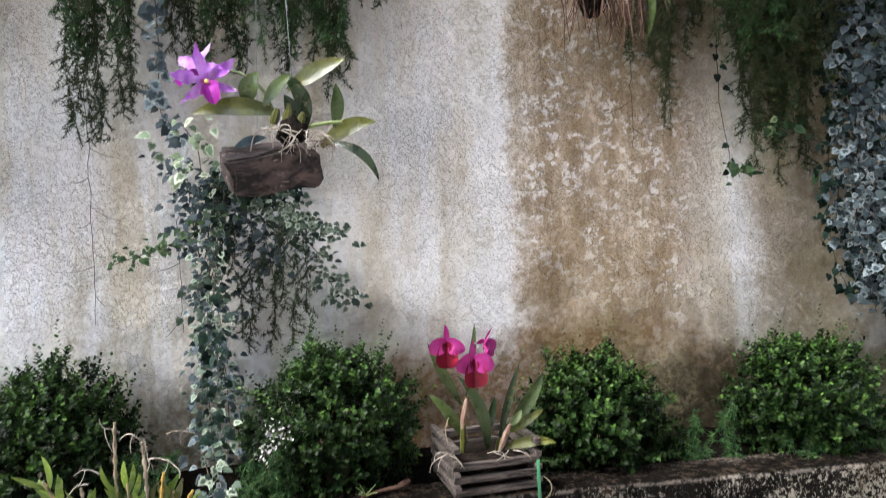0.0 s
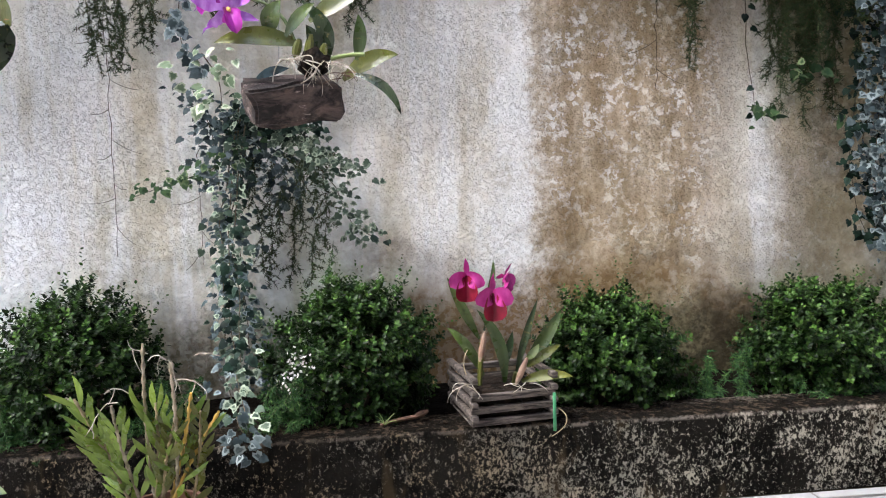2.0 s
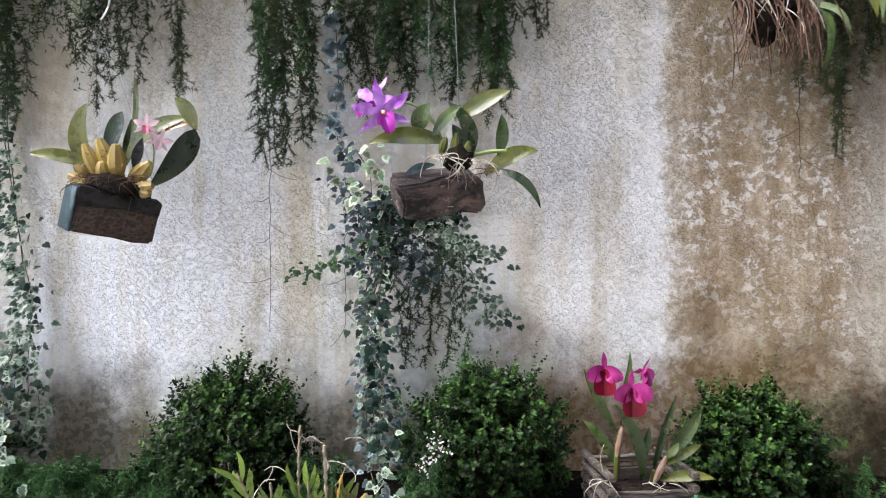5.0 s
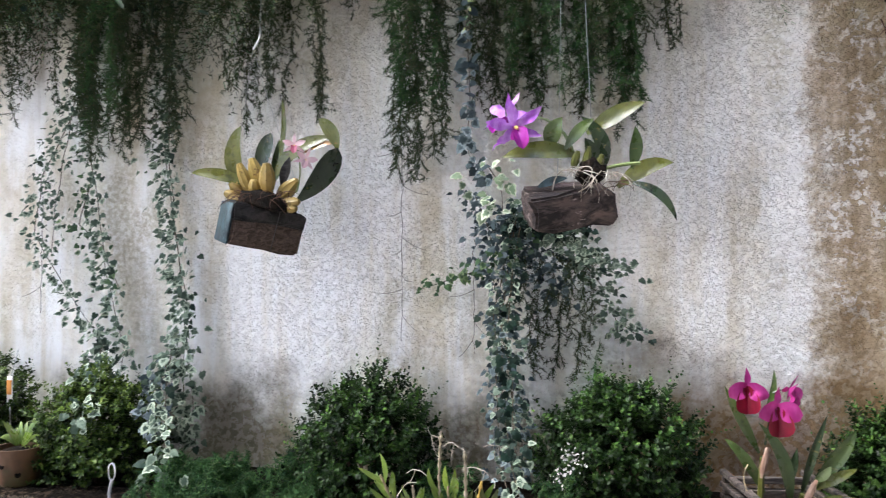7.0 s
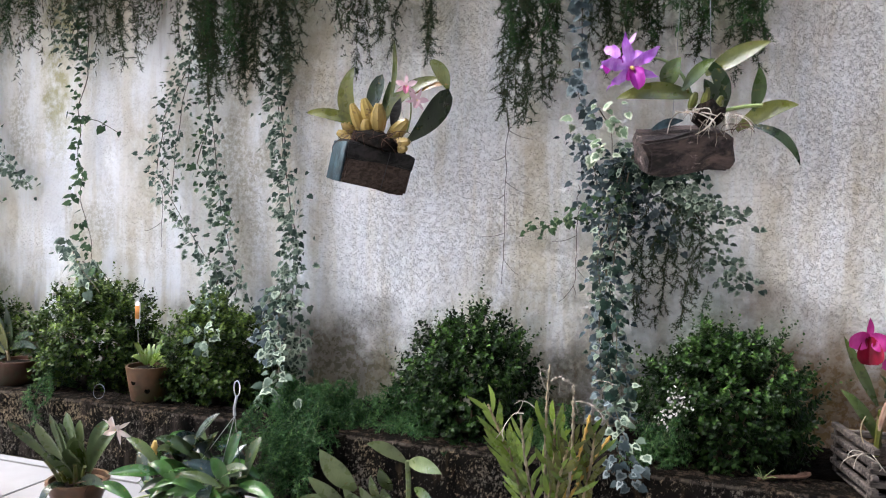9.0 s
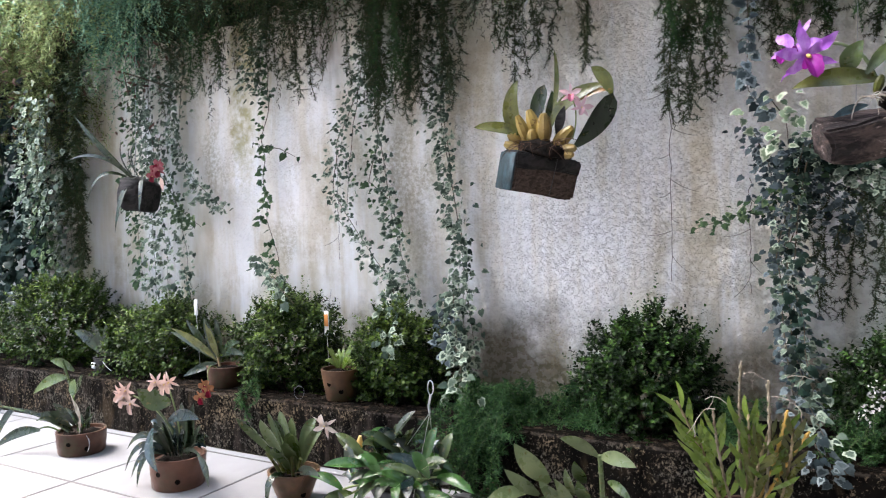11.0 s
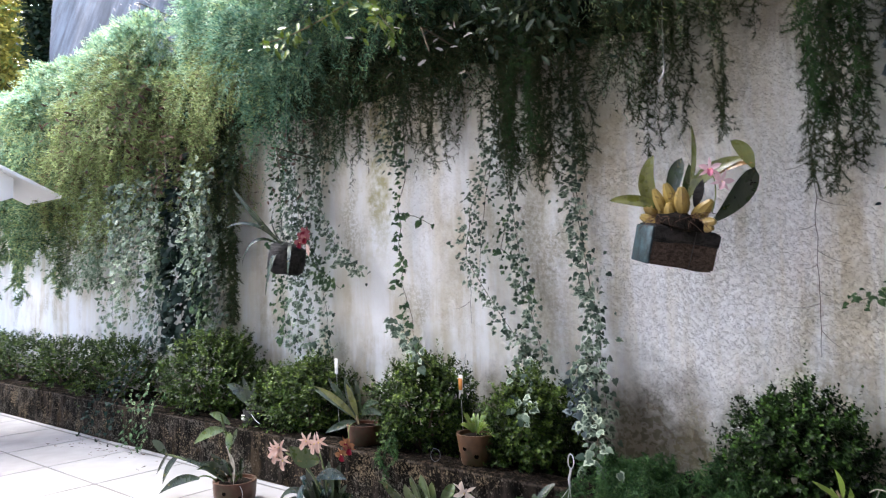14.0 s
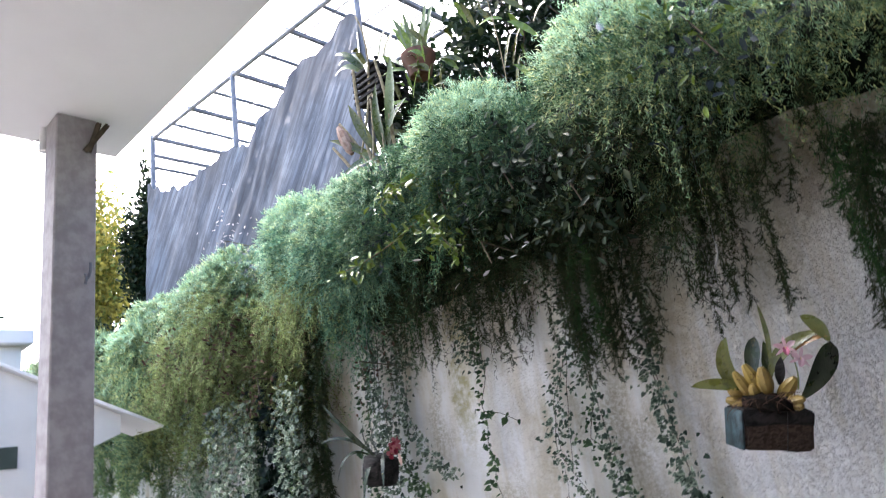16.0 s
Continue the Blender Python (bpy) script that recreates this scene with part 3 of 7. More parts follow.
def blade(a, b, bow, width, face=(0, -1, 0.3), thick=0.0011, fold=0.22, widest=0.45, steps=10, blunt=0.85, base=0.25):
    """A leaf or petal from a to b: a closed, lens-shaped blade with a keel."""
    pts = bend(a, b, bow, steps)
    verts, faces = [], []
    face = Vector(face)
    for i, p in enumerate(pts):
        t = i / steps
        d = (pts[min(i + 1, steps)] - pts[max(i - 1, 0)]).normalized()
        u = d.cross(face)
        u = u.normalized() if u.length > 1e-6 else d.orthogonal().normalized()
        n = u.cross(d)
        s = t / widest if t < widest else (1 - t) / (1 - widest)
        grow = base + (1 - base) * math.sin(s * math.pi / 2) if t < widest else max(0.02, math.sin(s * math.pi / 2) ** blunt)
        w, k = width / 2 * grow, thick * (0.4 + 0.6 * grow)
        verts += [p - w * u + fold * w * n, p - 0.5 * w * u + (0.3 * fold * w + k) * n, p + 0.6 * k * n, p + 0.5 * w * u + (0.3 * fold * w + k) * n,
                  p + w * u + fold * w * n, p - 1.2 * k * n]
    for i in range(steps):
        for k in range(6):
            j = (k + 1) % 6
            faces.append((i * 6 + k, i * 6 + j, i * 6 + 6 + j, i * 6 + 6 + k))
    faces += [(5, 4, 3, 2, 1, 0), tuple(steps * 6 + k for k in range(6))]
    return verts, faces


def spun(profile, sides=20):
    """A turned shape from (radius, height) pairs."""
    verts, faces = [], []
    for r, h in profile:
        verts += [Vector((r * math.cos(a), r * math.sin(a), h)) for a in (2 * math.pi * k / sides for k in range(sides))]
    for i in range(len(profile) - 1):
        for k in range(sides):
            j = (k + 1) % sides
            faces.append((i * sides + k, i * sides + j, i * sides + sides + j, i * sides + sides + k))
    faces += [tuple(range(sides - 1, -1, -1)), tuple((len(profile) - 1) * sides + k for k in range(sides))]
    return verts, faces


def bulb(a, b, width, ribs=8):
    """A ribbed, spindle-shaped pseudobulb."""
    a, b = Vector(a), Vector(b)
    d = (b - a)
    turn = d.to_track_quat("Z", "Y").to_matrix().to_4x4()
    turn.translation = a
    prof = [(0.35, 0), (0.8, 0.18), (1, 0.42), (0.9, 0.68), (0.62, 0.88), (0.42, 0.985), (0.2, 1)]
    v, f = spun([(r * width / 2, h * d.length) for r, h in prof], ribs * 2)
    v = [Vector((p.x * (1 + 0.08 * (-1) ** (i % 2)), p.y * (1 + 0.08 * (-1) ** (i % 2)), p.z)) for i, p in enumerate(v)]
    return moved((v, f), turn)


# ---- many leaves at once ----
NEEDLE = (np.array([(-0.5, 0, 0), (0.5, 0, 0), (0, 1, 0)]), [(0, 1, 2)], None)
OVAL = (np.array([(0, 0, 0), (0.34, 0.3, 0.06), (0.3, 0.75, 0.06), (0, 1, -0.04), (-0.3, 0.75, 0.06), (-0.34, 0.3, 0.06)]), [(0, 1, 2, 3), (0, 3, 4, 5)], None)
IVY = (np.array([(0, 0.28, 0.05), (0, 0.03, 0.03), (0.26, -0.13, -0.02), (0.54, 0.16, -0.06), (0.40, 0.36, 0), (0.38, 0.56, -0.04), (0.2, 0.72, 0), (0, 1.0, -0.1),
                  (-0.2, 0.72, 0), (-0.38, 0.56, -0.04), (-0.40, 0.36, 0), (-0.52, 0.17, -0.06), (-0.26, -0.13, -0.02)]),
       [(0, i, i + 1) for i in range(1, 12)] + [(0, 12, 1)], [0.0] + [1.0] * 12)


def unit(a):
    return a / np.maximum(np.linalg.norm(a, axis=1, keepdims=True), 1e-9)


def leaves(name, template, at, way, face, size, width, material, parent, label="", rim=False):
    """One mesh of many leaves: each at a place, pointing a way, facing a side."""
    shape, polys, edge = template
    at, way, face = np.asarray(at, float), unit(np.asarray(way, float)), np.asarray(face, float)
    side = unit(np.cross(way, face))
    up = np.cross(side, way)
    size, width = np.broadcast_to(size, len(at)), np.broadcast_to(width, len(at))
    co = (at[:, None] + shape[None, :, 0:1] * (side * width[:, None])[:, None] + shape[None, :, 1:2] * (way * size[:, None])[:, None]
          + shape[None, :, 2:3] * (up * size[:, None])[:, None]).reshape(-1, 3)
    n, k, p = len(at), len(shape), len(polys[0])
    idx = (np.arange(n)[:, None] * k + np.array(polys).reshape(1, -1)).ravel()
    me = bpy.data.meshes.new(name)
    me.vertices.add(n * k)
    me.vertices.foreach_set("co", co.ravel())
    me.loops.add(len(idx))
    me.loops.foreach_set("vertex_index", idx)
    me.polygons.add(n * len(polys))
    me.polygons.foreach_set("loop_start", np.arange(0, len(idx), p))
    me.polygons.foreach_set("loop_total", np.full(n * len(polys), p))
    me.update(calc_edges=True)
    if edge is not None:
        a = me.attributes.new("rim", "FLOAT", "POINT")
        a.data.foreach_set("value", np.tile(edge, n))
    me.materials.append(M[material])
    ob = new(name, me)
    ob.parent = parent
    return tagged(ob, label)


def ball(n, hollow=0.0):
    """Random places in a unit ball, mostly towards its skin."""
    d = unit(G.normal(size=(n, 3)))
    return d * (hollow + (1 - hollow) * G.random((n, 1)) ** 0.5)

# ---- the setting ----
KERB_Y, KERB_Z, WALL_TOP, CEILING, SLAB_EDGE = -0.43, 0.187, 2.05, 2.5, -1.13


def sheet(x0, x1, z0, z1, step, y_at):
    """An upright grid with its depth given by y_at(x, z)."""
    nx, nz = round((x1 - x0) / step), round((z1 - z0) / step)
    verts = [(x, y_at(x, z), z) for z in (z0 + (z1 - z0) * j / nz for j in range(nz + 1)) for x in (x0 + (x1 - x0) * i / nx for i in range(nx + 1))]
    faces = [(j * (nx + 1) + i, j * (nx + 1) + i + 1, (j + 1) * (nx + 1) + i + 1, (j + 1) * (nx + 1) + i) for j in range(nz) for i in range(nx)]
    return verts, faces


def uneven(x, z):
    p = Vector((x, 0, z))
    return 0.006 * noise.noise(p * 3.0) + 0.0035 * noise.noise(p * 11) + 0.0022 * noise.noise(p * 27)


wall = part("wall_garden", join(sheet(-9.5, 4.0, 0, WALL_TOP, 0.022, uneven),
                                ([(-9.5, 0.22, 0), (4, 0.22, 0), (4, 0.22, WALL_TOP), (-9.5, 0.22, WALL_TOP), (-9.5, 0.01, WALL_TOP), (4, 0.01, WALL_TOP), (-9.5, 0.01, 0), (4, 0.01, 0)],
                                 [(1, 0, 3, 2), (4, 5, 2, 3), (6, 4, 3, 0), (5, 7, 1, 2)])), "stucco")
tagged(wall, "white stucco garden wall stained brown and grey by damp", "wall", kind="structure")

ground = part("ground", ([(-400, -400, -0.03), (400, -400, -0.03), (400, 400, -0.03), (-400, 400, -0.03)], [(0, 1, 2, 3)]), "lawn")
tagged(ground, "flat earth and grass ground around the yard", "ground", kind="structure")
terrace = part("terrace_ground", slab(-30, 12, 0.225, 30, 0, 1.95), "lawn")
tagged(terrace, "raised earth terrace behind the garden wall", "ground", kind="structure")


def kerb_front(x, z):
    p = Vector((x, 3, z))
    return KERB_Y + 0.006 * noise.noise(p * 6) + 0.005 * noise.noise(p * 24)


def build_kerb():
    v, f = sheet(-9.5, 4.0, 0, KERB_Z, 0.0187, kerb_front)
    top0 = len(v)
    nx = round(13.5 / 0.0187)
    edge = [v[len(v) - nx - 1 + i] for i in range(nx + 1)]
    rows = [[(x, y + 0.006, KERB_Z + 0.004 + 0.002 * noise.noise(Vector((x * 20, 1, 0)))) for x, y, z in edge],
            [(x, KERB_Y + 0.05, KERB_Z + 0.003 + 0.003 * noise.noise(Vector((x * 20, 2, 0)))) for x, y, z in edge],
            [(x, KERB_Y + 0.115, KERB_Z) for x, y, z in edge], [(x, KERB_Y + 0.118, 0.0) for x, y, z in edge]]
    last = top0 - nx - 1
    for row in rows:
        k = len(v)
        v += row
        f += [(last + i, last + i + 1, k + i + 1, k + i) for i in range(nx)]
        last = k
    return v, f


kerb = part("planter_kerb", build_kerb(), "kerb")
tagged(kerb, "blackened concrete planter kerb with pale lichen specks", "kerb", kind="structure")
bed = part("planter_soil", lump(([(-9.5 + 0.05 * i, -0.32 + 0.065 * j, 0.165) for j in range(6) for i in range(271)],
                                 [(j * 271 + i, j * 271 + i + 1, (j + 1) * 271 + i + 1, (j + 1) * 271 + i) for j in range(5) for i in range(270)]), 0.018, 9), "soil")
tagged(bed, "dark damp soil in the planting bed", "soil", kind="structure")

floor = part("floor", slab(-9.5, 4.0, -4.6, KERB_Y - 0.002, -0.028, -0.0022, 0.001), "grout")
tagged(floor, "white glazed floor tiles with thin dark joints", "floor", kind="structure")

# porch: slab, column, house walls
ceiling = part("ceiling", slab(-3.5, 4.2, -4.6, SLAB_EDGE, CEILING, CEILING + 0.2, 0.006), "ceiling", smooth=False)
tagged(ceiling, "flat white painted porch ceiling slab", "ceiling", kind="structure")
back = part("wall_house", slab(-3.5, 4.2, -4.8, -4.602, 0, CEILING - 0.002, 0.004), "house", smooth=False)
tagged(back, "plain white house wall behind the porch", "wall", kind="structure")
side = part("wall_house_side", slab(4.002, 4.2, -4.6, 0.2, 0, CEILING - 0.002, 0.004), "house", smooth=False)
tagged(side, "plain white house side wall", "wall", kind="structure")
column = thing("porch_column", (-3.27, -1.405, 0), "grey rendered square porch column with pipe brackets", "column", kind="structure")
part("shaft", slab(-0.058, 0.086, -0.08, 0.08, 0, CEILING - 0.001, 0.006), "column", column, smooth=False)
part("pipe_end", tube([(-0.085, -0.075, CEILING - 0.11), (-0.085, -0.075, CEILING - 0.002)], 0.022, 12), "ceiling", column, "short white plastic pipe end")
for k, (y0, y1) in enumerate(((0.03, 0.11), (0.045, 0.075))):
    part("bracket", tube(bend((0.088, y0, CEILING - 0.16), (0.12, y1, CEILING - 0.03), (0.01, 0, 0)), 0.011, 8), "trunk", column, "short angled metal bracket")
part("hook", join(tube(bend((0.086, 0.045, 1.78), (0.115, 0.05, 1.84), (0.03, 0, -0.02)), 0.006, 6), tube(bend((0.086, 0.04, 1.80), (0.115, 0.03, 1.75), (0.03, 0, 0.01)), 0.006, 6)), "pipe", column, "small twisted grey wire hook")
part("cable", tube(bend((-0.23, -0.3, CEILING - 0.01), (-0.1, -0.05, CEILING - 0.03), (0, 0, -0.06)), 0.003, 5), "dark_plastic", column, "thin sagging cable")

# the low house and canopy past the column
hut = thing("neighbour_house", (-9.6, -2.6, 0), "low white house with a pale roof edge", "house")
part("wall", slab(-1.5, 0, -3.0, 2.62, 0, 2.86, 0.01), "house", hut, smooth=False)
part("roof", slab(-1.8, 0.12, -3.2, 2.72, 2.862, 3.05, 0.02), "ceiling", hut, "flat white roof slab", smooth=False)
win = part("window", slab(0.0, 0.03, 1.15, 1.75, 1.35, 1.9, 0.005), "ceiling", hut, "small dark window", smooth=False)
part("pane", slab(0.031, 0.036, 1.19, 1.71, 1.39, 1.86, 0.002), "dark_paint", win, smooth=False)


def upright(outline, x0, x1):
    """A thick upright plate from its outline of (y, z) corners."""
    k = len(outline)
    v = [(x0, y, z) for y, z in outline] + [(x1, y, z) for y, z in outline]
    return v, [tuple(range(k - 1, -1, -1)), tuple(range(k, 2 * k))] + [(i, (i + 1) % k, k + (i + 1) % k, k + i) for i in range(k)]


shed = thing("garden_shed", (-4.9, -0.95, 0), "small grey rendered outbuilding with a thin sloping roof", "shed")
part("roof", moved(slab(-0.5, 0.0, -1.05, 0.69, -0.010, 0.010, 0.003), pose(0, 0, 1.63, -23.7, 0, 0)), "ceiling", shed, "thin pale sloping roof sheet", smooth=False)
part("wall", upright([(-0.95, 0), (0.07, 0), (0.07, 1.20), (0.38, 1.33), (0.38, 1.448), (-0.95, 2.032)], -0.45, -0.05), "house", shed, smooth=False)
vent = part("vent", slab(-0.049, -0.04, -0.55, -0.19, 1.18, 1.30, 0.003), "dark_paint", shed, "dark slot vent", smooth=False)

# ---- planting along the wall ----
def bush(name, at, w, h, seed, label, count=5200, lit=False):
    """A clipped box shrub: stems, leafy shoots with paired leaves, and longer new sprigs on top."""
    r = random.Random(seed)
    g = np.random.default_rng(700 + seed)
    b = thing(name, at, label, "shrub", "boxwood shrubs in the bed")
    trunk = [tube(bend((0, 0, 0), (w * 0.32 * math.cos(a), w * 0.3 * math.sin(a), h * r.uniform(0.4, 0.75)), (0, 0, 0.03), 5), 0.007, 5, 0.002)
             for a in (k * 0.9 + r.random() for k in range(7))]
    part("trunk", join(*trunk), "trunk", b)
    pair = 12
    shoots = count // pair
    d = unit(g.normal(size=(shoots, 3)))
    d[:, 2] = np.where(d[:, 2] < -0.75, -d[:, 2], d[:, 2])
    deep = np.where(g.random(shoots) < 0.3, g.uniform(0.45, 0.8, shoots), g.uniform(0.82, 1.0, shoots))
    swell = np.array([1 + 0.36 * noise.noise(Vector(q) * 2.2 + Vector((seed * 5.3, 0, 0))) + 0.28 * noise.noise(Vector(q) * 5.5 + Vector((seed * 2.1, 3, 0))) for q in d])
    c = d * (deep * swell)[:, None] * np.array([w / 2, w / 2.3, h / 1.85]) + np.array([0, 0, h * 0.47])
    out = unit(d + g.normal(size=d.shape) * 0.35 + np.array([0, 0, 0.55]))
    sprig = (g.random(shoots) < 0.06) & (d[:, 2] > 0.25) & (deep > 0.8)
    reach = np.where(sprig, g.uniform(0.07, 0.12, shoots), g.uniform(0.028, 0.05, shoots))
    rep = lambda a: np.repeat(a, pair, axis=0)
    run = np.tile(np.linspace(0.05, 1, pair), shoots)
    axis = rep(out)
    at_ = rep(c) + axis * (run * rep(reach))[:, None]
    side = unit(np.cross(axis, rep(unit(g.normal(size=(shoots, 3))))))
    other = np.cross(axis, side)
    turn = np.tile((np.arange(pair) // 2) * (math.pi / 2) + (np.arange(pair) % 2) * math.pi, shoots) + rep(g.random(shoots) * 6.3)
    radial = side * np.cos(turn)[:, None] + other * np.sin(turn)[:, None]
    way = unit(radial + axis * (0.35 + 0.55 * run)[:, None] + g.normal(size=at_.shape) * 0.22)
    face = unit(axis * 1.1 - radial * 0.25 + np.array([0, -0.1, 0.5]) + g.normal(size=at_.shape) * 0.28)
    size = g.uniform(0.0105, 0.0178, len(at_)) * (1.12 - 0.4 * run) * np.where(rep(sprig), 0.8, 1.0)
    # upward shoots take paler leaves: new growth, plus top light put into the colour
    brighter = rep((g.random(shoots) < 0.04 + 0.62 * np.clip(d[:, 2] + 0.1, 0, 1)) & (deep > 0.8)) & (run > 0.6) | (rep(sprig) & (run > 0.3))
    # lit picks brighter copies of the leaf colours, as for a better lit bush
    for part_name, pick, m in (("leaves", ~brighter, "box_light" if lit else "box"), ("young_leaves", brighter, "box_young_lit" if lit else "box_tip")):
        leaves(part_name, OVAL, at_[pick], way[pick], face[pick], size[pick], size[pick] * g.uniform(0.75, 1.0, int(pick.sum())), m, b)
    return b


BUSHES = [("dark", -0.835, 0.40, 0.32, 1), ("dense", -0.215, 0.39, 0.335, 2), ("round", 0.40, 0.35, 0.275, 3), ("glossy", 0.945, 0.40, 0.285, 4),
          ("dark", -1.62, 0.38, 0.32, 5), ("dense", -2.08, 0.42, 0.36, 6), ("round", -2.72, 0.50, 0.32, 7), ("tall", -3.40, 0.62, 0.42, 8),
          ("dark", -4.35, 0.6, 0.38, 9), ("dense", -5.0, 0.62, 0.34, 10), ("round", -5.75, 0.7, 0.34, 11), ("dark", -6.5, 0.75, 0.33, 12), ("dense", -7.3, 0.8, 0.33, 13), ("round", 1.5, 0.42, 0.3, 14)]
for look_, x, w, h, seed in BUSHES:
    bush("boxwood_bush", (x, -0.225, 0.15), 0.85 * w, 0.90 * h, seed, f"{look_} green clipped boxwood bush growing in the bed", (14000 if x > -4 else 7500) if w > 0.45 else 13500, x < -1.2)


def ivy(points, count, size, material, label, seed, spread=0.02, y_out=0.02, name="ivy_vine", ends=1.0, curl=0.012):
    """A hanging ivy runner: thin stem and lobed leaves, each facing out from the wall."""
    r = random.Random(seed)
    g = np.random.default_rng(seed)
    base = Vector(points[0])
    v = thing(name, base, label, "ivy", "ivy runners on the wall")
    pts = [Vector(p) - base for p in points]
    fine = []
    for a, b in zip(pts, pts[1:]):
        k = max(2, round((b - a).length / 0.03))
        fine += [a.lerp(b, i / k) for i in range(k)]
    fine.append(pts[-1])
    fine = [p + Vector((curl * noise.noise(Vector((p.z * 9, seed, 0))), 0.4 * curl * noise.noise(Vector((p.z * 9, seed, 5))), 0)) * min(1, i / 3) for i, p in enumerate(fine)]
    part("stem", tube(fine, 0.0019, 5, 0.0009), "stem", v)
    f = np.array(fine)
    count = round(1.9 * count)
    size = 0.76 * size
    t = np.sort(g.random(count)) * (len(f) - 1.001)
    i = t.astype(int)
    at = f[i] + (f[i + 1] - f[i]) * (t - i)[:, None]
    off = np.stack([g.normal(0, spread, count), -np.abs(g.normal(0, y_out, count)) - 0.004, g.normal(0, spread * 0.5, count)], 1)
    at = at + off
    way = np.stack([np.sign(off[:, 0]) * g.uniform(0.1, 0.9, count), g.uniform(-0.55, 0.1, count), g.uniform(-1.1, 0.15, count)], 1)
    face = np.stack([g.normal(0, 0.55, count), -np.ones(count), g.uniform(-0.1, 1.3, count)], 1)
    s = size * g.uniform(0.55, 1.2, count) * (1 + (ends - 1) * (t / len(f)) ** 3)
    leaves("leaves", IVY, at, way, face, s, s * g.uniform(0.75, 1.0, count), material, v)
    return v


def fern(points, material, label, seed, name="fern_strand", reach=0.05, needle=0.0155, width=0.0023, step=0.0078, tufts=12, group="asparagus fern strands"):
    """A trailing asparagus fern shoot: stem, side shoots and fine needles."""
    g = np.random.default_rng(seed)
    base = Vector(points[0])
    v = thing(name, base, label, "fern", group)
    pts = [Vector(p) - base for p in points]
    stems, at, way = [], [], []
    swung = [pts[0]]
    for a, b in zip(pts, pts[1:]):
        m = max(2, round((b - a).length / 0.06))
        swung += [a.lerp(b, i / m) + Vector(g.normal(size=3)) * 0.005 for i in range(1, m + 1)]
    pts = swung
    for a, b in zip(pts, pts[1:]):
        d = b - a
        k = max(2, int(d.length / step))
        stems.append(tube([a, a.lerp(b, 0.5), b], 0.0006, 4))
        for i in range(k):
            p = a.lerp(b, i / k)
            side = Vector((0.75 * g.normal(), 0.5 * g.normal() - 0.25, g.normal() * 0.4 - 0.8)).normalized()
            length = reach * g.uniform(0.3, 1.0)
            m = max(3, int(length / 0.0045))
            for j in range(m):
                q = p + side * length * j / m
                for _ in range(tufts // 3):
                    at.append(q)
                    way.append(side * 0.5 + Vector(g.normal(size=3)) * 0.75)
    part("stem", join(*stems), "fern_stem", v)
    n = len(at)
    leaves("needles", NEEDLE, np.array(at), np.array(way), G.normal(size=(n, 3)) + np.array([0, -1.2, 0.4]), G.uniform(0.5, 1.1, n) * needle, width, material, v)
    return v


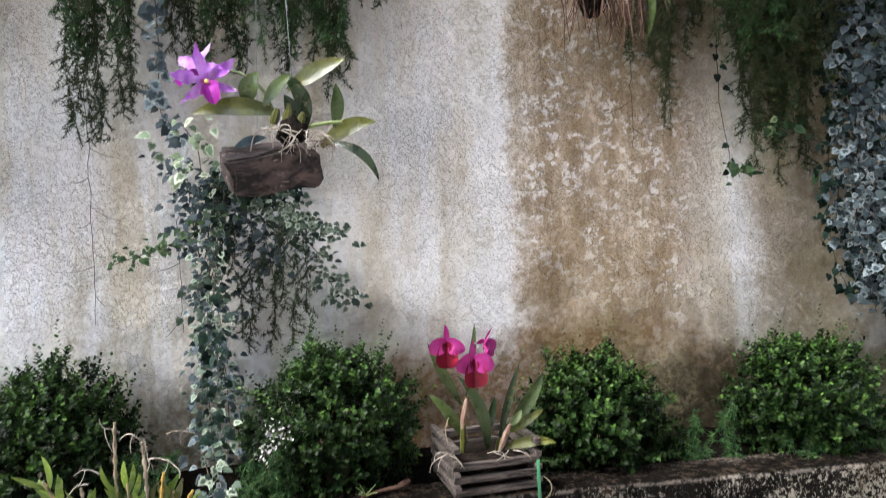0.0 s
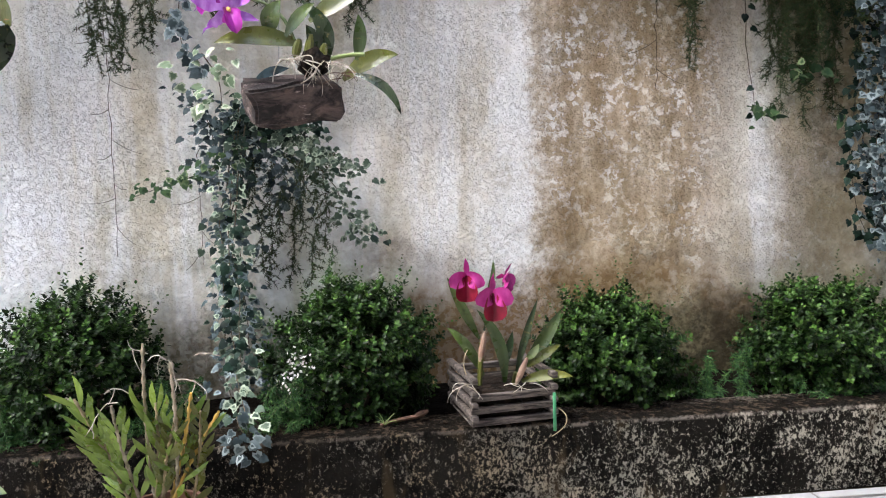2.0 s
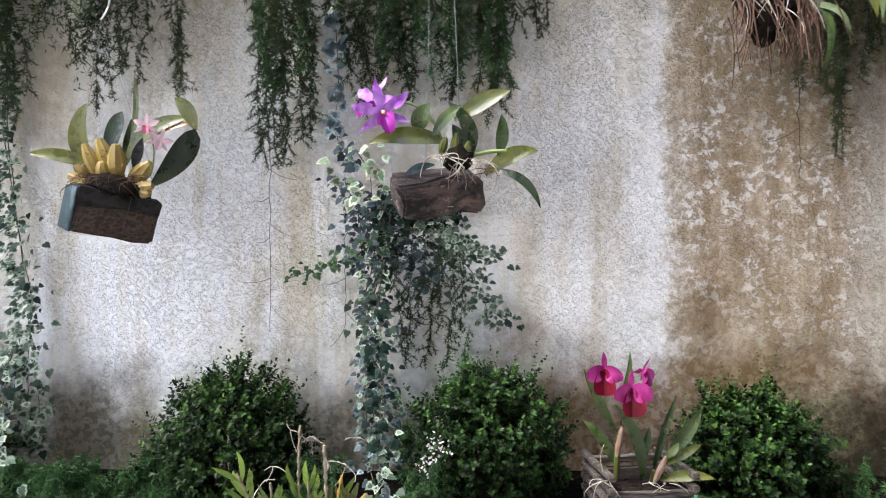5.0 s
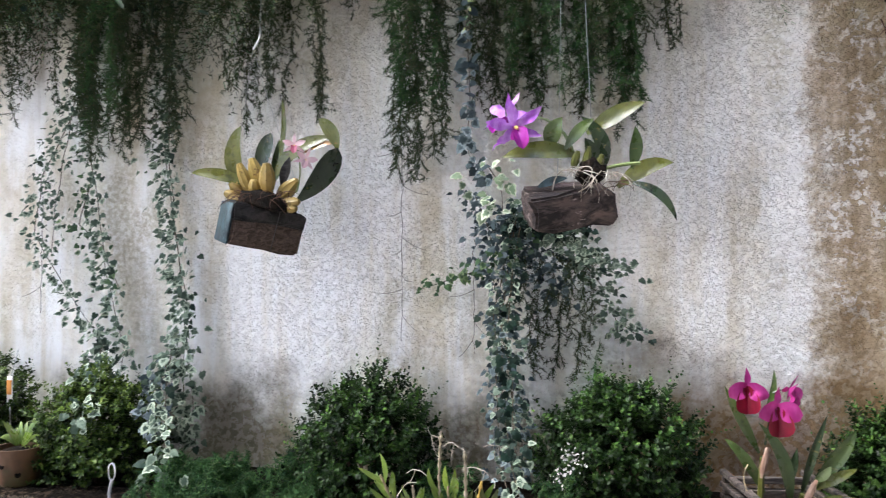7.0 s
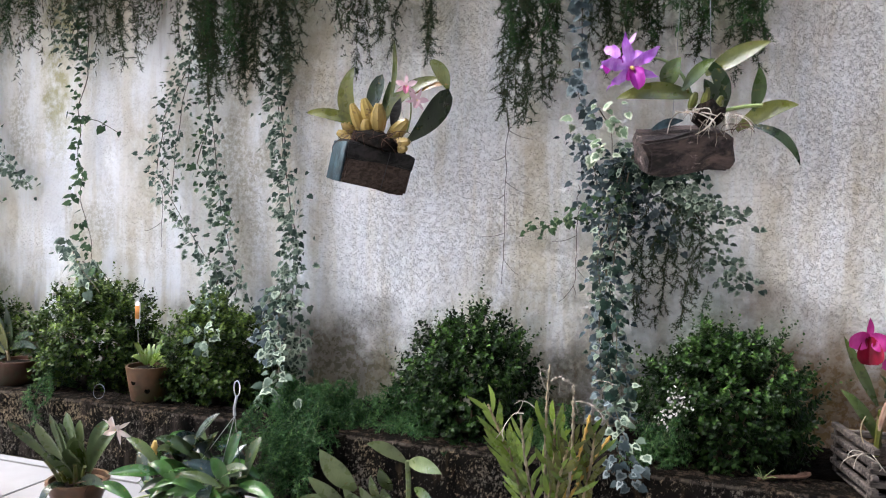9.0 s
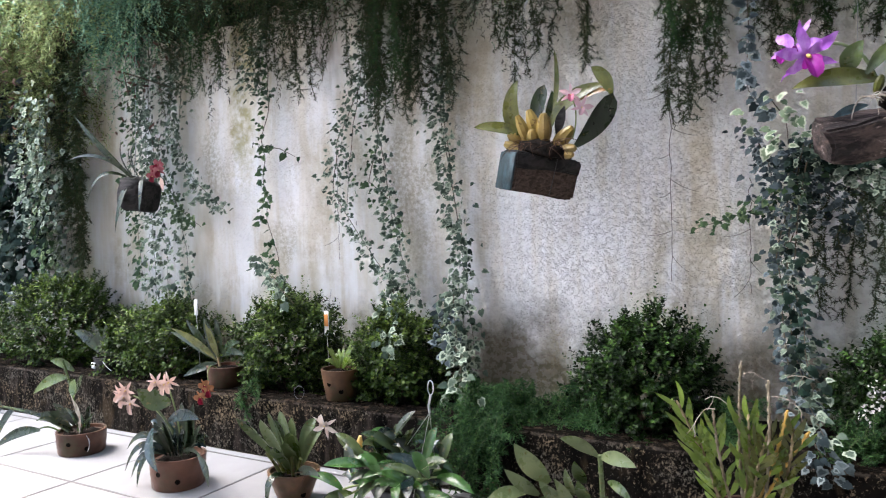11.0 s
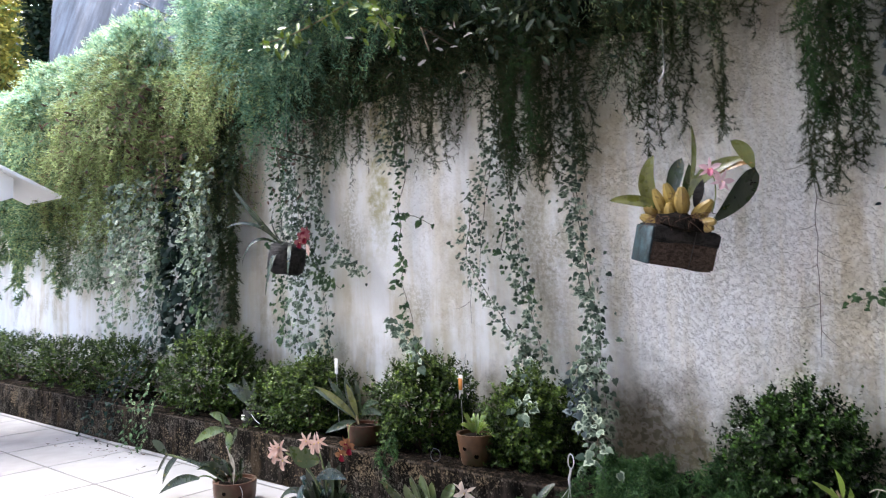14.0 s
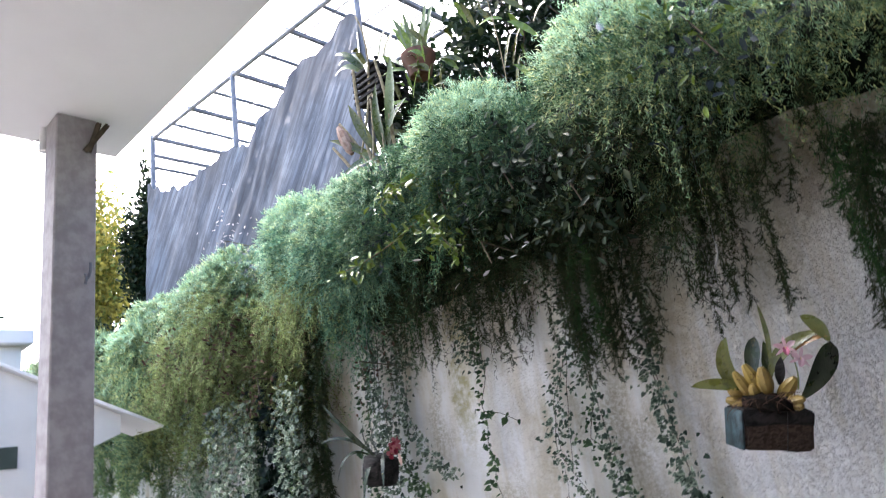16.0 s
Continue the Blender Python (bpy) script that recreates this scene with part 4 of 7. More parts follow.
def fern_mass(name, x0, x1, label, material, count, crest, hang, seed, needle=0.022, width=0.0034, out=0.40):
    """A length of overhanging fern hedge: drooping fronds over a black core standing for shade."""
    g = np.random.default_rng(seed)
    h = thing(name, ((x0 + x1) / 2, 0.1, 1.9), label, "fern hedge", "fern hedge along the wall top", "stuff")
    o = np.array(h.location)
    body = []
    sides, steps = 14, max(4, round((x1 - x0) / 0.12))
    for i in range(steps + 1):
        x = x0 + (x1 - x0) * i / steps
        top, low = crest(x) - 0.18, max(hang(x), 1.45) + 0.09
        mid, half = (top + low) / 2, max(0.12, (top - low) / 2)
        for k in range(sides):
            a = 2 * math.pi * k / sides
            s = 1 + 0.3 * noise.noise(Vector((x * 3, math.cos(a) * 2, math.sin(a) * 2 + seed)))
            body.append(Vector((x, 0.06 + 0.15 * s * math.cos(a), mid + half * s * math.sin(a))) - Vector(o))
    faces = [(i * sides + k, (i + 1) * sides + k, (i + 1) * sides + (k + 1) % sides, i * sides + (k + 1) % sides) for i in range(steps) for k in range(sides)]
    # near-black, so that gaps between the fronds read as deep shade
    part("shade_core", (body, faces), "fern_shade_core", h)
    # rounded cushions in tiers, the upper ones standing out over the lower
    lobes = max(5, round((x1 - x0) * 11))
    lx = np.linspace(x0 - 0.03, x1 + 0.03, lobes) + g.normal(0, 0.05, lobes)
    tier = (np.arange(lobes) * 0.382 + g.random(lobes) * 0.25) % 1.0
    ltop, llow = np.array([crest(v) for v in lx]), np.array([hang(v) for v in lx])
    lr = g.uniform(0.12, 0.27, lobes) * (1.12 - 0.4 * tier)
    lz = ltop - 0.13 - tier * (ltop - llow - 0.22)
    ly = 0.06 - out * np.interp(tier, [0, 0.35, 0.7, 1], [0.5, 1.0, 0.5, 0.2]) * g.uniform(0.7, 1.1, lobes)
    pick_l = g.choice(lobes, count, p=lr ** 2 / (lr ** 2).sum())
    d = unit(g.normal(size=(count, 3)) + np.array([0, -0.55, 0.3]))
    d[:, 2] = np.where(d[:, 2] < -0.55, -d[:, 2], d[:, 2])
    start = np.stack([lx, ly, lz], 1)[pick_l] + d * (lr[pick_l] * g.uniform(0.7, 1.0, count))[:, None] * np.array([1.0, 0.8, 0.95])
    hanging = g.random(count) < (0.55 if material == "fern_gold" else 0.22) * np.clip(0.4 + tier[pick_l], 0, 1.2)
    start[:, 2] -= np.where(hanging, g.uniform(0.02, 0.2, count), 0)
    way = unit(d * 0.9 + g.normal(0, 0.35, (count, 3)) + np.array([0, -0.1, 0.1]) - np.where(hanging, 1.0, 0.0)[:, None] * np.array([0, 0, 1.3]))
    length = g.uniform(0.06, 0.135, count) * np.where(hanging, 1.25, 1.0)
    shade = g.random(lobes)[pick_l]
    m = 40
    s = np.tile(np.linspace(0.05, 1, m), count)
    rep = lambda a: np.repeat(a, m, axis=0)
    at = rep(start) + rep(way) * (s * rep(length))[:, None] + np.array([0, 0, -1.0]) * (0.65 * s ** 2 * rep(length))[:, None]
    tip = rep(way) * 0.75 + np.array([0, 0, -0.35]) * s[:, None] + g.normal(size=at.shape) * 0.62
    at = at + g.normal(0, 0.006, at.shape)
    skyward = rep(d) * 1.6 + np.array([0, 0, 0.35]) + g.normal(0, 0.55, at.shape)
    # pale needles on upward-facing crest fronds: light from above put into the colour
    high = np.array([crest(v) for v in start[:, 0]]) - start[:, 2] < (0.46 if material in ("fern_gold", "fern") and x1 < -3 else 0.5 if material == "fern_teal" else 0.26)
    brighter = rep((d[:, 2] > 0.2) & (g.random(count) < np.where(shade < (0.55 if material == "fern_deep" else 0.8), 0.8, 0.15)) & (high | (d[:, 2] > 0.75))) if material != "fern_dark" else np.zeros(len(at), bool)
    green = rep((tier[pick_l] < 0.34) & (material == "fern_gold")) & ~brighter
    # lower tiers of deep green fern get darker needles: overhang shade put into colour
    low_shade = rep((tier[pick_l] > 0.5) & (material == "fern_deep")) & ~brighter
    for part_name, pick, m in (("fronds", ~brighter & ~low_shade & ~green, material), ("green_fronds", green, "fern"), ("old_fronds", low_shade, "fern_dark"), ("young_fronds", brighter, "fern_young")):
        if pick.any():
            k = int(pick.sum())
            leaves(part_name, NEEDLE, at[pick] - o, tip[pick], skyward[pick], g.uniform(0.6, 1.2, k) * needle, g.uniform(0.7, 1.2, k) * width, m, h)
    return h


def crest(x):
    return 2.35 + 0.10 * noise.noise(Vector((x * 1.5, 4, 0))) + 0.09 * math.exp(-((x + 1.75) / 0.4) ** 2) - 0.12 * math.exp(-((x + 2.75) / 0.45) ** 2) + 0.05 * noise.noise(Vector((x * 4, 2, 0)))


def hang(x):
    if x > -1.25:
        return 1.68 + 0.1 * noise.noise(Vector((x * 2.7, 1, 0)))
    if x < -3.35:
        return (1.20 if x < -4.4 else 1.40) + 0.16 * noise.noise(Vector((x * 2.1, 8, 0)))
    return 1.5 + 0.12 * noise.noise(Vector((x * 2.7, 1, 0)))


HEDGE = [(-9.3, -7.0, "fern", 1100, 0.05, 0.011), (-7.0, -5.2, "fern", 2200, 0.036, 0.0075), (-5.2, -4.2, "fern_gold", 2500, 0.028, 0.0054), (-4.2, -3.3, "fern_gold", 3000, 0.024, 0.0046),
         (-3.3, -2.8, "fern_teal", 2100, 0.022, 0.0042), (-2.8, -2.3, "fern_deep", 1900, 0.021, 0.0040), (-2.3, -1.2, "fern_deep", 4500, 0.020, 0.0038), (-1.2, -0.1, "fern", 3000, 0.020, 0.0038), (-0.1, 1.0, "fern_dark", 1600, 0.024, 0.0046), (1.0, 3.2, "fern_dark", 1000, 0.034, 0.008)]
for k, (x0, x1, m, count, needle, width) in enumerate(HEDGE):
    fern_mass("fern_hedge", x0 - 0.05, x1 + 0.05, "yellowing brown-tinged asparagus fern spilling over the wall" if m == "fern_gold" else "blue-green feathery asparagus fern spilling over the wall top",
              m, count, crest, hang, 40 + k, needle, width)


# ---- ivy and fern on the wall ----
S = R.uniform
GREY = "grey-green variegated ivy runner hanging on the wall"


def runner(path, y, count, size, material, label, seed, **more):
    return ivy([(x, y, z) for x, z in path], count, size, material, label, seed, **more)


runner([(-1.56, 1.62), (-1.54, 1.3), (-1.55, 1.1), (-1.51, 0.86), (-1.47, 0.64), (-1.48, 0.44), (-1.47, 0.22)], -0.045, 260, 0.025, "ivy", GREY, 1, spread=0.022, ends=1.5)
runner([(-1.52, 1.5), (-1.53, 1.1), (-1.48, 0.7), (-1.44, 0.4), (-1.43, 0.24)], -0.06, 150, 0.025, "ivy", GREY, 2, spread=0.026, ends=1.7)
runner([(-1.8, 1.6), (-1.82, 1.2), (-1.79, 1.01), (-1.74, 0.73), (-1.68, 0.5), (-1.71, 0.34)], -0.05, 190, 0.025, "ivy", GREY, 3, spread=0.022, ends=1.5)
runner([(-1.83, 1.5), (-1.84, 1.29), (-1.98, 1.05), (-2, 0.87), (-1.91, 0.74), (-1.81, 0.61), (-1.71, 0.50)], -0.06, 160, 0.024, "ivy", GREY, 4, spread=0.02, ends=1.2)
runner([(-1.85, 1.5), (-1.89, 1.2), (-1.94, 0.96), (-1.95, 0.80)], -0.045, 110, 0.023, "ivy", GREY, 5, spread=0.03)
runner([(-1.8, 1.05), (-1.85, 0.9), (-1.76, 0.83), (-1.7, 0.70)], -0.05, 34, 0.025, "ivy_green", "thin green ivy shoot on the wall", 6)
runner([(-2.315, 1.6), (-2.315, 1.3), (-2.335, 1.15), (-2.355, 0.92), (-2.315, 0.72), (-2.275, 0.57), (-2.145, 0.44)], -0.05, 66, 0.029, "ivy_green", "thin green ivy vine with few leaves", 7, spread=0.012, ends=1.6, curl=0.03)
runner([(-2.345, 1.07), (-2.255, 1.05), (-2.175, 1.01)], -0.06, 8, 0.038, "ivy_green", "short green ivy side shoot", 8, spread=0.008)
runner([(-2.31, 1.55), (-2.4, 1.35), (-2.33, 1.25)], -0.045, 90, 0.028, "ivy", GREY, 9, spread=0.035)
runner([(-2.31, 0.56), (-2.21, 0.50), (-2.1, 0.42)], -0.06, 26, 0.042, "ivy", "pale variegated ivy tip resting on a bush", 10, spread=0.02)
for k, (path, count) in enumerate([([(-3.2, 1.62), (-3.12, 1.41), (-3.02, 1.24), (-2.91, 1.04), (-2.83, 0.8), (-2.79, 0.6), (-2.81, 0.42)], 130), ([(-3.06, 1.6), (-3.1, 1.2), (-3.1, 0.81), (-3.06, 0.52)], 90),
                                   ([(-2.96, 1.62), (-2.98, 1.3), (-2.94, 1.0), (-2.89, 0.7), (-2.88, 0.45)], 120), ([(-2.85, 1.6), (-2.88, 1.25), (-2.83, 1.11), (-2.73, 0.95), (-2.56, 0.82)], 95),
                                   ([(-2.91, 1.0), (-2.83, 0.85), (-2.69, 0.76)], 30), ([(-3, 1.5), (-3, 1.0), (-2.96, 0.6), (-2.96, 0.45)], 100), ([(-2.77, 1.6), (-2.81, 1.3), (-2.85, 1.1)], 60)]):
    runner(path, -0.05 - 0.015 * (k % 3), round(1.5 * count), 0.030, "ivy" if k % 3 != 1 else "ivy_green", GREY, 20 + k, spread=0.03, ends=1.2)
TAILS = [([(-1.50, -0.07, 0.52), (-1.42, -0.22, 0.44), (-1.345, -0.33, 0.36), (-1.315, -0.38, 0.30), (-1.30, -0.42, 0.245)], 46, "ivy"), ([(-1.73, -0.08, 0.53), (-1.63, -0.25, 0.455), (-1.588, -0.32, 0.40), (-1.58, -0.37, 0.35)], 34, "ivy"),
         ([(-2.36, -0.06, 0.62), (-2.2, -0.2, 0.585), (-2.07, -0.29, 0.545), (-1.96, -0.335, 0.485)], 26, "ivy"), ([(-1.51, -0.07, 0.5), (-1.45, -0.22, 0.41), (-1.37, -0.34, 0.33)], 30, "ivy_blue")]
for k, (path, count, m) in enumerate(TAILS):
    ivy(path, count, 0.034, m, "pale-edged ivy tail lying over a bush", 170 + k, spread=0.02, ends=1.3)
# heavy curtain further along
for k in [k for k in range(34) if k < 13 or k % 2]:
    x = -3.42 - 1.95 * (k / 33) + S(-0.05, 0.05)
    low = 0.36 + (0.18 if k % 4 == 1 else 0.0) + S(0, 0.2) + (0.42 if k > 19 else 0)
    low = 1.0 + S(-0.1, 0.1) if k in (10, 11, 15) else low
    deep = k in (4, 5, 6, 7, 8)
    runner([(x, 1.5), (x + S(-0.06, 0.06), 1.1), (x + S(-0.08, 0.08), 0.8), (x + S(-0.1, 0.1), low)], -0.08 - S(0, 0.1), 80 if deep else 130, 0.068 if deep else 0.040,
           "ivy_dark" if deep else ("ivy", "ivy_pale", "ivy_green", "ivy_pale")[k % 4], "dark glossy ivy curtain on the wall" if deep else "mixed ivy curtain hanging on the wall", 60 + k, spread=0.04, y_out=0.04)
for k, x in enumerate((-3.38, -3.46, -3.55, -3.96, -4.05, -4.2, -4.32)):
    runner([(x, 1.36), (x + S(-0.05, 0.05), 1.1), (x + S(-0.06, 0.06), 0.74 + S(0, 0.2))], -0.24 - S(0, 0.04), 70, 0.036, "ivy_pale" if k % 2 else "ivy", "pale-edged ivy runner hanging below the hedge", 190 + k, spread=0.035, y_out=0.03)
for k, x in enumerate((-3.95, -3.75, -4.1, -3.6)):
    ivy([(x, -0.28, 0.42), (x + 0.03, -0.40, 0.28), (x + 0.02, -0.465, 0.19), (x + S(-0.05, 0.1), -0.47, 0.1), (x + S(-0.05, 0.15), -0.5, 0.03)], 50, 0.027, "ivy_green" if k % 2 else "ivy_dark", "ivy runner trailing over the kerb to the floor", 180 + k, spread=0.035)
# round the bark-mounted orchid
runner([(-0.585, 1.6), (-0.585, 1.35), (-0.585, 1.2), (-0.585, 1.05), (-0.535, 0.97)], -0.16, 40, 0.040, "ivy_blue", "blue-grey ivy runner with overlapping leaves", 101, spread=0.008)
runner([(-0.535, 1.02), (-0.505, 0.97), (-0.495, 0.9)], -0.19, 15, 0.038, "ivy_pale", "pale variegated ivy cluster", 102, spread=0.034)
MAIN = [(-0.455, 0.92), (-0.485, 0.75), (-0.505, 0.62), (-0.50, 0.5), (-0.485, 0.36), (-0.475, 0.23)]
for k in range(2):
    runner([(x + S(-0.015, 0.015) + 0.03 * (k - 0.5), z) for x, z in MAIN], -0.06 - 0.02 * k, 105, 0.026, "ivy_blue" if k == 1 else "ivy", GREY, 112 + k, spread=0.022, ends=1.1)
FALL = [(-0.455, -0.10, 0.92), (-0.49, -0.11, 0.75), (-0.505, -0.13, 0.62), (-0.50, -0.17, 0.51), (-0.485, -0.25, 0.39), (-0.465, -0.35, 0.29), (-0.42, -0.46, 0.235), (-0.375, -0.485, 0.175)]
for k in range(3):
    ivy([(x + 0.018 * (k - 1), y - 0.01 * k, z + 0.02 * k) for x, y, z in FALL[:8 - k]], 80, 0.024, ("ivy_blue", "ivy", "ivy_dark")[k], GREY, 116 + k, spread=0.019, ends=1.25)
for k, (path, count) in enumerate([([(-0.48, 0.9), (-0.42, 0.87), (-0.32, 0.8), (-0.25, 0.71), (-0.22, 0.62), (-0.15, 0.57)], 100), ([(-0.46, 0.9), (-0.36, 0.84), (-0.27, 0.78), (-0.18, 0.75)], 80),
                                   ([(-0.46, 0.82), (-0.55, 0.76), (-0.64, 0.73), (-0.73, 0.70)], 36), ([(-0.52, 0.9), (-0.44, 0.82), (-0.38, 0.74), (-0.36, 0.66)], 90), ([(-0.5, 0.86), (-0.42, 0.86), (-0.3, 0.86)], 60), ([(-0.58, 0.95), (-0.54, 0.84), (-0.53, 0.7)], 60)]):
    runner(path, -0.06 - 0.02 * (k % 3), round(1.3 * count), 0.025, ("ivy", "ivy", "ivy_green", "ivy_blue", "ivy_dark", "ivy_blue")[k], "grey-green ivy shoot spreading under the orchid log", 120 + k, spread=0.026)
# far right column of ivy
for k in range(11):
    x = 1.10 + 0.022 * k
    runner([(x - 0.02, 1.6), (x + 0.02, 1.19), (x + 0.05, 1.04), (x + 0.03, 0.89), (x + 0.02, 0.74), (x + 0.05, 0.59), (x + 0.08, 0.42 + S(0, 0.12))], -0.09 - 0.02 * (k % 4), 150, 0.034,
           "ivy_dark" if k % 5 == 0 else "ivy_blue", "blue-grey ivy column with large dull leaves", 140 + k, spread=0.022)
runner([(0.86, 1.5), (0.86, 1.22), (0.86, 1.07), (0.88, 0.96), (0.89, 0.86)], -0.03, 12, 0.026, "ivy_dark", "bare thin vine with a few dark leaves", 160, spread=0.014)
runner([(0.885, 0.91), (0.905, 0.86)], -0.04, 9, 0.036, "ivy_green", "fresh green leaf cluster on a vine", 161, spread=0.02)
runner([(1.02, 1.5), (1.03, 1.17), (1.06, 1.03), (1.12, 0.84)], -0.06, 16, 0.034, "ivy_green", "green lobed vine shoot", 162, spread=0.014)
runner([(1.0, 1.02), (0.98, 1.0), (0.99, 0.97)], -0.07, 14, 0.038, "ivy_green", "fresh green leaf cluster on a vine", 163, spread=0.028)


def strands(x0, x1, low0, low1, count, material, label, seed, y=-0.1, top=1.66, reach=0.06, **more):
    r = random.Random(seed)
    for k in range(count):
        x, low = x0 + (x1 - x0) * (k + r.random()) / count, r.uniform(low0, low1)
        yy = y + r.uniform(-0.05, 0.05)
        fern([(x + r.uniform(-0.03, 0.03), yy, top), (x + r.uniform(-0.02, 0.02), yy - 0.02, (top + low) / 2), (x + r.uniform(-0.03, 0.03), yy, low)], material, label, seed * 50 + k, reach=reach, **more)


DRY = "sparse dark fern strand trailing down the wall"
LUSH = "deep green feathery fern strand over the wall"
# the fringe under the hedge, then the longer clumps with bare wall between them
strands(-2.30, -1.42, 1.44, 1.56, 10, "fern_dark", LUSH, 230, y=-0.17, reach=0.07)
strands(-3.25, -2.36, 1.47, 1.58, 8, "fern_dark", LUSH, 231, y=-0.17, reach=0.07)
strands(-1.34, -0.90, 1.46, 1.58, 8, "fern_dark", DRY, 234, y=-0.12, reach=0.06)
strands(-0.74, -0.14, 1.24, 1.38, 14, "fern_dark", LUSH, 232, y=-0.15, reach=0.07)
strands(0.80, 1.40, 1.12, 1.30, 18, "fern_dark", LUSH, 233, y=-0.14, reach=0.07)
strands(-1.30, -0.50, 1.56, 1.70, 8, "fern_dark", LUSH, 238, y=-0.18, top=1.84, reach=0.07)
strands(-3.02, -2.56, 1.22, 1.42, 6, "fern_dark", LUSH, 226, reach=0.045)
strands(-2.62, -2.54, 1.26, 1.38, 3, "fern_low", LUSH, 213)
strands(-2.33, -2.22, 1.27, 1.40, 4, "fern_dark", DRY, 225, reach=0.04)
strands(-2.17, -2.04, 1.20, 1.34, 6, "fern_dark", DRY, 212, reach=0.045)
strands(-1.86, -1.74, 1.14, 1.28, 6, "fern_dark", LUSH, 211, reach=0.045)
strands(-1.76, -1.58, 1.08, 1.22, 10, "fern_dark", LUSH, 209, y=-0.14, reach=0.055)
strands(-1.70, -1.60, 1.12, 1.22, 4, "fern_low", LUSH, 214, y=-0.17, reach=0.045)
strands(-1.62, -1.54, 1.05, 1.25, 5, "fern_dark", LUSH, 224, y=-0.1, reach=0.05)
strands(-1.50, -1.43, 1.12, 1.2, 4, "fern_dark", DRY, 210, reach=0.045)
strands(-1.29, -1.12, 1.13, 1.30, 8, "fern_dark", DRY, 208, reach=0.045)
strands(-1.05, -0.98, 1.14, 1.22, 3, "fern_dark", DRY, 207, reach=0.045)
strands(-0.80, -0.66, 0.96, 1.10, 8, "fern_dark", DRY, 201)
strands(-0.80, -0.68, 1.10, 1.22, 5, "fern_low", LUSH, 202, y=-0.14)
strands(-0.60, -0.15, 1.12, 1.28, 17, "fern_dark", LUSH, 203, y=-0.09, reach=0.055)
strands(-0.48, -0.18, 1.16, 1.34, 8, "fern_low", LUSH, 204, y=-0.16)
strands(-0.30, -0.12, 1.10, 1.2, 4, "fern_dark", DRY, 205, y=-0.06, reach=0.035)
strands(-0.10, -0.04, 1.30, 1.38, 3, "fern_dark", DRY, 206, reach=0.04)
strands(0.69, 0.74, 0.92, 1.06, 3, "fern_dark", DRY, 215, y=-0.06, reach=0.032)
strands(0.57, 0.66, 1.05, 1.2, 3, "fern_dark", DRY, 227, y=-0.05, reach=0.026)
strands(0.82, 0.98, 1.18, 1.28, 7, "fern_low", LUSH, 216, y=-0.14)
strands(0.93, 1.12, 0.84, 1.02, 9, "fern_dark", DRY, 217, y=-0.05, reach=0.05)
strands(1.0, 1.45, 1.0, 1.15, 14, "fern_dark", LUSH, 218, y=-0.10, reach=0.055)
strands(0.90, 1.12, 0.98, 1.14, 14, "fern_dark", LUSH, 235, y=-0.07, reach=0.06)
strands(0.62, 0.82, 1.14, 1.30, 7, "fern_dark", DRY, 236, y=-0.06, reach=0.045)
strands(-3.50, -3.30, 0.55, 0.95, 7, "fern_dark", DRY, 237, y=-0.16, reach=0.06, needle=0.022, width=0.0035)
strands(0.12, 0.55, 1.42, 1.52, 6, "fern_dark", DRY, 219, reach=0.035)
strands(-0.46, -0.26, 0.45, 0.62, 7, "fern_dark", DRY, 220, y=-0.045, top=0.80, reach=0.05)
strands(-5.3, -3.42, 1.16, 1.42, 22, "fern_gold", "yellowing fern strand with brown tips", 221, y=-0.22, reach=0.08, needle=0.026, width=0.004)
strands(-7.0, -5.2, 0.7, 1.2, 16, "fern", LUSH, 222, y=-0.2, reach=0.12, needle=0.04, width=0.007, step=0.02)
strands(-9.2, -6.9, 0.3, 0.9, 16, "fern", LUSH, 223, y=-0.2, reach=0.16, needle=0.06, width=0.01, step=0.03)


# dry tendrils left clinging to the plaster
for k, (x, z0, z1, turns) in enumerate(((-0.81, 1.22, 0.55, 9), (-0.60, 0.84, 0.52, 4), (-2.02, 1.0, 0.62, 4), (0.62, 1.30, 0.95, 3))):
    r = random.Random(400 + k)
    t = thing("dry_tendril", (x, -0.004, z0), "thin dry brown tendril clinging to the plaster", "tendril", "dry tendrils on the wall")
    spine = [Vector((0.012 * noise.noise(Vector((i * 0.6, k, 0))), -0.002, (z1 - z0) * i / 18)) for i in range(19)]
    part("stem", tube(spine, 0.0011, 4, 0.0008), "trunk", t)
    for j in range(turns):
        a = spine[1 + int(17 * (j + r.random()) / turns)]
        q = (-1) ** j
        part("twig", tube(bend(a, a + Vector((q * r.uniform(0.03, 0.08), -0.001, -r.uniform(0.0, 0.05))), (0, -0.002, -0.012), 5), 0.0009, 4, 0.0005), "trunk", t)


def spill(x0, x1, count, seed, reach=0.06, low=0.01, front=(-0.56, -0.46)):
    """Young fern growing in the bed and falling over the kerb."""
    r = random.Random(seed)
    for k in range(count):
        x = r.uniform(x0, x1)
        y1 = r.uniform(*front)
        z1 = r.uniform(low, 0.2)
        fern([(x, -0.30, 0.165), (x + r.uniform(-0.04, 0.04), (y1 - 0.30) / 2 + 0.04, r.uniform(0.23, 0.31)), (x + r.uniform(-0.06, 0.06), y1 + 0.03, max(z1 + 0.01, 0.2)), (x + r.uniform(-0.08, 0.08), y1, z1)],
             "fern_low", "bright green young fern spilling over the kerb", seed * 90 + k, name="fern_tuft", reach=reach, needle=0.017, width=0.0026, step=0.007, group="fern tufts in the bed")


spill(-1.31, -1.17, 18, 31)
spill(-1.2, -0.9, 15, 32, low=0.195, front=(-0.41, -0.34))
spill(-2.10, -2.07, 3, 33, reach=0.035, low=0.08, front=(-0.475, -0.455))

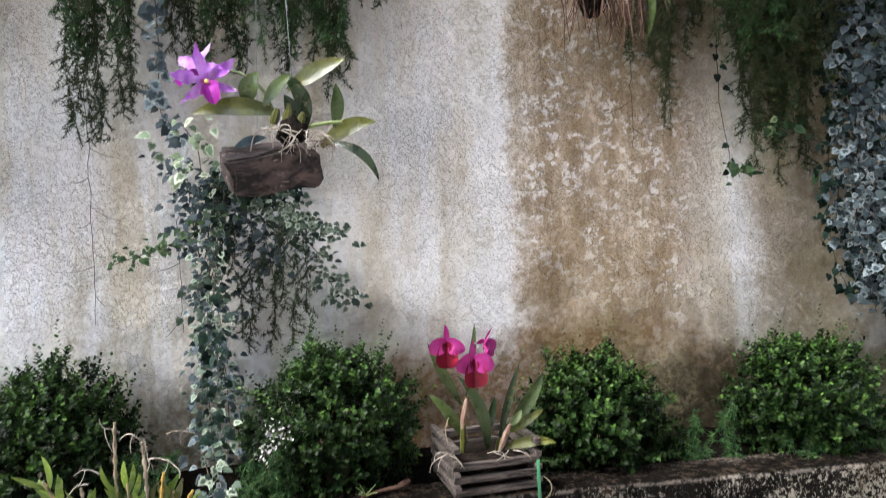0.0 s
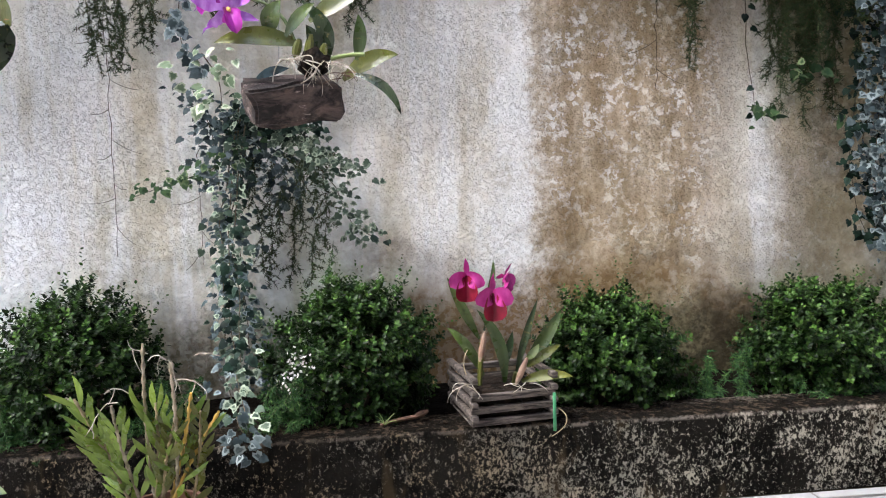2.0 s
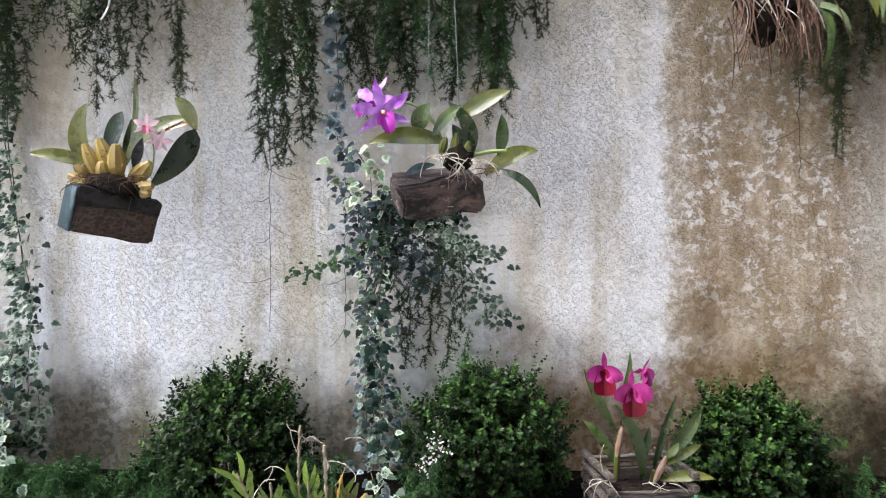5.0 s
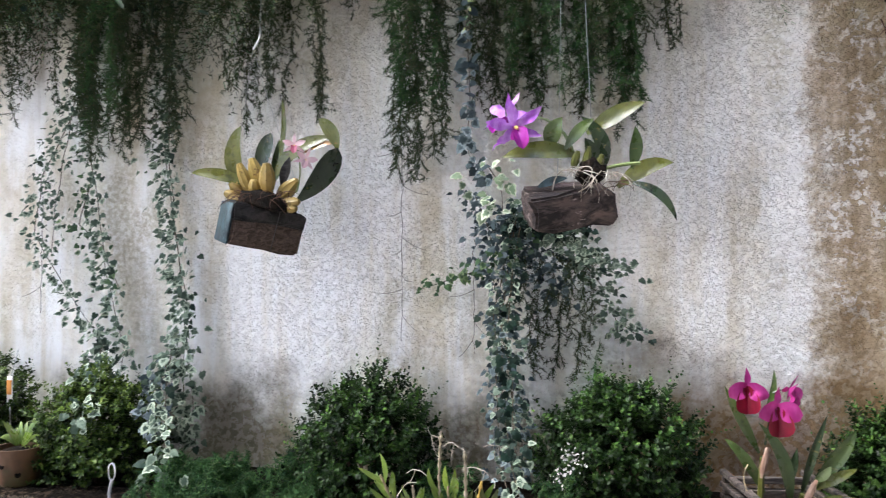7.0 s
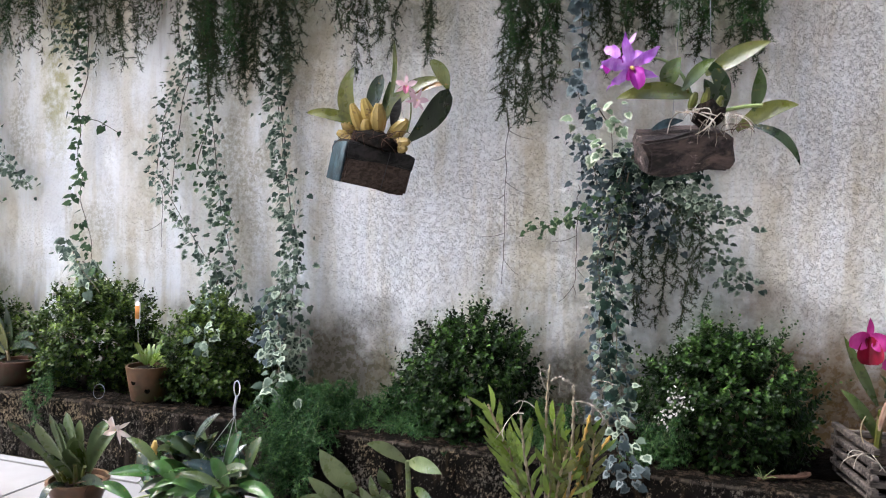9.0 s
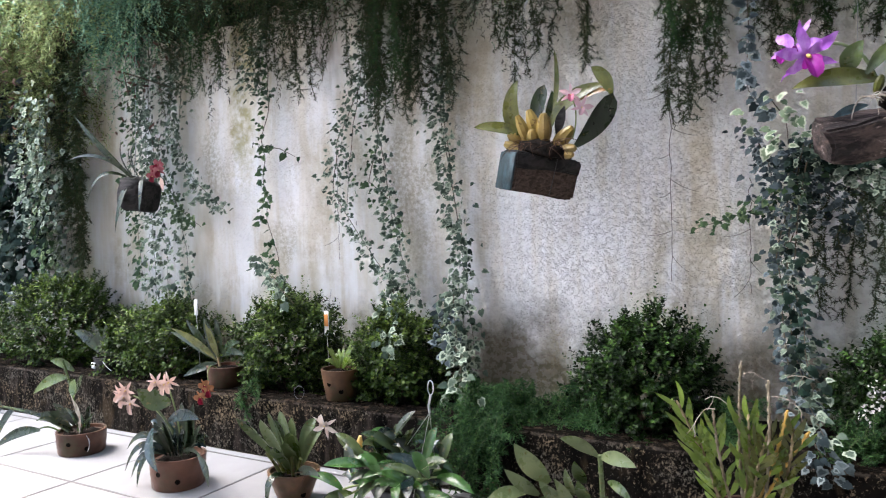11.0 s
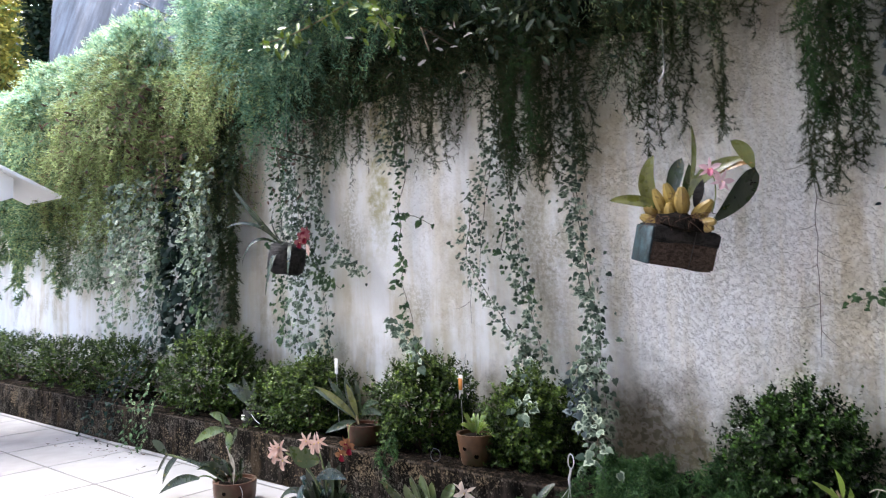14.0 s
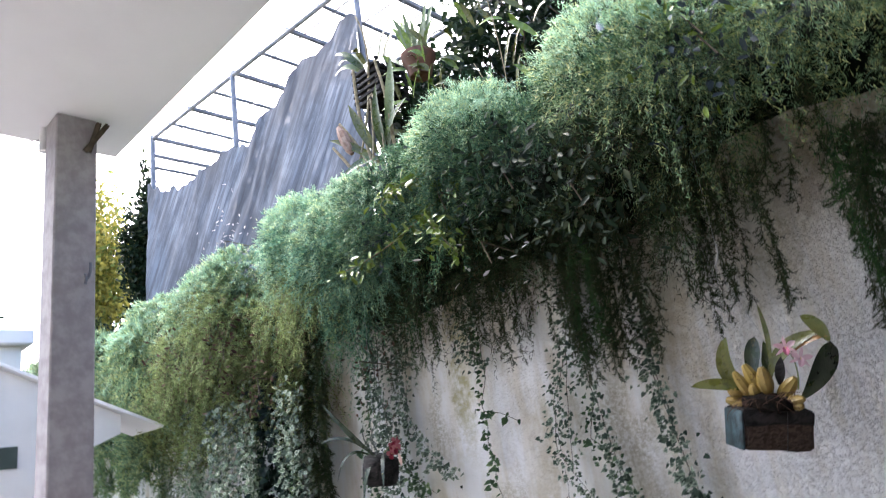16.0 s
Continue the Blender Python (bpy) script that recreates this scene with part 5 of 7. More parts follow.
spill(0.62, 1.15, 7, 34, reach=0.035, low=0.195, front=(-0.40, -0.35))
spill(0.54, 0.76, 5, 37, reach=0.03, low=0.19, front=(-0.34, -0.28))
spill(-0.40, -0.34, 4, 35, reach=0.04, low=0.22, front=(-0.42, -0.38))
spill(-0.72, -0.55, 5, 36, reach=0.04, low=0.195, front=(-0.40, -0.35))
litter = thing("leaf_litter", (0, -0.33, KERB_Z), "dry leaf and twig litter lying on the bed and kerb", "leaf litter", kind="stuff")
g = np.random.default_rng(91)
q = np.stack([g.uniform(-3.2, 1.6, 1500), -0.04 + 0.07 * np.abs(g.normal(size=1500)) - 0.05, np.full(1500, 0.006)], 1)
q[:, 2] = np.where(q[:, 1] > 0.0, -0.004, 0.007)
leaves("fragments", OVAL, q, g.normal(size=q.shape) * np.array([1, 1, 0.2]), g.normal(0, 0.3, q.shape) + np.array([0, 0, 1]), g.uniform(0.006, 0.02, 1500), g.uniform(0.003, 0.009, 1500), "bark_chips", litter)

q = np.stack([g.uniform(-4.3, -3.3, 60), g.uniform(-0.34, -0.13, 60), np.full(60, 0.004 - KERB_Z)], 1)
leaves("floor_fragments", OVAL, q, g.normal(size=q.shape) * np.array([1, 1, 0.1]), g.normal(0, 0.2, q.shape) + np.array([0, 0, 1]), g.uniform(0.008, 0.025, 60), g.uniform(0.005, 0.012, 60), "roots_brown", litter)

# twiggy pale-leaved branch leaning out of the hedge
twig = thing("hedge_branch", (-2.1, -0.34, 1.95), "leaning twig with sparse pale yellow-green leaves", "branch")
part("stem", join(tube(bend((0, 0, 0), (-0.45, -0.25, -0.26), (0.02, -0.05, -0.12)), 0.004, 5, 0.0015), tube(bend((-0.05, -0.1, -0.1), (0.18, -0.2, -0.36), (0, -0.08, 0.02)), 0.003, 5, 0.001),
                  tube(bend((0, 0, 0.05), (-0.18, -0.22, -0.05), (0, -0.1, 0.05)), 0.003, 5, 0.001)), "cane", twig)
tp = np.concatenate([np.array(bend((0, 0, 0), (-0.45, -0.25, -0.26), (0.02, -0.05, -0.12), 24)), np.array(bend((-0.05, -0.1, -0.1), (0.18, -0.2, -0.36), (0, -0.08, 0.02), 24)), np.array(bend((0, 0, 0.05), (-0.18, -0.22, -0.05), (0, -0.1, 0.05), 24))])
tp = np.concatenate([tp, tp, tp]) + G.normal(0, 0.018, (len(tp) * 3, 3))
leaves("leaves", OVAL, tp, G.normal(size=tp.shape) + np.array([0, -0.3, -0.5]), np.array([0, -1, 0.6]) + G.normal(0, 0.4, tp.shape), G.uniform(0.03, 0.055, len(tp)), G.uniform(0.02, 0.03, len(tp)), "leaf_grass", twig)


# ---- orchids ----
def rel(base):
    b = Vector(base)
    return lambda x, y, z: Vector((x, y, z)) - b


def flower(parent, at, facing, size, petal, lip, eye="yellow_eye", broad=0.5, name="flower", spin=0.0, lip_size=0.5, label="", slim=1.0, hood=False, wave=0.0):
    """An orchid bloom: three sepals, two petals, a rolled lip and its throat."""
    f = Vector(facing).normalized()
    u = f.cross(Vector((0, 0, 1))).normalized()
    v = u.cross(f)
    c = Vector(at)
    turn = lambda deg: math.cos(radians(deg + spin)) * u + math.sin(radians(deg + spin)) * v
    bloom = part(name, tube([c - 0.12 * size * f, c + 0.04 * size * f], 0.05 * size, 6, 0.035 * size), petal, parent, label)
    for deg, w, k in ((90, 0.17, 0.54), (212, 0.16, 0.52), (328, 0.16, 0.52)):
        d = turn(deg)
        part("sepal", lump(blade(c, c + d * k * size + R.uniform(-0.06, 0.08) * size * f, R.uniform(-0.06, 0.03) * size * f, slim * w * size, f, 0.0009, 0.2, 0.42, 8, 1.15), wave, 45, deg), petal, bloom)
    for deg in ((-28, 208) if hood else (22, 158)):
        d = turn(deg)
        part("petal", lump(blade(c + 0.01 * size * f, c + d * 0.5 * size + (0.26 if hood else R.uniform(0.02, 0.14)) * size * f, (0.16 if hood else 0.05) * size * f + (0.16 * size * v if hood else Vector((0, 0, 0))), broad * size * 0.8, f, 0.0009, 0.3, 0.5, 8, 1.0 if broad < 0.4 else 0.55), wave, 45, deg + 7), petal, bloom)
    d = turn(270)
    part("lip", join(blade(c + 0.02 * size * f, c + d * lip_size * size + 0.2 * size * f, 0.12 * size * f, (0.60 if hood else (0.42 if slim == 1 else 0.3 * slim)) * size, f, 0.001, 0.75, 0.6, 8, 0.6),
                     blade(c + 0.03 * size * f + 0.03 * size * u, c + d * 0.2 * size + 0.24 * size * f + 0.07 * size * u, 0.05 * size * u, 0.2 * size, u, 0.001, 0.4, 0.6, 5),
                     blade(c + 0.03 * size * f - 0.03 * size * u, c + d * 0.2 * size + 0.24 * size * f - 0.07 * size * u, -0.05 * size * u, 0.2 * size, -u, 0.001, 0.4, 0.6, 5)), lip, bloom)
    part("throat", tube([c + 0.05 * size * f, c + 0.13 * size * f + 0.03 * size * d], 0.035 * size, 6, 0.02 * size), eye, bloom)
    return bloom


def fronds(parent, rows, material, face=(0, -1, 0.35), **more):
    """Leaves from (base, tip, bow, width)."""
    for a, b, bow, w in rows:
        part("leaf", blade(a, b, bow, w, face, **more), material, parent)


def root_mat(parent, centre, spread, drop, count, material, seed, radius=0.0014):
    r = random.Random(seed)
    for _ in range(count):
        a = Vector(centre) + Vector((r.uniform(-1, 1) * spread[0], r.uniform(-1, 1) * spread[1], r.uniform(-0.3, 0.3) * spread[2]))
        b = a + Vector((r.uniform(-0.05, 0.05), r.uniform(-0.04, 0.01), -r.uniform(0.25, 1) * drop))
        part("root", tube(bend(a, b, (r.uniform(-0.03, 0.03), -0.015, r.uniform(0, 0.03)), 6), radius, 5, radius * 0.5), material, parent)


# orchid with yellow bulbs on a charred block
base = (-1.117, -0.26, 0.82)
o = thing("hanging_block_orchid", base, "orchid with yellow pseudobulbs on a charred hanging wood block", "orchid")
p = rel(base)
turn = Matrix.Rotation(radians(12), 4, "Y") @ Matrix.Rotation(radians(42), 4, "Z")
lift = Matrix.Translation((-0.006, 0, 0.043)) @ turn
part("block", moved(log_block(0.180, 0.142, 0.074, 3, rough=0.004), lift @ Matrix.Translation((0, 0, -0.017))), "block", o, "dark brown wood block")
part("charred_top", moved(log_block(0.184, 0.146, 0.042, 5, rough=0.007), lift @ Matrix.Translation((0, 0, 0.034))), "char", o, "charred black upper face")
part("painted_end", moved(slab(-0.098, -0.09, -0.066, 0.064, -0.054, 0.05, 0.004), lift), "teal", o, "worn teal painted end board")
part("strap", moved(tube(bend((0.02, -0.077, 0.055), (0.015, -0.075, -0.055), (0, -0.004, 0)), 0.0012, 5), lift), "dark_plastic", o)
for k, (x0, z0, x1, z1, w) in enumerate(((-1.163, 0.95, -1.196, 0.985, 0.030), (-1.108, 0.955, -1.130, 1.045, 0.034), (-1.088, 0.945, -1.081, 1.028, 0.036), (-1.069, 0.935, -1.008, 0.984, 0.036),
                                         (-1.056, 0.92, -0.997, 0.925, 0.028), (-1.135, 0.95, -1.158, 1.03, 0.028), (-1.14, 0.945, -1.148, 0.975, 0.03), (-1.165, 0.935, -1.205, 0.955, 0.026), (-1.12, 0.94, -1.117, 0.985, 0.03), (-1.10, 0.935, -1.095, 0.975, 0.032), (-1.045, 0.915, -1.005, 0.905, 0.024), (-1.15, 0.93, -1.185, 0.935, 0.022))):
    part("pseudobulb", bulb(p(x0, -0.27 - 0.012 * (k % 3), z0), p(x1, -0.29 - 0.012 * (k % 3), z0 + 0.95 * (z1 - z0)), 1.1 * w), "bulb", o)
fronds(o, [(p(-1.172, -0.27, 0.975), p(-1.160, -0.30, 1.125), (-0.045, 0, 0), 0.050), (p(-1.150, -0.28, 0.975), p(-1.290, -0.32, 1.004), (0.0, 0, 0.02), 0.034), (p(-1.082, -0.26, 1.0), p(-0.925, -0.27, 1.09), (-0.03, 0, 0.04), 0.044),
           (p(-0.905, -0.275, 1.06), p(-0.962, -0.265, 1.142), (0.012, 0, 0.015), 0.036), (p(-1.078, -0.255, 1.02), p(-1.07, -0.25, 1.205), (0.02, 0, 0), 0.015)], "leaf_olive", blunt=0.6)
fronds(o, [(p(-1.130, -0.26, 0.99), p(-1.100, -0.25, 1.115), (-0.01, 0, 0), 0.046)], "leaf_dark", blunt=0.5, widest=0.62)
fronds(o, [(p(-0.998, -0.30, 0.93), p(-0.896, -0.30, 1.058), (0.02, 0, -0.01), 0.060)], "leaf_dark", face=(0.7, -1, -0.5), blunt=0.5, widest=0.62)
fronds(o, [(p(-1.06, -0.25, 1.03), p(-0.905, -0.275, 1.074), (-0.01, -0.01, 0.03), 0.026)], "leaf_rust")
fronds(o, [(p(-1.10, -0.24, 0.98), p(-1.085, -0.235, 1.10), (0.015, 0, 0), 0.036)], "leaf")
fronds(o, [(p(-1.06, -0.27, 0.97), p(-1.035, -0.275, 1.045), (0, 0, 0), 0.03)], "char")
part("root_mat", lump(lump(moved(spun([(0.03, -0.03), (0.075, -0.015), (0.07, 0.012), (0.03, 0.022)], 18), Matrix.Translation(p(-1.095, -0.275, 0.928)) @ Matrix.Rotation(radians(12), 4, "Y")), 0.012, 30, 2), 0.006, 80, 5), "bark_chips", o, "dark matted roots")
root_mat(o, p(-1.09, -0.31, 0.94), (0.075, 0.035, 0.02), 0.045, 46, "roots_brown", 4, 0.0011)
flower(o, p(-1.001, -0.325, 1.062), (0.35, -1, 0.05), 0.062, "pink", "rose", broad=0.3, slim=0.85, lip_size=0.36, label="pale pink orchid bloom")
flower(o, p(-0.975, -0.315, 1.028), (0.6, -1, -0.2), 0.062, "pink", "pink", broad=0.3, slim=0.85, lip_size=0.36, label="pale pink orchid bloom", spin=20)
part("flower_stalk", tube(bend(p(-1.01, -0.29, 0.95), p(-1.0, -0.315, 1.06), (0.02, 0, 0)), 0.002, 5), "green_stem", o)
part("hanging_wire", join(tube([p(-1.21, -0.27, 0.925), p(-1.175, -0.25, 1.20), p(-1.165, -0.23, 1.35)], 0.0007, 4), tube([p(-1.00, -0.25, 0.90), p(-1.12, -0.24, 1.22), p(-1.165, -0.23, 1.35)], 0.0007, 4),
                          tube(bend(p(-1.165, -0.23, 1.35), p(-1.16, -0.20, 1.42), (0.015, 0, 0)), 0.003, 5), tube([p(-1.16, -0.20, 1.42), p(-1.17, -0.17, 1.75)], 0.001, 4)), "wire", o)

# violet cattleya on a bark log
base = (-0.33, -0.23, 0.85)
o = thing("hanging_bark_orchid", base, "violet orchid in bloom on a hanging bark log", "orchid")
p = rel(base)
lean = Matrix.Translation((-0.004, 0.0, 0.056)) @ Matrix.Rotation(radians(-9), 4, "Y") @ Matrix.Rotation(radians(18), 4, "Z") @ Matrix.Rotation(radians(24), 4, "X")
part("log", moved(lump(log_block(0.205, 0.105, 0.090, 2, rough=0.010), 0.016, 12, 4), lean), "bark", o, "split dark brown bark log")
part("teal_scrap", blade(p(-0.40, -0.285, 0.945), p(-0.33, -0.285, 0.965), (0, 0, 0.01), 0.02, (0, -1, 0)), "teal", o, "scrap of teal cord")
leafs = [("leaf_olive", -0.307, 1.02, -0.482, 1.015, 0.0, 0.028, 0.046, -0.27, -0.31), ("leaf", -0.372, 1.045, -0.340, 1.107, -0.012, 0.0, 0.045, -0.27, -0.30), ("leaf_olive", -0.285, 1.075, -0.152, 1.137, 0.0, 0.012, 0.045, -0.25, -0.28),
         ("leaf_dark", -0.250, 0.985, -0.300, 1.115, 0.045, 0.01, 0.036, -0.26, -0.27), ("leaf", -0.335, 1.035, -0.268, 1.10, 0.0, 0.015, 0.03, -0.28, -0.30), ("leaf", -0.183, 0.985, -0.176, 1.080, 0.012, 0.0, 0.03, -0.27, -0.29),
         ("leaf_olive", -0.215, 0.945, -0.090, 0.996, 0.0, 0.03, 0.042, -0.25, -0.27), ("leaf_dark", -0.19, 0.952, -0.090, 0.858, 0.03, 0.03, 0.022, -0.28, -0.31), ("leaf_dark", -0.27, 1.0, -0.29, 1.06, 0.01, 0, 0.03, -0.27, -0.28), ("leaf", -0.475, 1.095, -0.515, 1.10, 0, 0.004, 0.025, -0.27, -0.28)]
for m, x0, z0, x1, z1, bx, bz, w, y0, y1 in leafs:
    part("leaf", blade(p(x0, y0, z0), p(x1, y1, z1), (bx, -0.01, bz), w), m, o)
part("rhizome", tube(bend(p(-0.25, -0.27, 0.985), p(-0.165, -0.28, 0.995), (0, 0, 0.008)), 0.0045, 6), "green_stem", o)
part("flower_stalk", tube(bend(p(-0.318, -0.27, 1.03), p(-0.445, -0.28, 1.115), (0.035, 0, 0.055)), 0.0045, 6, 0.003), "leaf_pale", o, "pale arching flower stalk")
for x0, z0, x1, z1 in ((-0.318, 0.99, -0.305, 1.03), (-0.29, 0.985, -0.28, 1.04), (-0.262, 0.98, -0.25, 1.02)):
    part("pseudobulb", bulb(p(x0, -0.275, z0), p(x1, -0.28, z1), 0.02), "leaf_olive", o)
root_mat(o, p(-0.32, -0.292, 0.985), (0.03, 0.01, 0.01), 0.05, 6, "roots", 5, 0.0015)
for a, b, bow in ((p(-0.335, -0.285, 0.985), p(-0.365, -0.293, 0.935), (-0.01, -0.01, 0.02)), (p(-0.33, -0.285, 0.985), p(-0.262, -0.30, 0.955), (0.0, -0.01, 0.015)), (p(-0.27, -0.295, 0.962), p(-0.305, -0.30, 0.93), (0.01, -0.008, -0.005)), (p(-0.33, -0.285, 0.985), p(-0.258, -0.30, 0.97), (0.01, -0.01, 0.004))):
    part("root", tube(bend(a, b, bow), 0.0019, 6, 0.0012), "roots", o, "thick pale aerial root")
part("root_clump", lump(lump(moved(spun([(0.015, -0.025), (0.036, -0.012), (0.036, 0.012), (0.012, 0.025)], 14), Matrix.Translation(p(-0.275, -0.265, 0.985))), 0.014, 30, 6), 0.008, 70, 2), "bark_chips", o, "dark root clump")
root_mat(o, p(-0.245, -0.285, 0.975), (0.04, 0.02, 0.02), 0.07, 22, "roots", 6, 0.001)
root_mat(o, p(-0.20, -0.27, 0.95), (0.02, 0.02, 0.02), 0.03, 8, "roots_brown", 7, 0.0012)
flower(o, p(-0.450, -0.305, 1.086), (0.3, -1, -0.1), 0.150, "violet", "violet_lip", broad=0.22, spin=-14, lip_size=0.36, slim=0.78, wave=0.011, label="large violet orchid bloom")
flower(o, p(-0.473, -0.28, 1.110), (-0.5, -1, 0.25), 0.135, "violet", "violet_lip", broad=0.22, spin=22, lip_size=0.34, slim=0.78, wave=0.011, label="violet orchid bloom behind")
part("hanging_wire", join(tube(bend(p(-0.355, -0.26, 0.97), p(-0.345, -0.2, 1.8), (0.01, 0, 0)), 0.0009, 4), tube(bend(p(-0.27, -0.25, 0.98), p(-0.30, -0.2, 1.8), (0, 0, 0)), 0.0011, 4)), "wire", o)

# small dark block with strap leaves and red flowers
base = (-2.83, -0.25, 0.83)
o = thing("hanging_strap_orchid", base, "strap-leaved orchid with red flowers on a dark hanging block", "orchid")
p = rel(base)
part("block", moved(lump(lump(spun([(0.06, -0.062), (0.078, -0.05), (0.082, 0), (0.078, 0.05), (0.06, 0.062)], 16), 0.01, 20, 6), 0.004, 60, 1), Matrix.Translation((0, 0, 0.065)) @ Matrix.Rotation(radians(14), 4, "Y")), "char", o, "blackened fern-root block")
for x0, z0, x1, z1, bx, bz, w in ((-2.84, 0.96, -3.07, 1.22, 0.03, -0.02, 0.026), (-2.85, 0.96, -3.13, 1.04, 0.05, 0.10, 0.014), (-2.86, 0.96, -3.0, 0.87, -0.03, 0.12, 0.016), (-2.81, 0.965, -2.835, 0.74, 0.01, 0.09, 0.030),
                                  (-2.78, 0.965, -2.69, 0.81, 0.05, 0.08, 0.026), (-2.80, 0.96, -2.70, 1.08, -0.03, 0.02, 0.018), (-2.80, 0.96, -2.74, 1.06, 0, 0, 0.018), (-2.83, 0.96, -2.78, 1.10, -0.03, 0, 0.015)):
    part("leaf", blade(p(x0, -0.27, z0), p(x1, -0.36, z1), (bx, -0.03, bz), w), "leaf_dark", o)
for k, (x, z) in enumerate(((-2.69, 0.985), (-2.66, 1.0), (-2.645, 0.975), (-2.67, 0.955))):
    flower(o, p(x, -0.28 - 0.01 * k, z), (0.4, -1, S(-0.3, 0.3)), 0.05, "red", "crimson", spin=S(-30, 30), label="small dark red bloom")
part("flower_stalk", tube(bend(p(-2.80, -0.26, 0.95), p(-2.66, -0.275, 0.99), (0, 0, 0.03)), 0.002, 5), "green_stem", o)
fronds(o, [(p(-2.665, -0.28, 0.95), p(-2.64, -0.29, 0.895), (0.01, 0, 0), 0.02)], "peach")
part("hanging_wire", tube([p(-2.85, -0.25, 0.95), p(-2.86, -0.22, 1.7)], 0.0008, 4), "wire", o)

# bare-root orchid hanging high up
base = (0.427, -0.3, 1.25)
o = thing("hanging_root_orchid", base, "hanging orchid with a tangled brown root ball", "orchid")
p = rel(base)
part("root_ball", lump(lump(spun([(0.015, -0.02), (0.04, 0.0), (0.06, 0.03), (0.065, 0.08), (0.04, 0.12)], 16), 0.02, 20, 8), 0.016, 55, 3), "bark_chips", o, "dark matted root ball")
root_mat(o, p(0.427, -0.33, 1.31), (0.085, 0.05, 0.08), 0.17, 90, "roots_brown", 8, 0.0020)
root_mat(o, p(0.427, -0.35, 1.30), (0.08, 0.03, 0.05), 0.12, 12, "roots", 9, 0.0014)
for m, x0, z0, x1, z1, bx, bz, w in (("leaf", 0.50, 1.34, 0.525, 1.15, 0.06, 0.03, 0.02), ("leaf_pale", 0.49, 1.30, 0.585, 1.225, 0.03, 0.05, 0.018), ("leaf_olive", 0.54, 1.40, 0.64, 1.26, 0.04, 0.05, 0.04), ("leaf_pale", 0.56, 1.42, 0.65, 1.25, 0.06, 0.03, 0.022),
                                     ("leaf", 0.46, 1.36, 0.60, 1.34, 0.0, 0.04, 0.02), ("leaf", 0.40, 1.36, 0.30, 1.5, 0, 0.02, 0.03), ("leaf", 0.44, 1.37, 0.46, 1.56, 0.03, 0, 0.03), ("leaf_olive", 0.46, 1.36, 0.58, 1.52, 0, 0.04, 0.032)):
    part("leaf", blade(p(x0, -0.30, z0), p(x1, -0.34, z1), (bx, -0.02, bz), w), m, o)
part("label_stick", tube([p(0.483, -0.36, 1.36), p(0.487, -0.37, 1.30)], 0.004, 5), "tag", o, "white plastic label stick")
part("hanging_wire", tube([p(0.43, -0.3, 1.36), p(0.44, -0.2, 1.9)], 0.0009, 4), "wire", o)

# slatted crate with magenta cattleya
base = (0.108, -0.345, KERB_Z + 0.006)
o = thing("slatted_orchid_crate", base, "weathered slatted wooden crate planted with a magenta orchid", "orchid crate")
p = rel(base)
spin = Matrix.Rotation(radians(8), 4, "Z")
for k in range(4):
    z0 = 0.004 + 0.026 * k
    for s in (-1, 1):
        if k < 3 or s > 0:
            part("slat", moved(slab(-0.094, 0.094, s * 0.086 - 0.007, s * 0.086 + 0.007, z0, z0 + 0.014, 0.002), spin), "slat", o, smooth=False)
        part("slat", moved(slab(s * 0.088 - 0.007, s * 0.088 + 0.007, -0.105, 0.105, z0 + 0.0135, z0 + 0.0265, 0.002), spin), "slat", o, smooth=False)
part("bottom_slat", moved(slab(-0.09, 0.09, -0.08, 0.08, 0.0, 0.006, 0.002), spin), "slat", o, smooth=False)
part("bark_fill", moved(lump(slab(-0.078, 0.078, -0.076, 0.076, 0.008, 0.068, 0.01), 0.01, 30), spin), "bark_chips", o, "dark bark chips")
for m, x0, z0, x1, z1, bx, bz, w, y0, y1 in (("leaf", 0.071, 0.28, -0.008, 0.392, 0.0, 0.03, 0.030, -0.35, -0.36), ("leaf", 0.112, 0.27, 0.052, 0.435, 0.03, 0.02, 0.034, -0.38, -0.40), ("leaf", 0.065, 0.36, -0.005, 0.502, -0.01, 0.01, 0.028, -0.34, -0.36),
                                             ("leaf_dark", 0.146, 0.28, 0.199, 0.445, -0.01, 0, 0.022, -0.34, -0.34), ("leaf", 0.165, 0.30, 0.243, 0.422, 0.01, 0.01, 0.038, -0.35, -0.37), ("leaf_olive", 0.150, 0.27, 0.250, 0.288, 0, 0.022, 0.030, -0.38, -0.43),
                                             ("leaf_dark", 0.118, 0.29, 0.142, 0.372, 0, 0, 0.024, -0.33, -0.33), ("leaf_olive", 0.165, 0.30, 0.233, 0.352, 0, 0.01, 0.026, -0.37, -0.40), ("leaf_pale", 0.16, 0.32, 0.185, 0.355, 0, 0, 0.022, -0.385, -0.40), ("leaf", 0.085, 0.44, 0.107, 0.532, 0.01, 0, 0.016, -0.31, -0.30)):
    part("leaf", blade(p(x0, y0, z0), p(x1, y1, z1), (bx, -0.015, bz), 0.78 * w, fold=0.4), m, o)
for x0, z0, x1, z1 in ((0.058, 0.32, 0.069, 0.385), (0.136, 0.265, 0.160, 0.325)):
    part("sheath", bulb(p(x0, -0.385, z0), p(x1, -0.395, z1), 0.013), "sheath", o, "papery dry sheath")
part("cane", tube([p(0.06, -0.36, 0.26), p(0.065, -0.37, 0.36)], 0.006, 6), "leaf_olive", o)
part("cane", tube([p(0.132, -0.37, 0.25), p(0.138, -0.38, 0.29)], 0.006, 6), "leaf_olive", o)
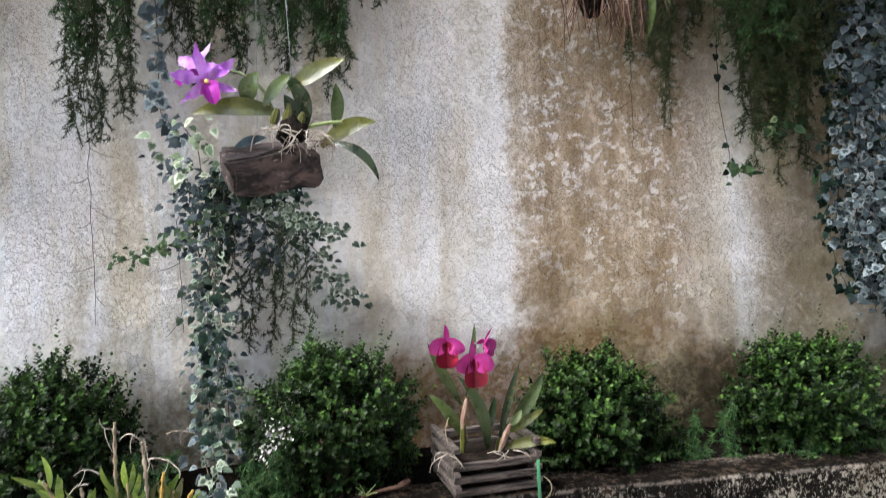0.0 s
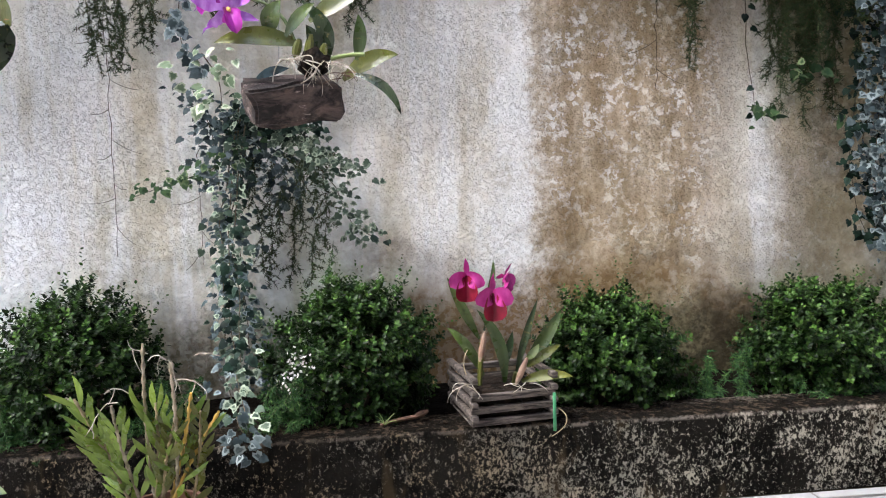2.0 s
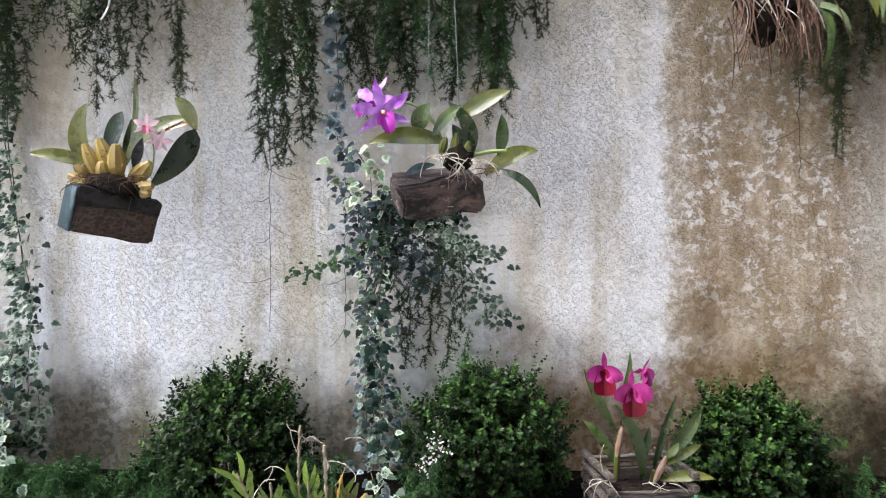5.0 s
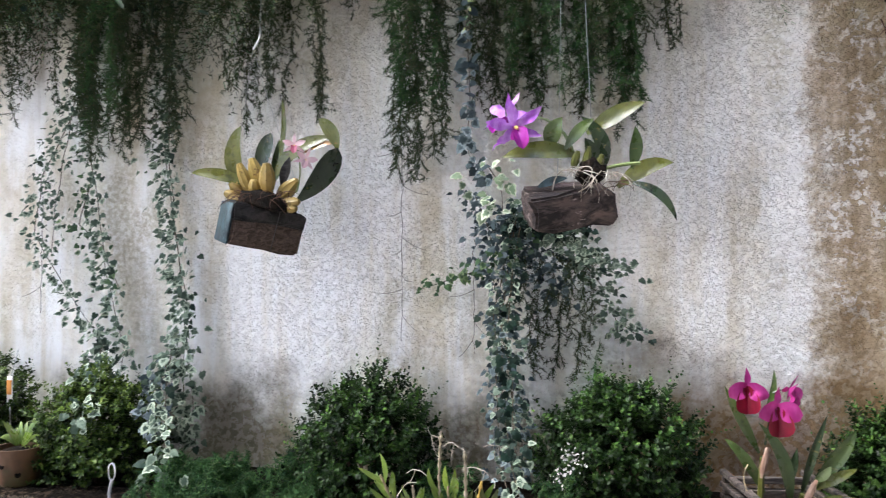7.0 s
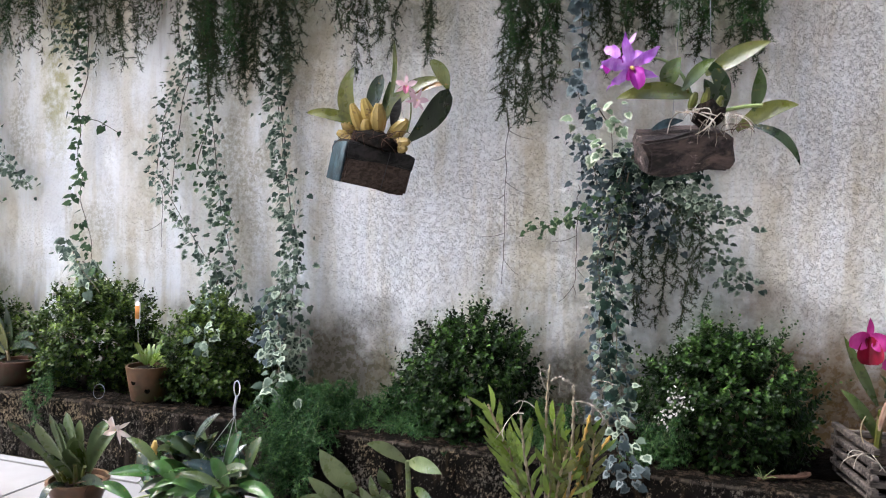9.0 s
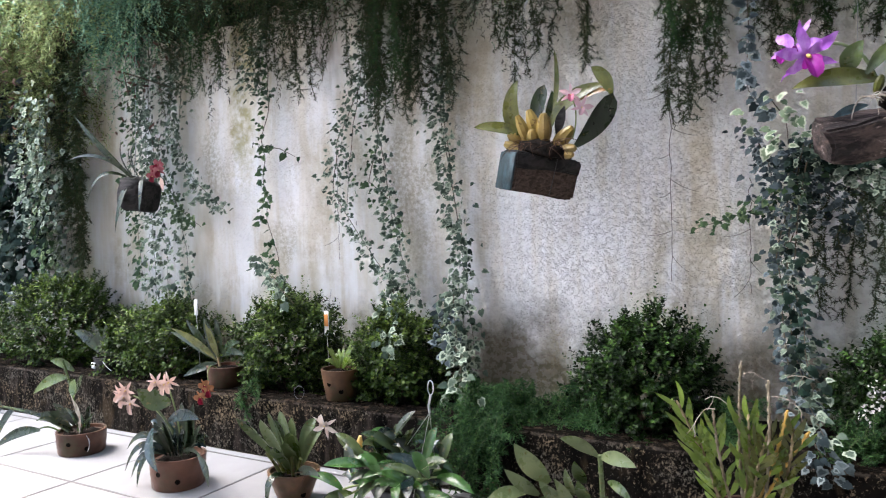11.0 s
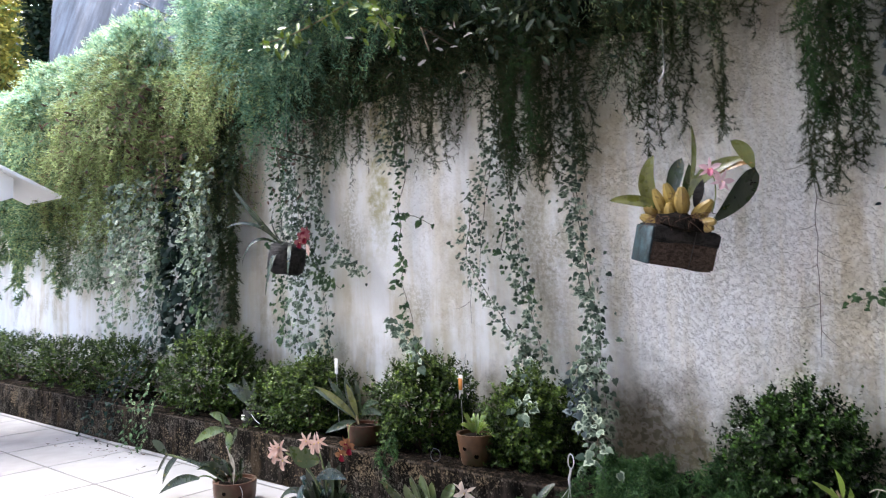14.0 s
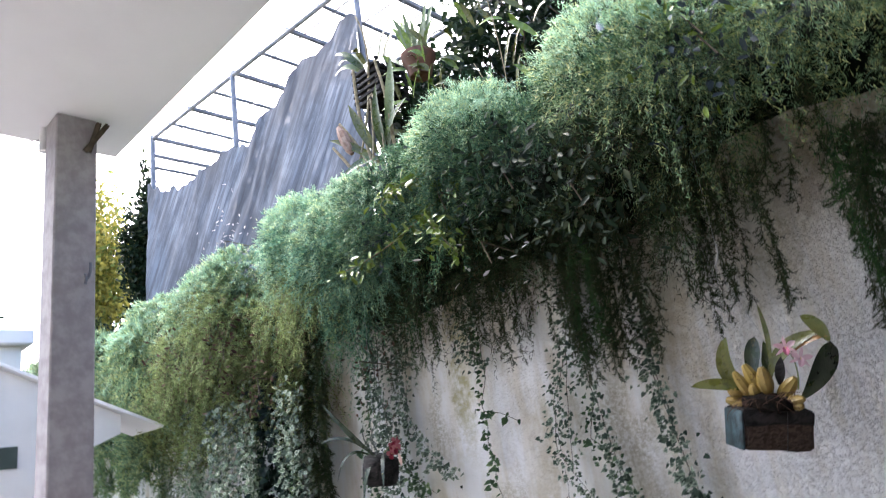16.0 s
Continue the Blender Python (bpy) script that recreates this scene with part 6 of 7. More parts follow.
part("flower_stalk", join(tube(bend(p(0.075, -0.35, 0.38), p(0.10, -0.36, 0.49), (0, 0, 0.02)), 0.0025, 5), tube(bend(p(0.09, -0.36, 0.49), p(0.13, -0.37, 0.495), (0, 0, 0.012)), 0.002, 5)), "leaf_dark", o)
flower(o, p(0.032, -0.395, 0.508), (-0.1, -1, -0.25), 0.078, "magenta", "crimson", eye="crimson", broad=0.6, hood=True, label="magenta orchid bloom with crimson lip", lip_size=0.70, wave=0.004)
flower(o, p(0.083, -0.42, 0.472), (0.05, -1, -0.2), 0.082, "magenta", "crimson", eye="crimson", broad=0.62, hood=True, label="magenta orchid bloom with crimson lip", lip_size=0.70, wave=0.004)
flower(o, p(0.114, -0.39, 0.504), (0.8, -0.6, -0.3), 0.062, "magenta", "magenta", broad=0.62, hood=True, label="half-turned magenta orchid bloom", spin=30)
part("label_strip", moved(slab(-0.0035, 0.0035, -0.001, 0.001, 0, 0.082, 0.001), Matrix.Translation(p(0.205, -0.445, 0.178))), "mint", o, "mint green plastic strip")
root_mat(o, p(0.03, -0.44, 0.285), (0.008, 0.004, 0.01), 0.04, 5, "roots", 12, 0.0013)
root_mat(o, p(0.13, -0.43, 0.28), (0.03, 0.004, 0.01), 0.02, 4, "roots", 13, 0.001)
part("tendril", tube(bend(p(0.03, -0.42, 0.29), p(0.03, -0.40, 0.35), (-0.02, 0, 0)), 0.001, 4), "cane", o)
part("tendril", tube(bend(p(0.215, -0.44, 0.225), p(0.195, -0.455, 0.17), (0.05, 0, 0)), 0.0012, 4), "cane", o)


def pot(name, at, top, foot, high, material, label, holes=2, seed=0, fill="bark_chips", category="potted orchid", turn=0.0):
    o = thing(name, at, label, category, "potted plants")
    body = part("pot", spun([(foot * 0.96, 0), (foot, 0.004), ((foot + top) / 2 * 1.01, high * 0.5), (top * 0.99, high * 0.9), (top, high * 0.94), (top, high), (top * 0.9, high), (top * 0.88, high * 0.86)], 28), material, o)
    part("soil", lump(spun([(top * 0.5, high * 0.5), (top * 0.89, high * 0.82), (top * 0.6, high * 0.92), (0.01, high * 0.95)], 18), 0.006, 40, seed), fill, o, "dark bark potting mix")
    for k in range(holes):
        a = radians(turn - 22 - 42 * k)
        h = high * (0.58 if k % 2 else 0.34)
        r = foot + (top - foot) * h / high
        c = Vector((r * math.cos(a), r * math.sin(a), h))
        n = Vector((math.cos(a), math.sin(a), 0))
        part("drain_hole", tube([c - 0.006 * n, c + 0.0008 * n], 0.0075, 10), "soil", body, "dark round drain hole")
    return o


def strap(o, rows, material, **more):
    for a, b, bow, w in rows:
        part("leaf", blade(a, b, bow, w, **more), material, o)


# terracotta pots on the floor
o = pot("potted_orchid", (-2.62, -0.66, 0), 0.078, 0.072, 0.075, "terracotta", "shallow terracotta pot with a sprawling dark-leaved orchid", 2, 1)
strap(o, [((-0.01, 0, 0.07), (-0.05, -0.03, 0.30), (0.03, 0, 0), 0.014)], "leaf")
strap(o, [((-0.04, -0.02, 0.25), (-0.17, -0.06, 0.19), (0, 0, 0.03), 0.04), ((-0.03, 0, 0.27), (-0.13, -0.02, 0.30), (0, 0, 0.02), 0.03), ((-0.02, -0.02, 0.24), (0.04, -0.05, 0.19), (0.02, 0, 0.02), 0.04), ((-0.01, -0.01, 0.2), (0.06, -0.03, 0.27), (0.01, 0, 0), 0.03)], "leaf")
strap(o, [((-0.03, -0.04, 0.09), (-0.30, -0.10, 0.14), (0, 0, 0.03), 0.014), ((-0.24, -0.08, 0.14), (-0.28, -0.12, 0.04), (-0.02, 0, 0.02), 0.035), ((-0.28, -0.1, 0.14), (-0.36, -0.12, 0.19), (0, 0, 0.02), 0.035), ((-0.1, -0.08, 0.08), (-0.27, -0.14, 0.01), (0, 0, 0.04), 0.035),
          ((-0.28, -0.1, 0.15), (-0.36, -0.1, 0.06), (0, 0, 0), 0.02), ((-0.02, -0.03, 0.1), (-0.12, -0.08, 0.13), (0, 0, 0.02), 0.03), ((0.0, -0.02, 0.09), (-0.06, -0.06, 0.17), (0, 0, 0.02), 0.03)], "leaf_dark")
strap(o, [((0.02, -0.02, 0.07), (-0.01, -0.03, 0.2), (0.03, 0, 0), 0.012), ((0.035, -0.03, 0.07), (0.03, -0.04, 0.18), (0.03, 0, 0.02), 0.011)], "roots")
strap(o, [((0.03, -0.02, 0.07), (0.07 + 0.012 * k, -0.03, 0.12 + 0.008 * k), (0, 0, 0.01), 0.006) for k in range(5)], "leaf")
for k in range(9):
    a = 2.4 * k + 0.2
    part("leaf", blade((0.03 * math.cos(a) - 0.01, 0.03 * math.sin(a), 0.075), (0.10 * math.cos(a) - 0.05, 0.08 * math.sin(a) - 0.03, 0.09 + 0.03 * (k % 3)), (0, 0, 0.04), 0.018 + 0.004 * (k % 3), (0.2, -1, 0.6), fold=0.35), "leaf_dark", o)
part("stem", join(tube(bend((-0.02, -0.03, 0.07), (-0.29, -0.1, 0.145), (0, 0, 0.03)), 0.0035, 6), tube(bend((0, -0.01, 0.07), (-0.045, -0.03, 0.31), (0.03, 0, 0)), 0.0035, 6), tube(bend((-0.04, -0.05, 0.075), (-0.12, -0.085, 0.075), (0, 0, 0.03)), 0.003, 6)), "leaf", o, "green bent orchid stem")
part("wire", tube(bend((0.07, -0.03, 0.07), (0.09, -0.04, 0.02), (0.03, 0, 0.01)), 0.001, 4), "wire", o)

o = pot("potted_orchid", (-2.055, -0.735, 0), 0.078, 0.072, 0.088, "clay_dry", "terracotta pot with a glossy dark orchid and peach flowers", 2, 2, turn=-20)
strap(o, [((0.02, 0, 0.08), (-0.12, -0.05, 0.275), (0.06, 0, 0.03), 0.008), ((-0.0, -0.02, 0.24), (-0.09, -0.06, 0.28), (-0.01, 0, -0.02), 0.06)], "leaf")
strap(o, [((0.0, -0.03, 0.19), (0.15, -0.05, 0.215), (0, 0, 0.03), 0.034), ((-0.04, -0.05, 0.17), (0.04, -0.10, 0.07), (-0.02, -0.02, 0.0), 0.036)], "leaf_blue")
strap(o, [((0.01, 0, 0.09), (0.02, 0.0, 0.24), (0.02, 0, 0), 0.05), ((0.03, 0.01, 0.09), (0.07, 0.0, 0.24), (0, 0, 0), 0.045), ((-0.02, 0, 0.09), (-0.06, -0.02, 0.22), (0, 0, 0), 0.04), ((-0.03, -0.02, 0.09), (-0.10, -0.08, 0.03), (-0.03, 0, 0.06), 0.02)], "leaf_dark")
strap(o, [((-0.04, -0.02, 0.1), (-0.14, -0.07, 0.04), (-0.03, 0, 0.08), 0.018), ((-0.03, 0, 0.1), (-0.17, -0.04, 0.09), (-0.03, 0, 0.08), 0.02), ((0.03, -0.02, 0.09), (0.17, -0.06, 0.11), (0, 0, 0.05), 0.012), ((0.15, -0.06, 0.12), (0.21, -0.08, 0.05), (0.02, 0, 0.02), 0.022),
          ((0.04, 0, 0.09), (0.15, -0.02, 0.16), (0, 0, 0.04), 0.018), ((0.05, 0, 0.09), (0.12, -0.02, 0.19), (0, 0, 0.02), 0.02), ((-0.06, -0.03, 0.1), (-0.09, -0.07, 0.0), (-0.03, 0, 0.03), 0.02)], "leaf_dark")
for k in range(16):
    a = 2.4 * k + 0.7
    part("leaf", blade((0.03 * math.cos(a), 0.03 * math.sin(a), 0.09), ((0.08 + 0.02 * (k % 3)) * math.cos(a), 0.08 * math.sin(a) - 0.02, 0.10 + 0.035 * (k % 4)), (0, 0, 0.045), 0.02 + 0.005 * (k % 3), (0.2, -1, 0.6), fold=0.35), "leaf_dark" if k % 2 else "leaf_blue", o)
part("flower_stalk", join(tube(bend((0, 0, 0.1), (-0.12, -0.05, 0.255), (0.06, 0, 0.04)), 0.0025, 5), tube(bend((0.01, 0, 0.1), (0.01, -0.04, 0.30), (0.03, 0, 0)), 0.0025, 5)), "green_stem", o)
for k, (x, y, z) in enumerate(((-0.150, -0.06, 0.25), (-0.125, -0.07, 0.275), (-0.12, -0.06, 0.235), (-0.145, -0.07, 0.265), (-0.02, -0.05, 0.305), (0.015, -0.05, 0.30), (0.045, -0.06, 0.31))):
    flower(o, (x, y, z), (0.3, -1, S(-0.3, 0.2)), 0.062, "peach", "peach", broad=0.2, slim=0.8, spin=S(-40, 40), label="peach-pink star-shaped bloom")

o = pot("potted_orchid", (-1.67, -0.68, 0), 0.07, 0.042, 0.082, "clay_moss", "round mossy clay bowl with broad upright orchid leaves", 1, 3)
for k in range(15):
    a, lean = 2.4 * k, 0.04 + 0.045 * (k % 4)
    part("leaf", blade((0.025 * math.cos(a), 0.02 * math.sin(a), 0.08), (0.75 * lean * math.cos(a) - 0.02, 0.6 * lean * math.sin(a) - 0.03, 0.17 + 0.07 * ((k * 7) % 5) / 4), (-0.02 * math.cos(a), 0, 0.03), 0.030 + 0.004 * (k % 3), (0.5 * math.cos(a), -1, 0.4), fold=0.5, widest=0.62, base=0.16, blunt=0.6), ("leaf_pale", "leaf", "leaf_pale")[k % 3], o)
strap(o, [((0.0, -0.04, 0.08), (0.0, -0.10, 0.01), (-0.01, -0.03, 0.06), 0.022), ((0.03, -0.03, 0.08), (0.14, -0.06, 0.10), (0, 0, 0.03), 0.024)], "leaf_dark")
for k in range(5):
    part("cane", tube(bend((-0.02 + 0.012 * k, -0.02, 0.06), (-0.06 + 0.03 * k, -0.04, 0.13), (0, 0, 0.01)), 0.0055, 6, 0.004), "leaf_olive", o)
root_mat(o, (0.05, -0.02, 0.1), (0.03, 0.03, 0.01), 0.04, 8, "roots_brown", 14)

o = pot("potted_orchid", (-1.37, -0.61, 0), 0.085, 0.06, 0.07, "dark_plastic", "dark hanging pot crowded with glossy lance-shaped orchid leaves", 0, 4)
r = random.Random(77)
for k in range(64):
    b = Vector((r.uniform(-0.13, 0.13), r.uniform(-0.10, 0.06), r.uniform(0.09, 0.19)))
    b.z -= 0.5 * abs(b.x)
    a = r.uniform(-math.pi, math.pi)
    way = Vector((math.cos(a) + 4 * b.x, 0.5 * math.sin(a) - 0.35, r.uniform(-0.25, 0.75))).normalized()
    if k % 2 == 0:
        part("cane", tube(bend((0.3 * b.x, 0.3 * b.y, 0.06), b, (0, 0, 0.02), 4), 0.003, 5), "green_stem", o)
    part("leaf", blade(b, b + way * r.uniform(0.07, 0.115), (0, 0, r.uniform(0.008, 0.03)), r.uniform(0.022, 0.034), (r.uniform(-0.4, 0.4), -0.8, 1.0), fold=0.3, blunt=0.7), ("leaf_shiny", "leaf_dark", "leaf_shiny", "leaf", "leaf_blue")[k % 5], o)
for k in range(22):
    a = 2.4 * k - 0.4
    part("leaf", blade((0.06 * math.cos(a), 0.06 * math.sin(a), 0.08), ((0.11 + 0.012 * (k % 5)) * math.cos(a), 0.11 * math.sin(a) - 0.02, 0.015 + 0.022 * (k % 4)), (0, 0, 0.035), 0.028, (0, -1, 0.9), fold=0.35), ("leaf_shiny", "leaf_dark", "leaf")[k % 3], o)
part("bud", bulb((-0.085, -0.07, 0.155), (-0.075, -0.075, 0.20), 0.016), "yellow_eye", o, "pale yellow bud")
strap(o, [((-0.16, -0.02, 0.14), (-0.19, -0.03, 0.19), (0, 0, 0), 0.014), ((-0.1, -0.02, 0.12), (-0.16, -0.04, 0.15), (0, 0, 0.02), 0.02)], "leaf_pale")
flower(o, (-0.205, -0.05, 0.205), (0.2, -1, -0.2), 0.08, "cream", "cream", broad=0.22, slim=0.7, spin=180, label="drooping cream orchid bloom")
part("flower_stalk", tube(bend((-0.12, -0.02, 0.1), (-0.195, -0.04, 0.2), (-0.02, 0, 0.02)), 0.002, 5), "green_stem", o)
loop = [(0.1 + 0.008 * math.cos(a), -0.02, 0.325 + 0.018 * math.sin(a)) for a in (math.pi * 2 * k / 12 - 1.5 for k in range(13))]
part("wire_hanger", join(tube(loop, 0.0016, 5), tube([(0.1, -0.02, 0.307), (0.094, -0.02, 0.28), (0.096, -0.02, 0.262)], 0.0032, 6), tube([(0.096, -0.02, 0.262), (0.08, -0.08, 0.07)], 0.0009, 4), tube([(0.096, -0.02, 0.262), (-0.03, -0.02, 0.1)], 0.0009, 4), tube([(0.096, -0.02, 0.262), (0.06, 0.07, 0.07)], 0.0009, 4)), "wire", o, "twisted wire hanger loop")

o = pot("potted_orchid", (-0.88, -0.61, 0), 0.085, 0.065, 0.06, "clay_moss", "clay pot with pale thick-leaved orchid and matted roots", 0, 5)
p = rel((-0.88, -0.61, 0))
for m, x0, z0, x1, z1, bx, bz, w in (("leaf_pale", -0.955, 0.150, -1.020, 0.238, -0.005, 0.0, 0.046), ("leaf_pale", -0.845, 0.222, -0.915, 0.262, 0, 0.02, 0.026), ("leaf_pale", -0.84, 0.220, -0.755, 0.222, 0, 0.018, 0.030), ("leaf_pale", -0.98, 0.118, -1.045, 0.178, 0, 0.0, 0.030),
                                     ("leaf_pale", -1.01, 0.118, -1.09, 0.10, 0, 0.02, 0.03), ("leaf", -0.875, 0.16, -0.885, 0.218, 0, 0, 0.028), ("leaf", -0.868, 0.12, -0.878, 0.178, 0, 0, 0.03), ("leaf", -0.825, 0.17, -0.765, 0.15, 0, 0.02, 0.02), ("leaf_pale", -0.90, 0.13, -0.905, 0.2, 0, 0, 0.02), ("leaf", -0.93, 0.1, -0.99, 0.09, 0, 0.02, 0.04), ("leaf_pale", -0.915, 0.10, -0.965, 0.165, 0, 0, 0.030), ("leaf_pale", -0.90, 0.10, -0.93, 0.175, 0.01, 0, 0.026), ("leaf_pale", -0.80, 0.10, -0.735, 0.145, 0, 0.01, 0.028), ("leaf_pale", -1.0, 0.07, -1.07, 0.055, 0, 0.02, 0.034), ("leaf", -0.86, 0.09, -0.815, 0.155, 0, 0, 0.022)):
    part("leaf", blade(p(x0, -0.66, z0), p(x1, -0.70, z1), (bx, -0.01, bz), w), m, o)
part("cane", tube(bend(p(-0.845, -0.64, 0.055), p(-0.842, -0.66, 0.225), (0.006, 0, 0)), 0.0065, 7, 0.005), "leaf_pale", o)
for k in range(5):
    part("cane", tube(bend(p(-0.87 - 0.01 * k, -0.65, 0.055), p(-0.93 - 0.018 * k, -0.69, 0.125 - 0.012 * k), (0, 0, 0.025)), 0.0050, 6, 0.004), "roots", o, "thick pale root")
root_mat(o, (0.05, -0.05, 0.085), (0.06, 0.04, 0.02), 0.06, 26, "roots_brown", 16, 0.0022)

o = pot("potted_cane_orchid", (-0.565, -0.55, 0), 0.08, 0.06, 0.118, "terracotta", "terracotta pot with a tall yellow-green cane orchid", 0, 6)
p = rel((-0.565, -0.55, 0))
canes = [("leaf_grass", -0.615, 0.13, -0.700, 0.335, 18, 0.0, 1.0), ("cane", -0.572, 0.14, -0.570, 0.432, 3, 0.2, 0.7), ("cane", -0.535, 0.14, -0.520, 0.400, 3, 0.1, 0.6), ("cane_gold", -0.55, 0.13, -0.450, 0.298, 2, 0.3, 0.9), ("leaf_olive", -0.515, 0.13, -0.478, 0.306, 14, 0.1, 1.0),
         ("cane", -0.59, 0.13, -0.622, 0.33, 10, 0.2, 0.9), ("leaf_grass", -0.575, 0.13, -0.560, 0.32, 16, 0.2, 1.0), ("leaf_olive", -0.555, 0.13, -0.525, 0.285, 14, 0.3, 1.0), ("cane_gold", -0.56, 0.12, -0.487, 0.345, 2, 0.4, 0.9), ("leaf_grass", -0.605, 0.13, -0.655, 0.27, 14, 0.3, 1.0)]
for k, (m, x0, z0, x1, z1, count, lo, hi) in enumerate(canes):
    a, b = p(x0, -0.55 - 0.01 * (k % 4), z0 - 0.02), p(x1, -0.57 - 0.02 * (k % 3), z1)
    spine = bend(a, b, (0.012 * (-1) ** k, 0, 0), 12)
    joints = [bulb(u + (v - u) * 0.1, u + (v - u) * 0.8, 0.0082 if count < 5 else 0.0074, 6) for u, v in zip(spine[:-1], spine[1:])]
    part("cane", join(tube(spine, 0.0031, 7, 0.0024), *joints), "cane_gold" if m == "cane_gold" else "cane_bleached" if m == "cane" else "cane", o, "knobbly jointed cane")
    count = round(1.5 * count)
    for j in range(count):
        t = lo + (hi - lo) * (j + 0.5) / count
        q = spine[min(12, int(t * 12))]
        s = (-1) ** j
        part("leaf", blade(q, q + (b - a).normalized() * S(0.035, 0.07) + Vector((s * S(0.008, 0.036), S(-0.035, 0.02), S(-0.012, 0.006))), (s * S(0.0, 0.014), 0, 0.004), S(0.0085, 0.0118), (0.1 * s, -1, 0.3), 0.001), m if m.startswith("leaf") else "leaf_grass", o)
for a, b, bow in ((p(-0.57, -0.57, 0.40), p(-0.525, -0.58, 0.39), (0, 0, 0.025)), (p(-0.57, -0.57, 0.41), p(-0.598, -0.58, 0.44), (-0.01, 0, -0.01)), (p(-0.52, -0.58, 0.36), p(-0.462, -0.6, 0.33), (0.01, 0, 0.03)), (p(-0.622, -0.58, 0.33), p(-0.66, -0.6, 0.27), (-0.025, 0, 0.02)),
                  (p(-0.6, -0.58, 0.34), p(-0.64, -0.59, 0.345), (0, 0, 0.02)), (p(-0.487, -0.58, 0.40), p(-0.44, -0.58, 0.40), (0, 0, 0.018)), (p(-0.53, -0.57, 0.39), p(-0.525, -0.58, 0.34), (0.012, 0, 0))):
    wavy = [q + 0.006 * Vector((noise.noise(q * 60), 0, noise.noise(q * 60 + Vector((7, 3, 1))))) for q in bend(a, b, bow, 12)]
    part("root", tube(wavy, 0.0012, 5, 0.0008), "roots", o, "pale dry aerial root")
    fork = wavy[7]
    part("root", tube(bend(fork, fork + Vector((S(-0.02, 0.02), S(-0.01, 0.01), -S(0.02, 0.045))), (S(-0.01, 0.01), 0, 0.004), 7), 0.0009, 5, 0.0006), "roots", o, "pale dry aerial root")

# pots on the kerb
o = pot("potted_fern", (-1.765, -0.345, KERB_Z + 0.003), 0.062, 0.046, 0.098, "clay_moss", "mossy terracotta pot with round holes and a young fern", 3, 7, category="potted fern", turn=-30)
for k in range(16):
    a = 2.4 * k
    part("frond", blade((0.012 * math.cos(a), 0.012 * math.sin(a), 0.10), (0.055 * math.cos(a), 0.04 * math.sin(a), 0.12 + 0.05 * (k % 4) / 3), (0, 0, 0.02), 0.012, (0, -1, 0.5), 0.0008), "leaf_grass", o)
o = pot("potted_orchid", (-2.27, -0.345, KERB_Z + 0.003), 0.066, 0.055, 0.072, "terracotta", "terracotta pot with grey-green orchid and copper flowers", 0, 8)
p = rel((-2.27, -0.345, KERB_Z + 0.003))
strap(o, [(p(-2.30, -0.36, 0.27), p(-2.40, -0.42, 0.225), (0, 0, 0.01), 0.03), (p(-2.31, -0.35, 0.28), p(-2.52, -0.37, 0.37), (0.02, 0, 0.02), 0.034), (p(-2.31, -0.35, 0.28), p(-2.45, -0.36, 0.42), (0, 0, 0.0), 0.034), (p(-2.30, -0.35, 0.29), p(-2.37, -0.35, 0.43), (0, 0, 0), 0.04),
          (p(-2.29, -0.35, 0.29), p(-2.30, -0.36, 0.43), (0.01, 0, 0), 0.034), (p(-2.29, -0.35, 0.30), p(-2.17, -0.37, 0.35), (0, 0, 0.03), 0.026), (p(-2.28, -0.36, 0.29), p(-2.12, -0.40, 0.31), (0, 0, 0.04), 0.024)], "leaf_dark")
strap(o, [(p(-2.30, -0.36, 0.28), p(-2.48, -0.40, 0.39), (0.02, 0, 0.02), 0.026), (p(-2.29, -0.36, 0.29), p(-2.33, -0.38, 0.41), (0.01, 0, 0.0), 0.03)], "leaf_olive")
part("cane", tube([p(-2.29, -0.35, 0.24), p(-2.30, -0.36, 0.33)], 0.005, 6), "cane", o)
part("flower_stalk", tube(bend(p(-2.29, -0.36, 0.25), p(-2.255, -0.44, 0.225), (0, -0.03, 0.06)), 0.002, 5), "green_stem", o)
for x, z in ((-2.252, 0.215), (-2.275, 0.172), (-2.235, 0.20)):
    flower(o, p(x, -0.455, z), (0.4, -1, -0.2), 0.05, "copper", "crimson", broad=0.5, spin=S(-30, 30), label="copper-orange orchid bloom")
o = pot("potted_orchid", (-2.92, -0.35, KERB_Z + 0.003), 0.05, 0.045, 0.062, "dark_plastic", "small black pot with a broad dark-leaved orchid", 0, 9)
strap(o, [((0, 0, 0.06), (-0.16, -0.03, 0.16), (0, 0, 0.04), 0.05), ((0, 0, 0.06), (0.03, -0.02, 0.2), (0, 0, 0), 0.045), ((0, 0, 0.06), (0.1, -0.03, 0.14), (0, 0, 0.03), 0.04), ((0, 0, 0.06), (-0.06, -0.02, 0.2), (0, 0, 0), 0.04)], "leaf_dark")
part("label", slab(-0.022, 0.0, -0.053, -0.05, 0.022, 0.045, 0.001), "tag", o, "small white label")
part("wire", tube(bend((0.03, -0.04, 0.05), (0.10, -0.05, 0.02), (0, 0, -0.01)), 0.0015, 5), "wire", o)

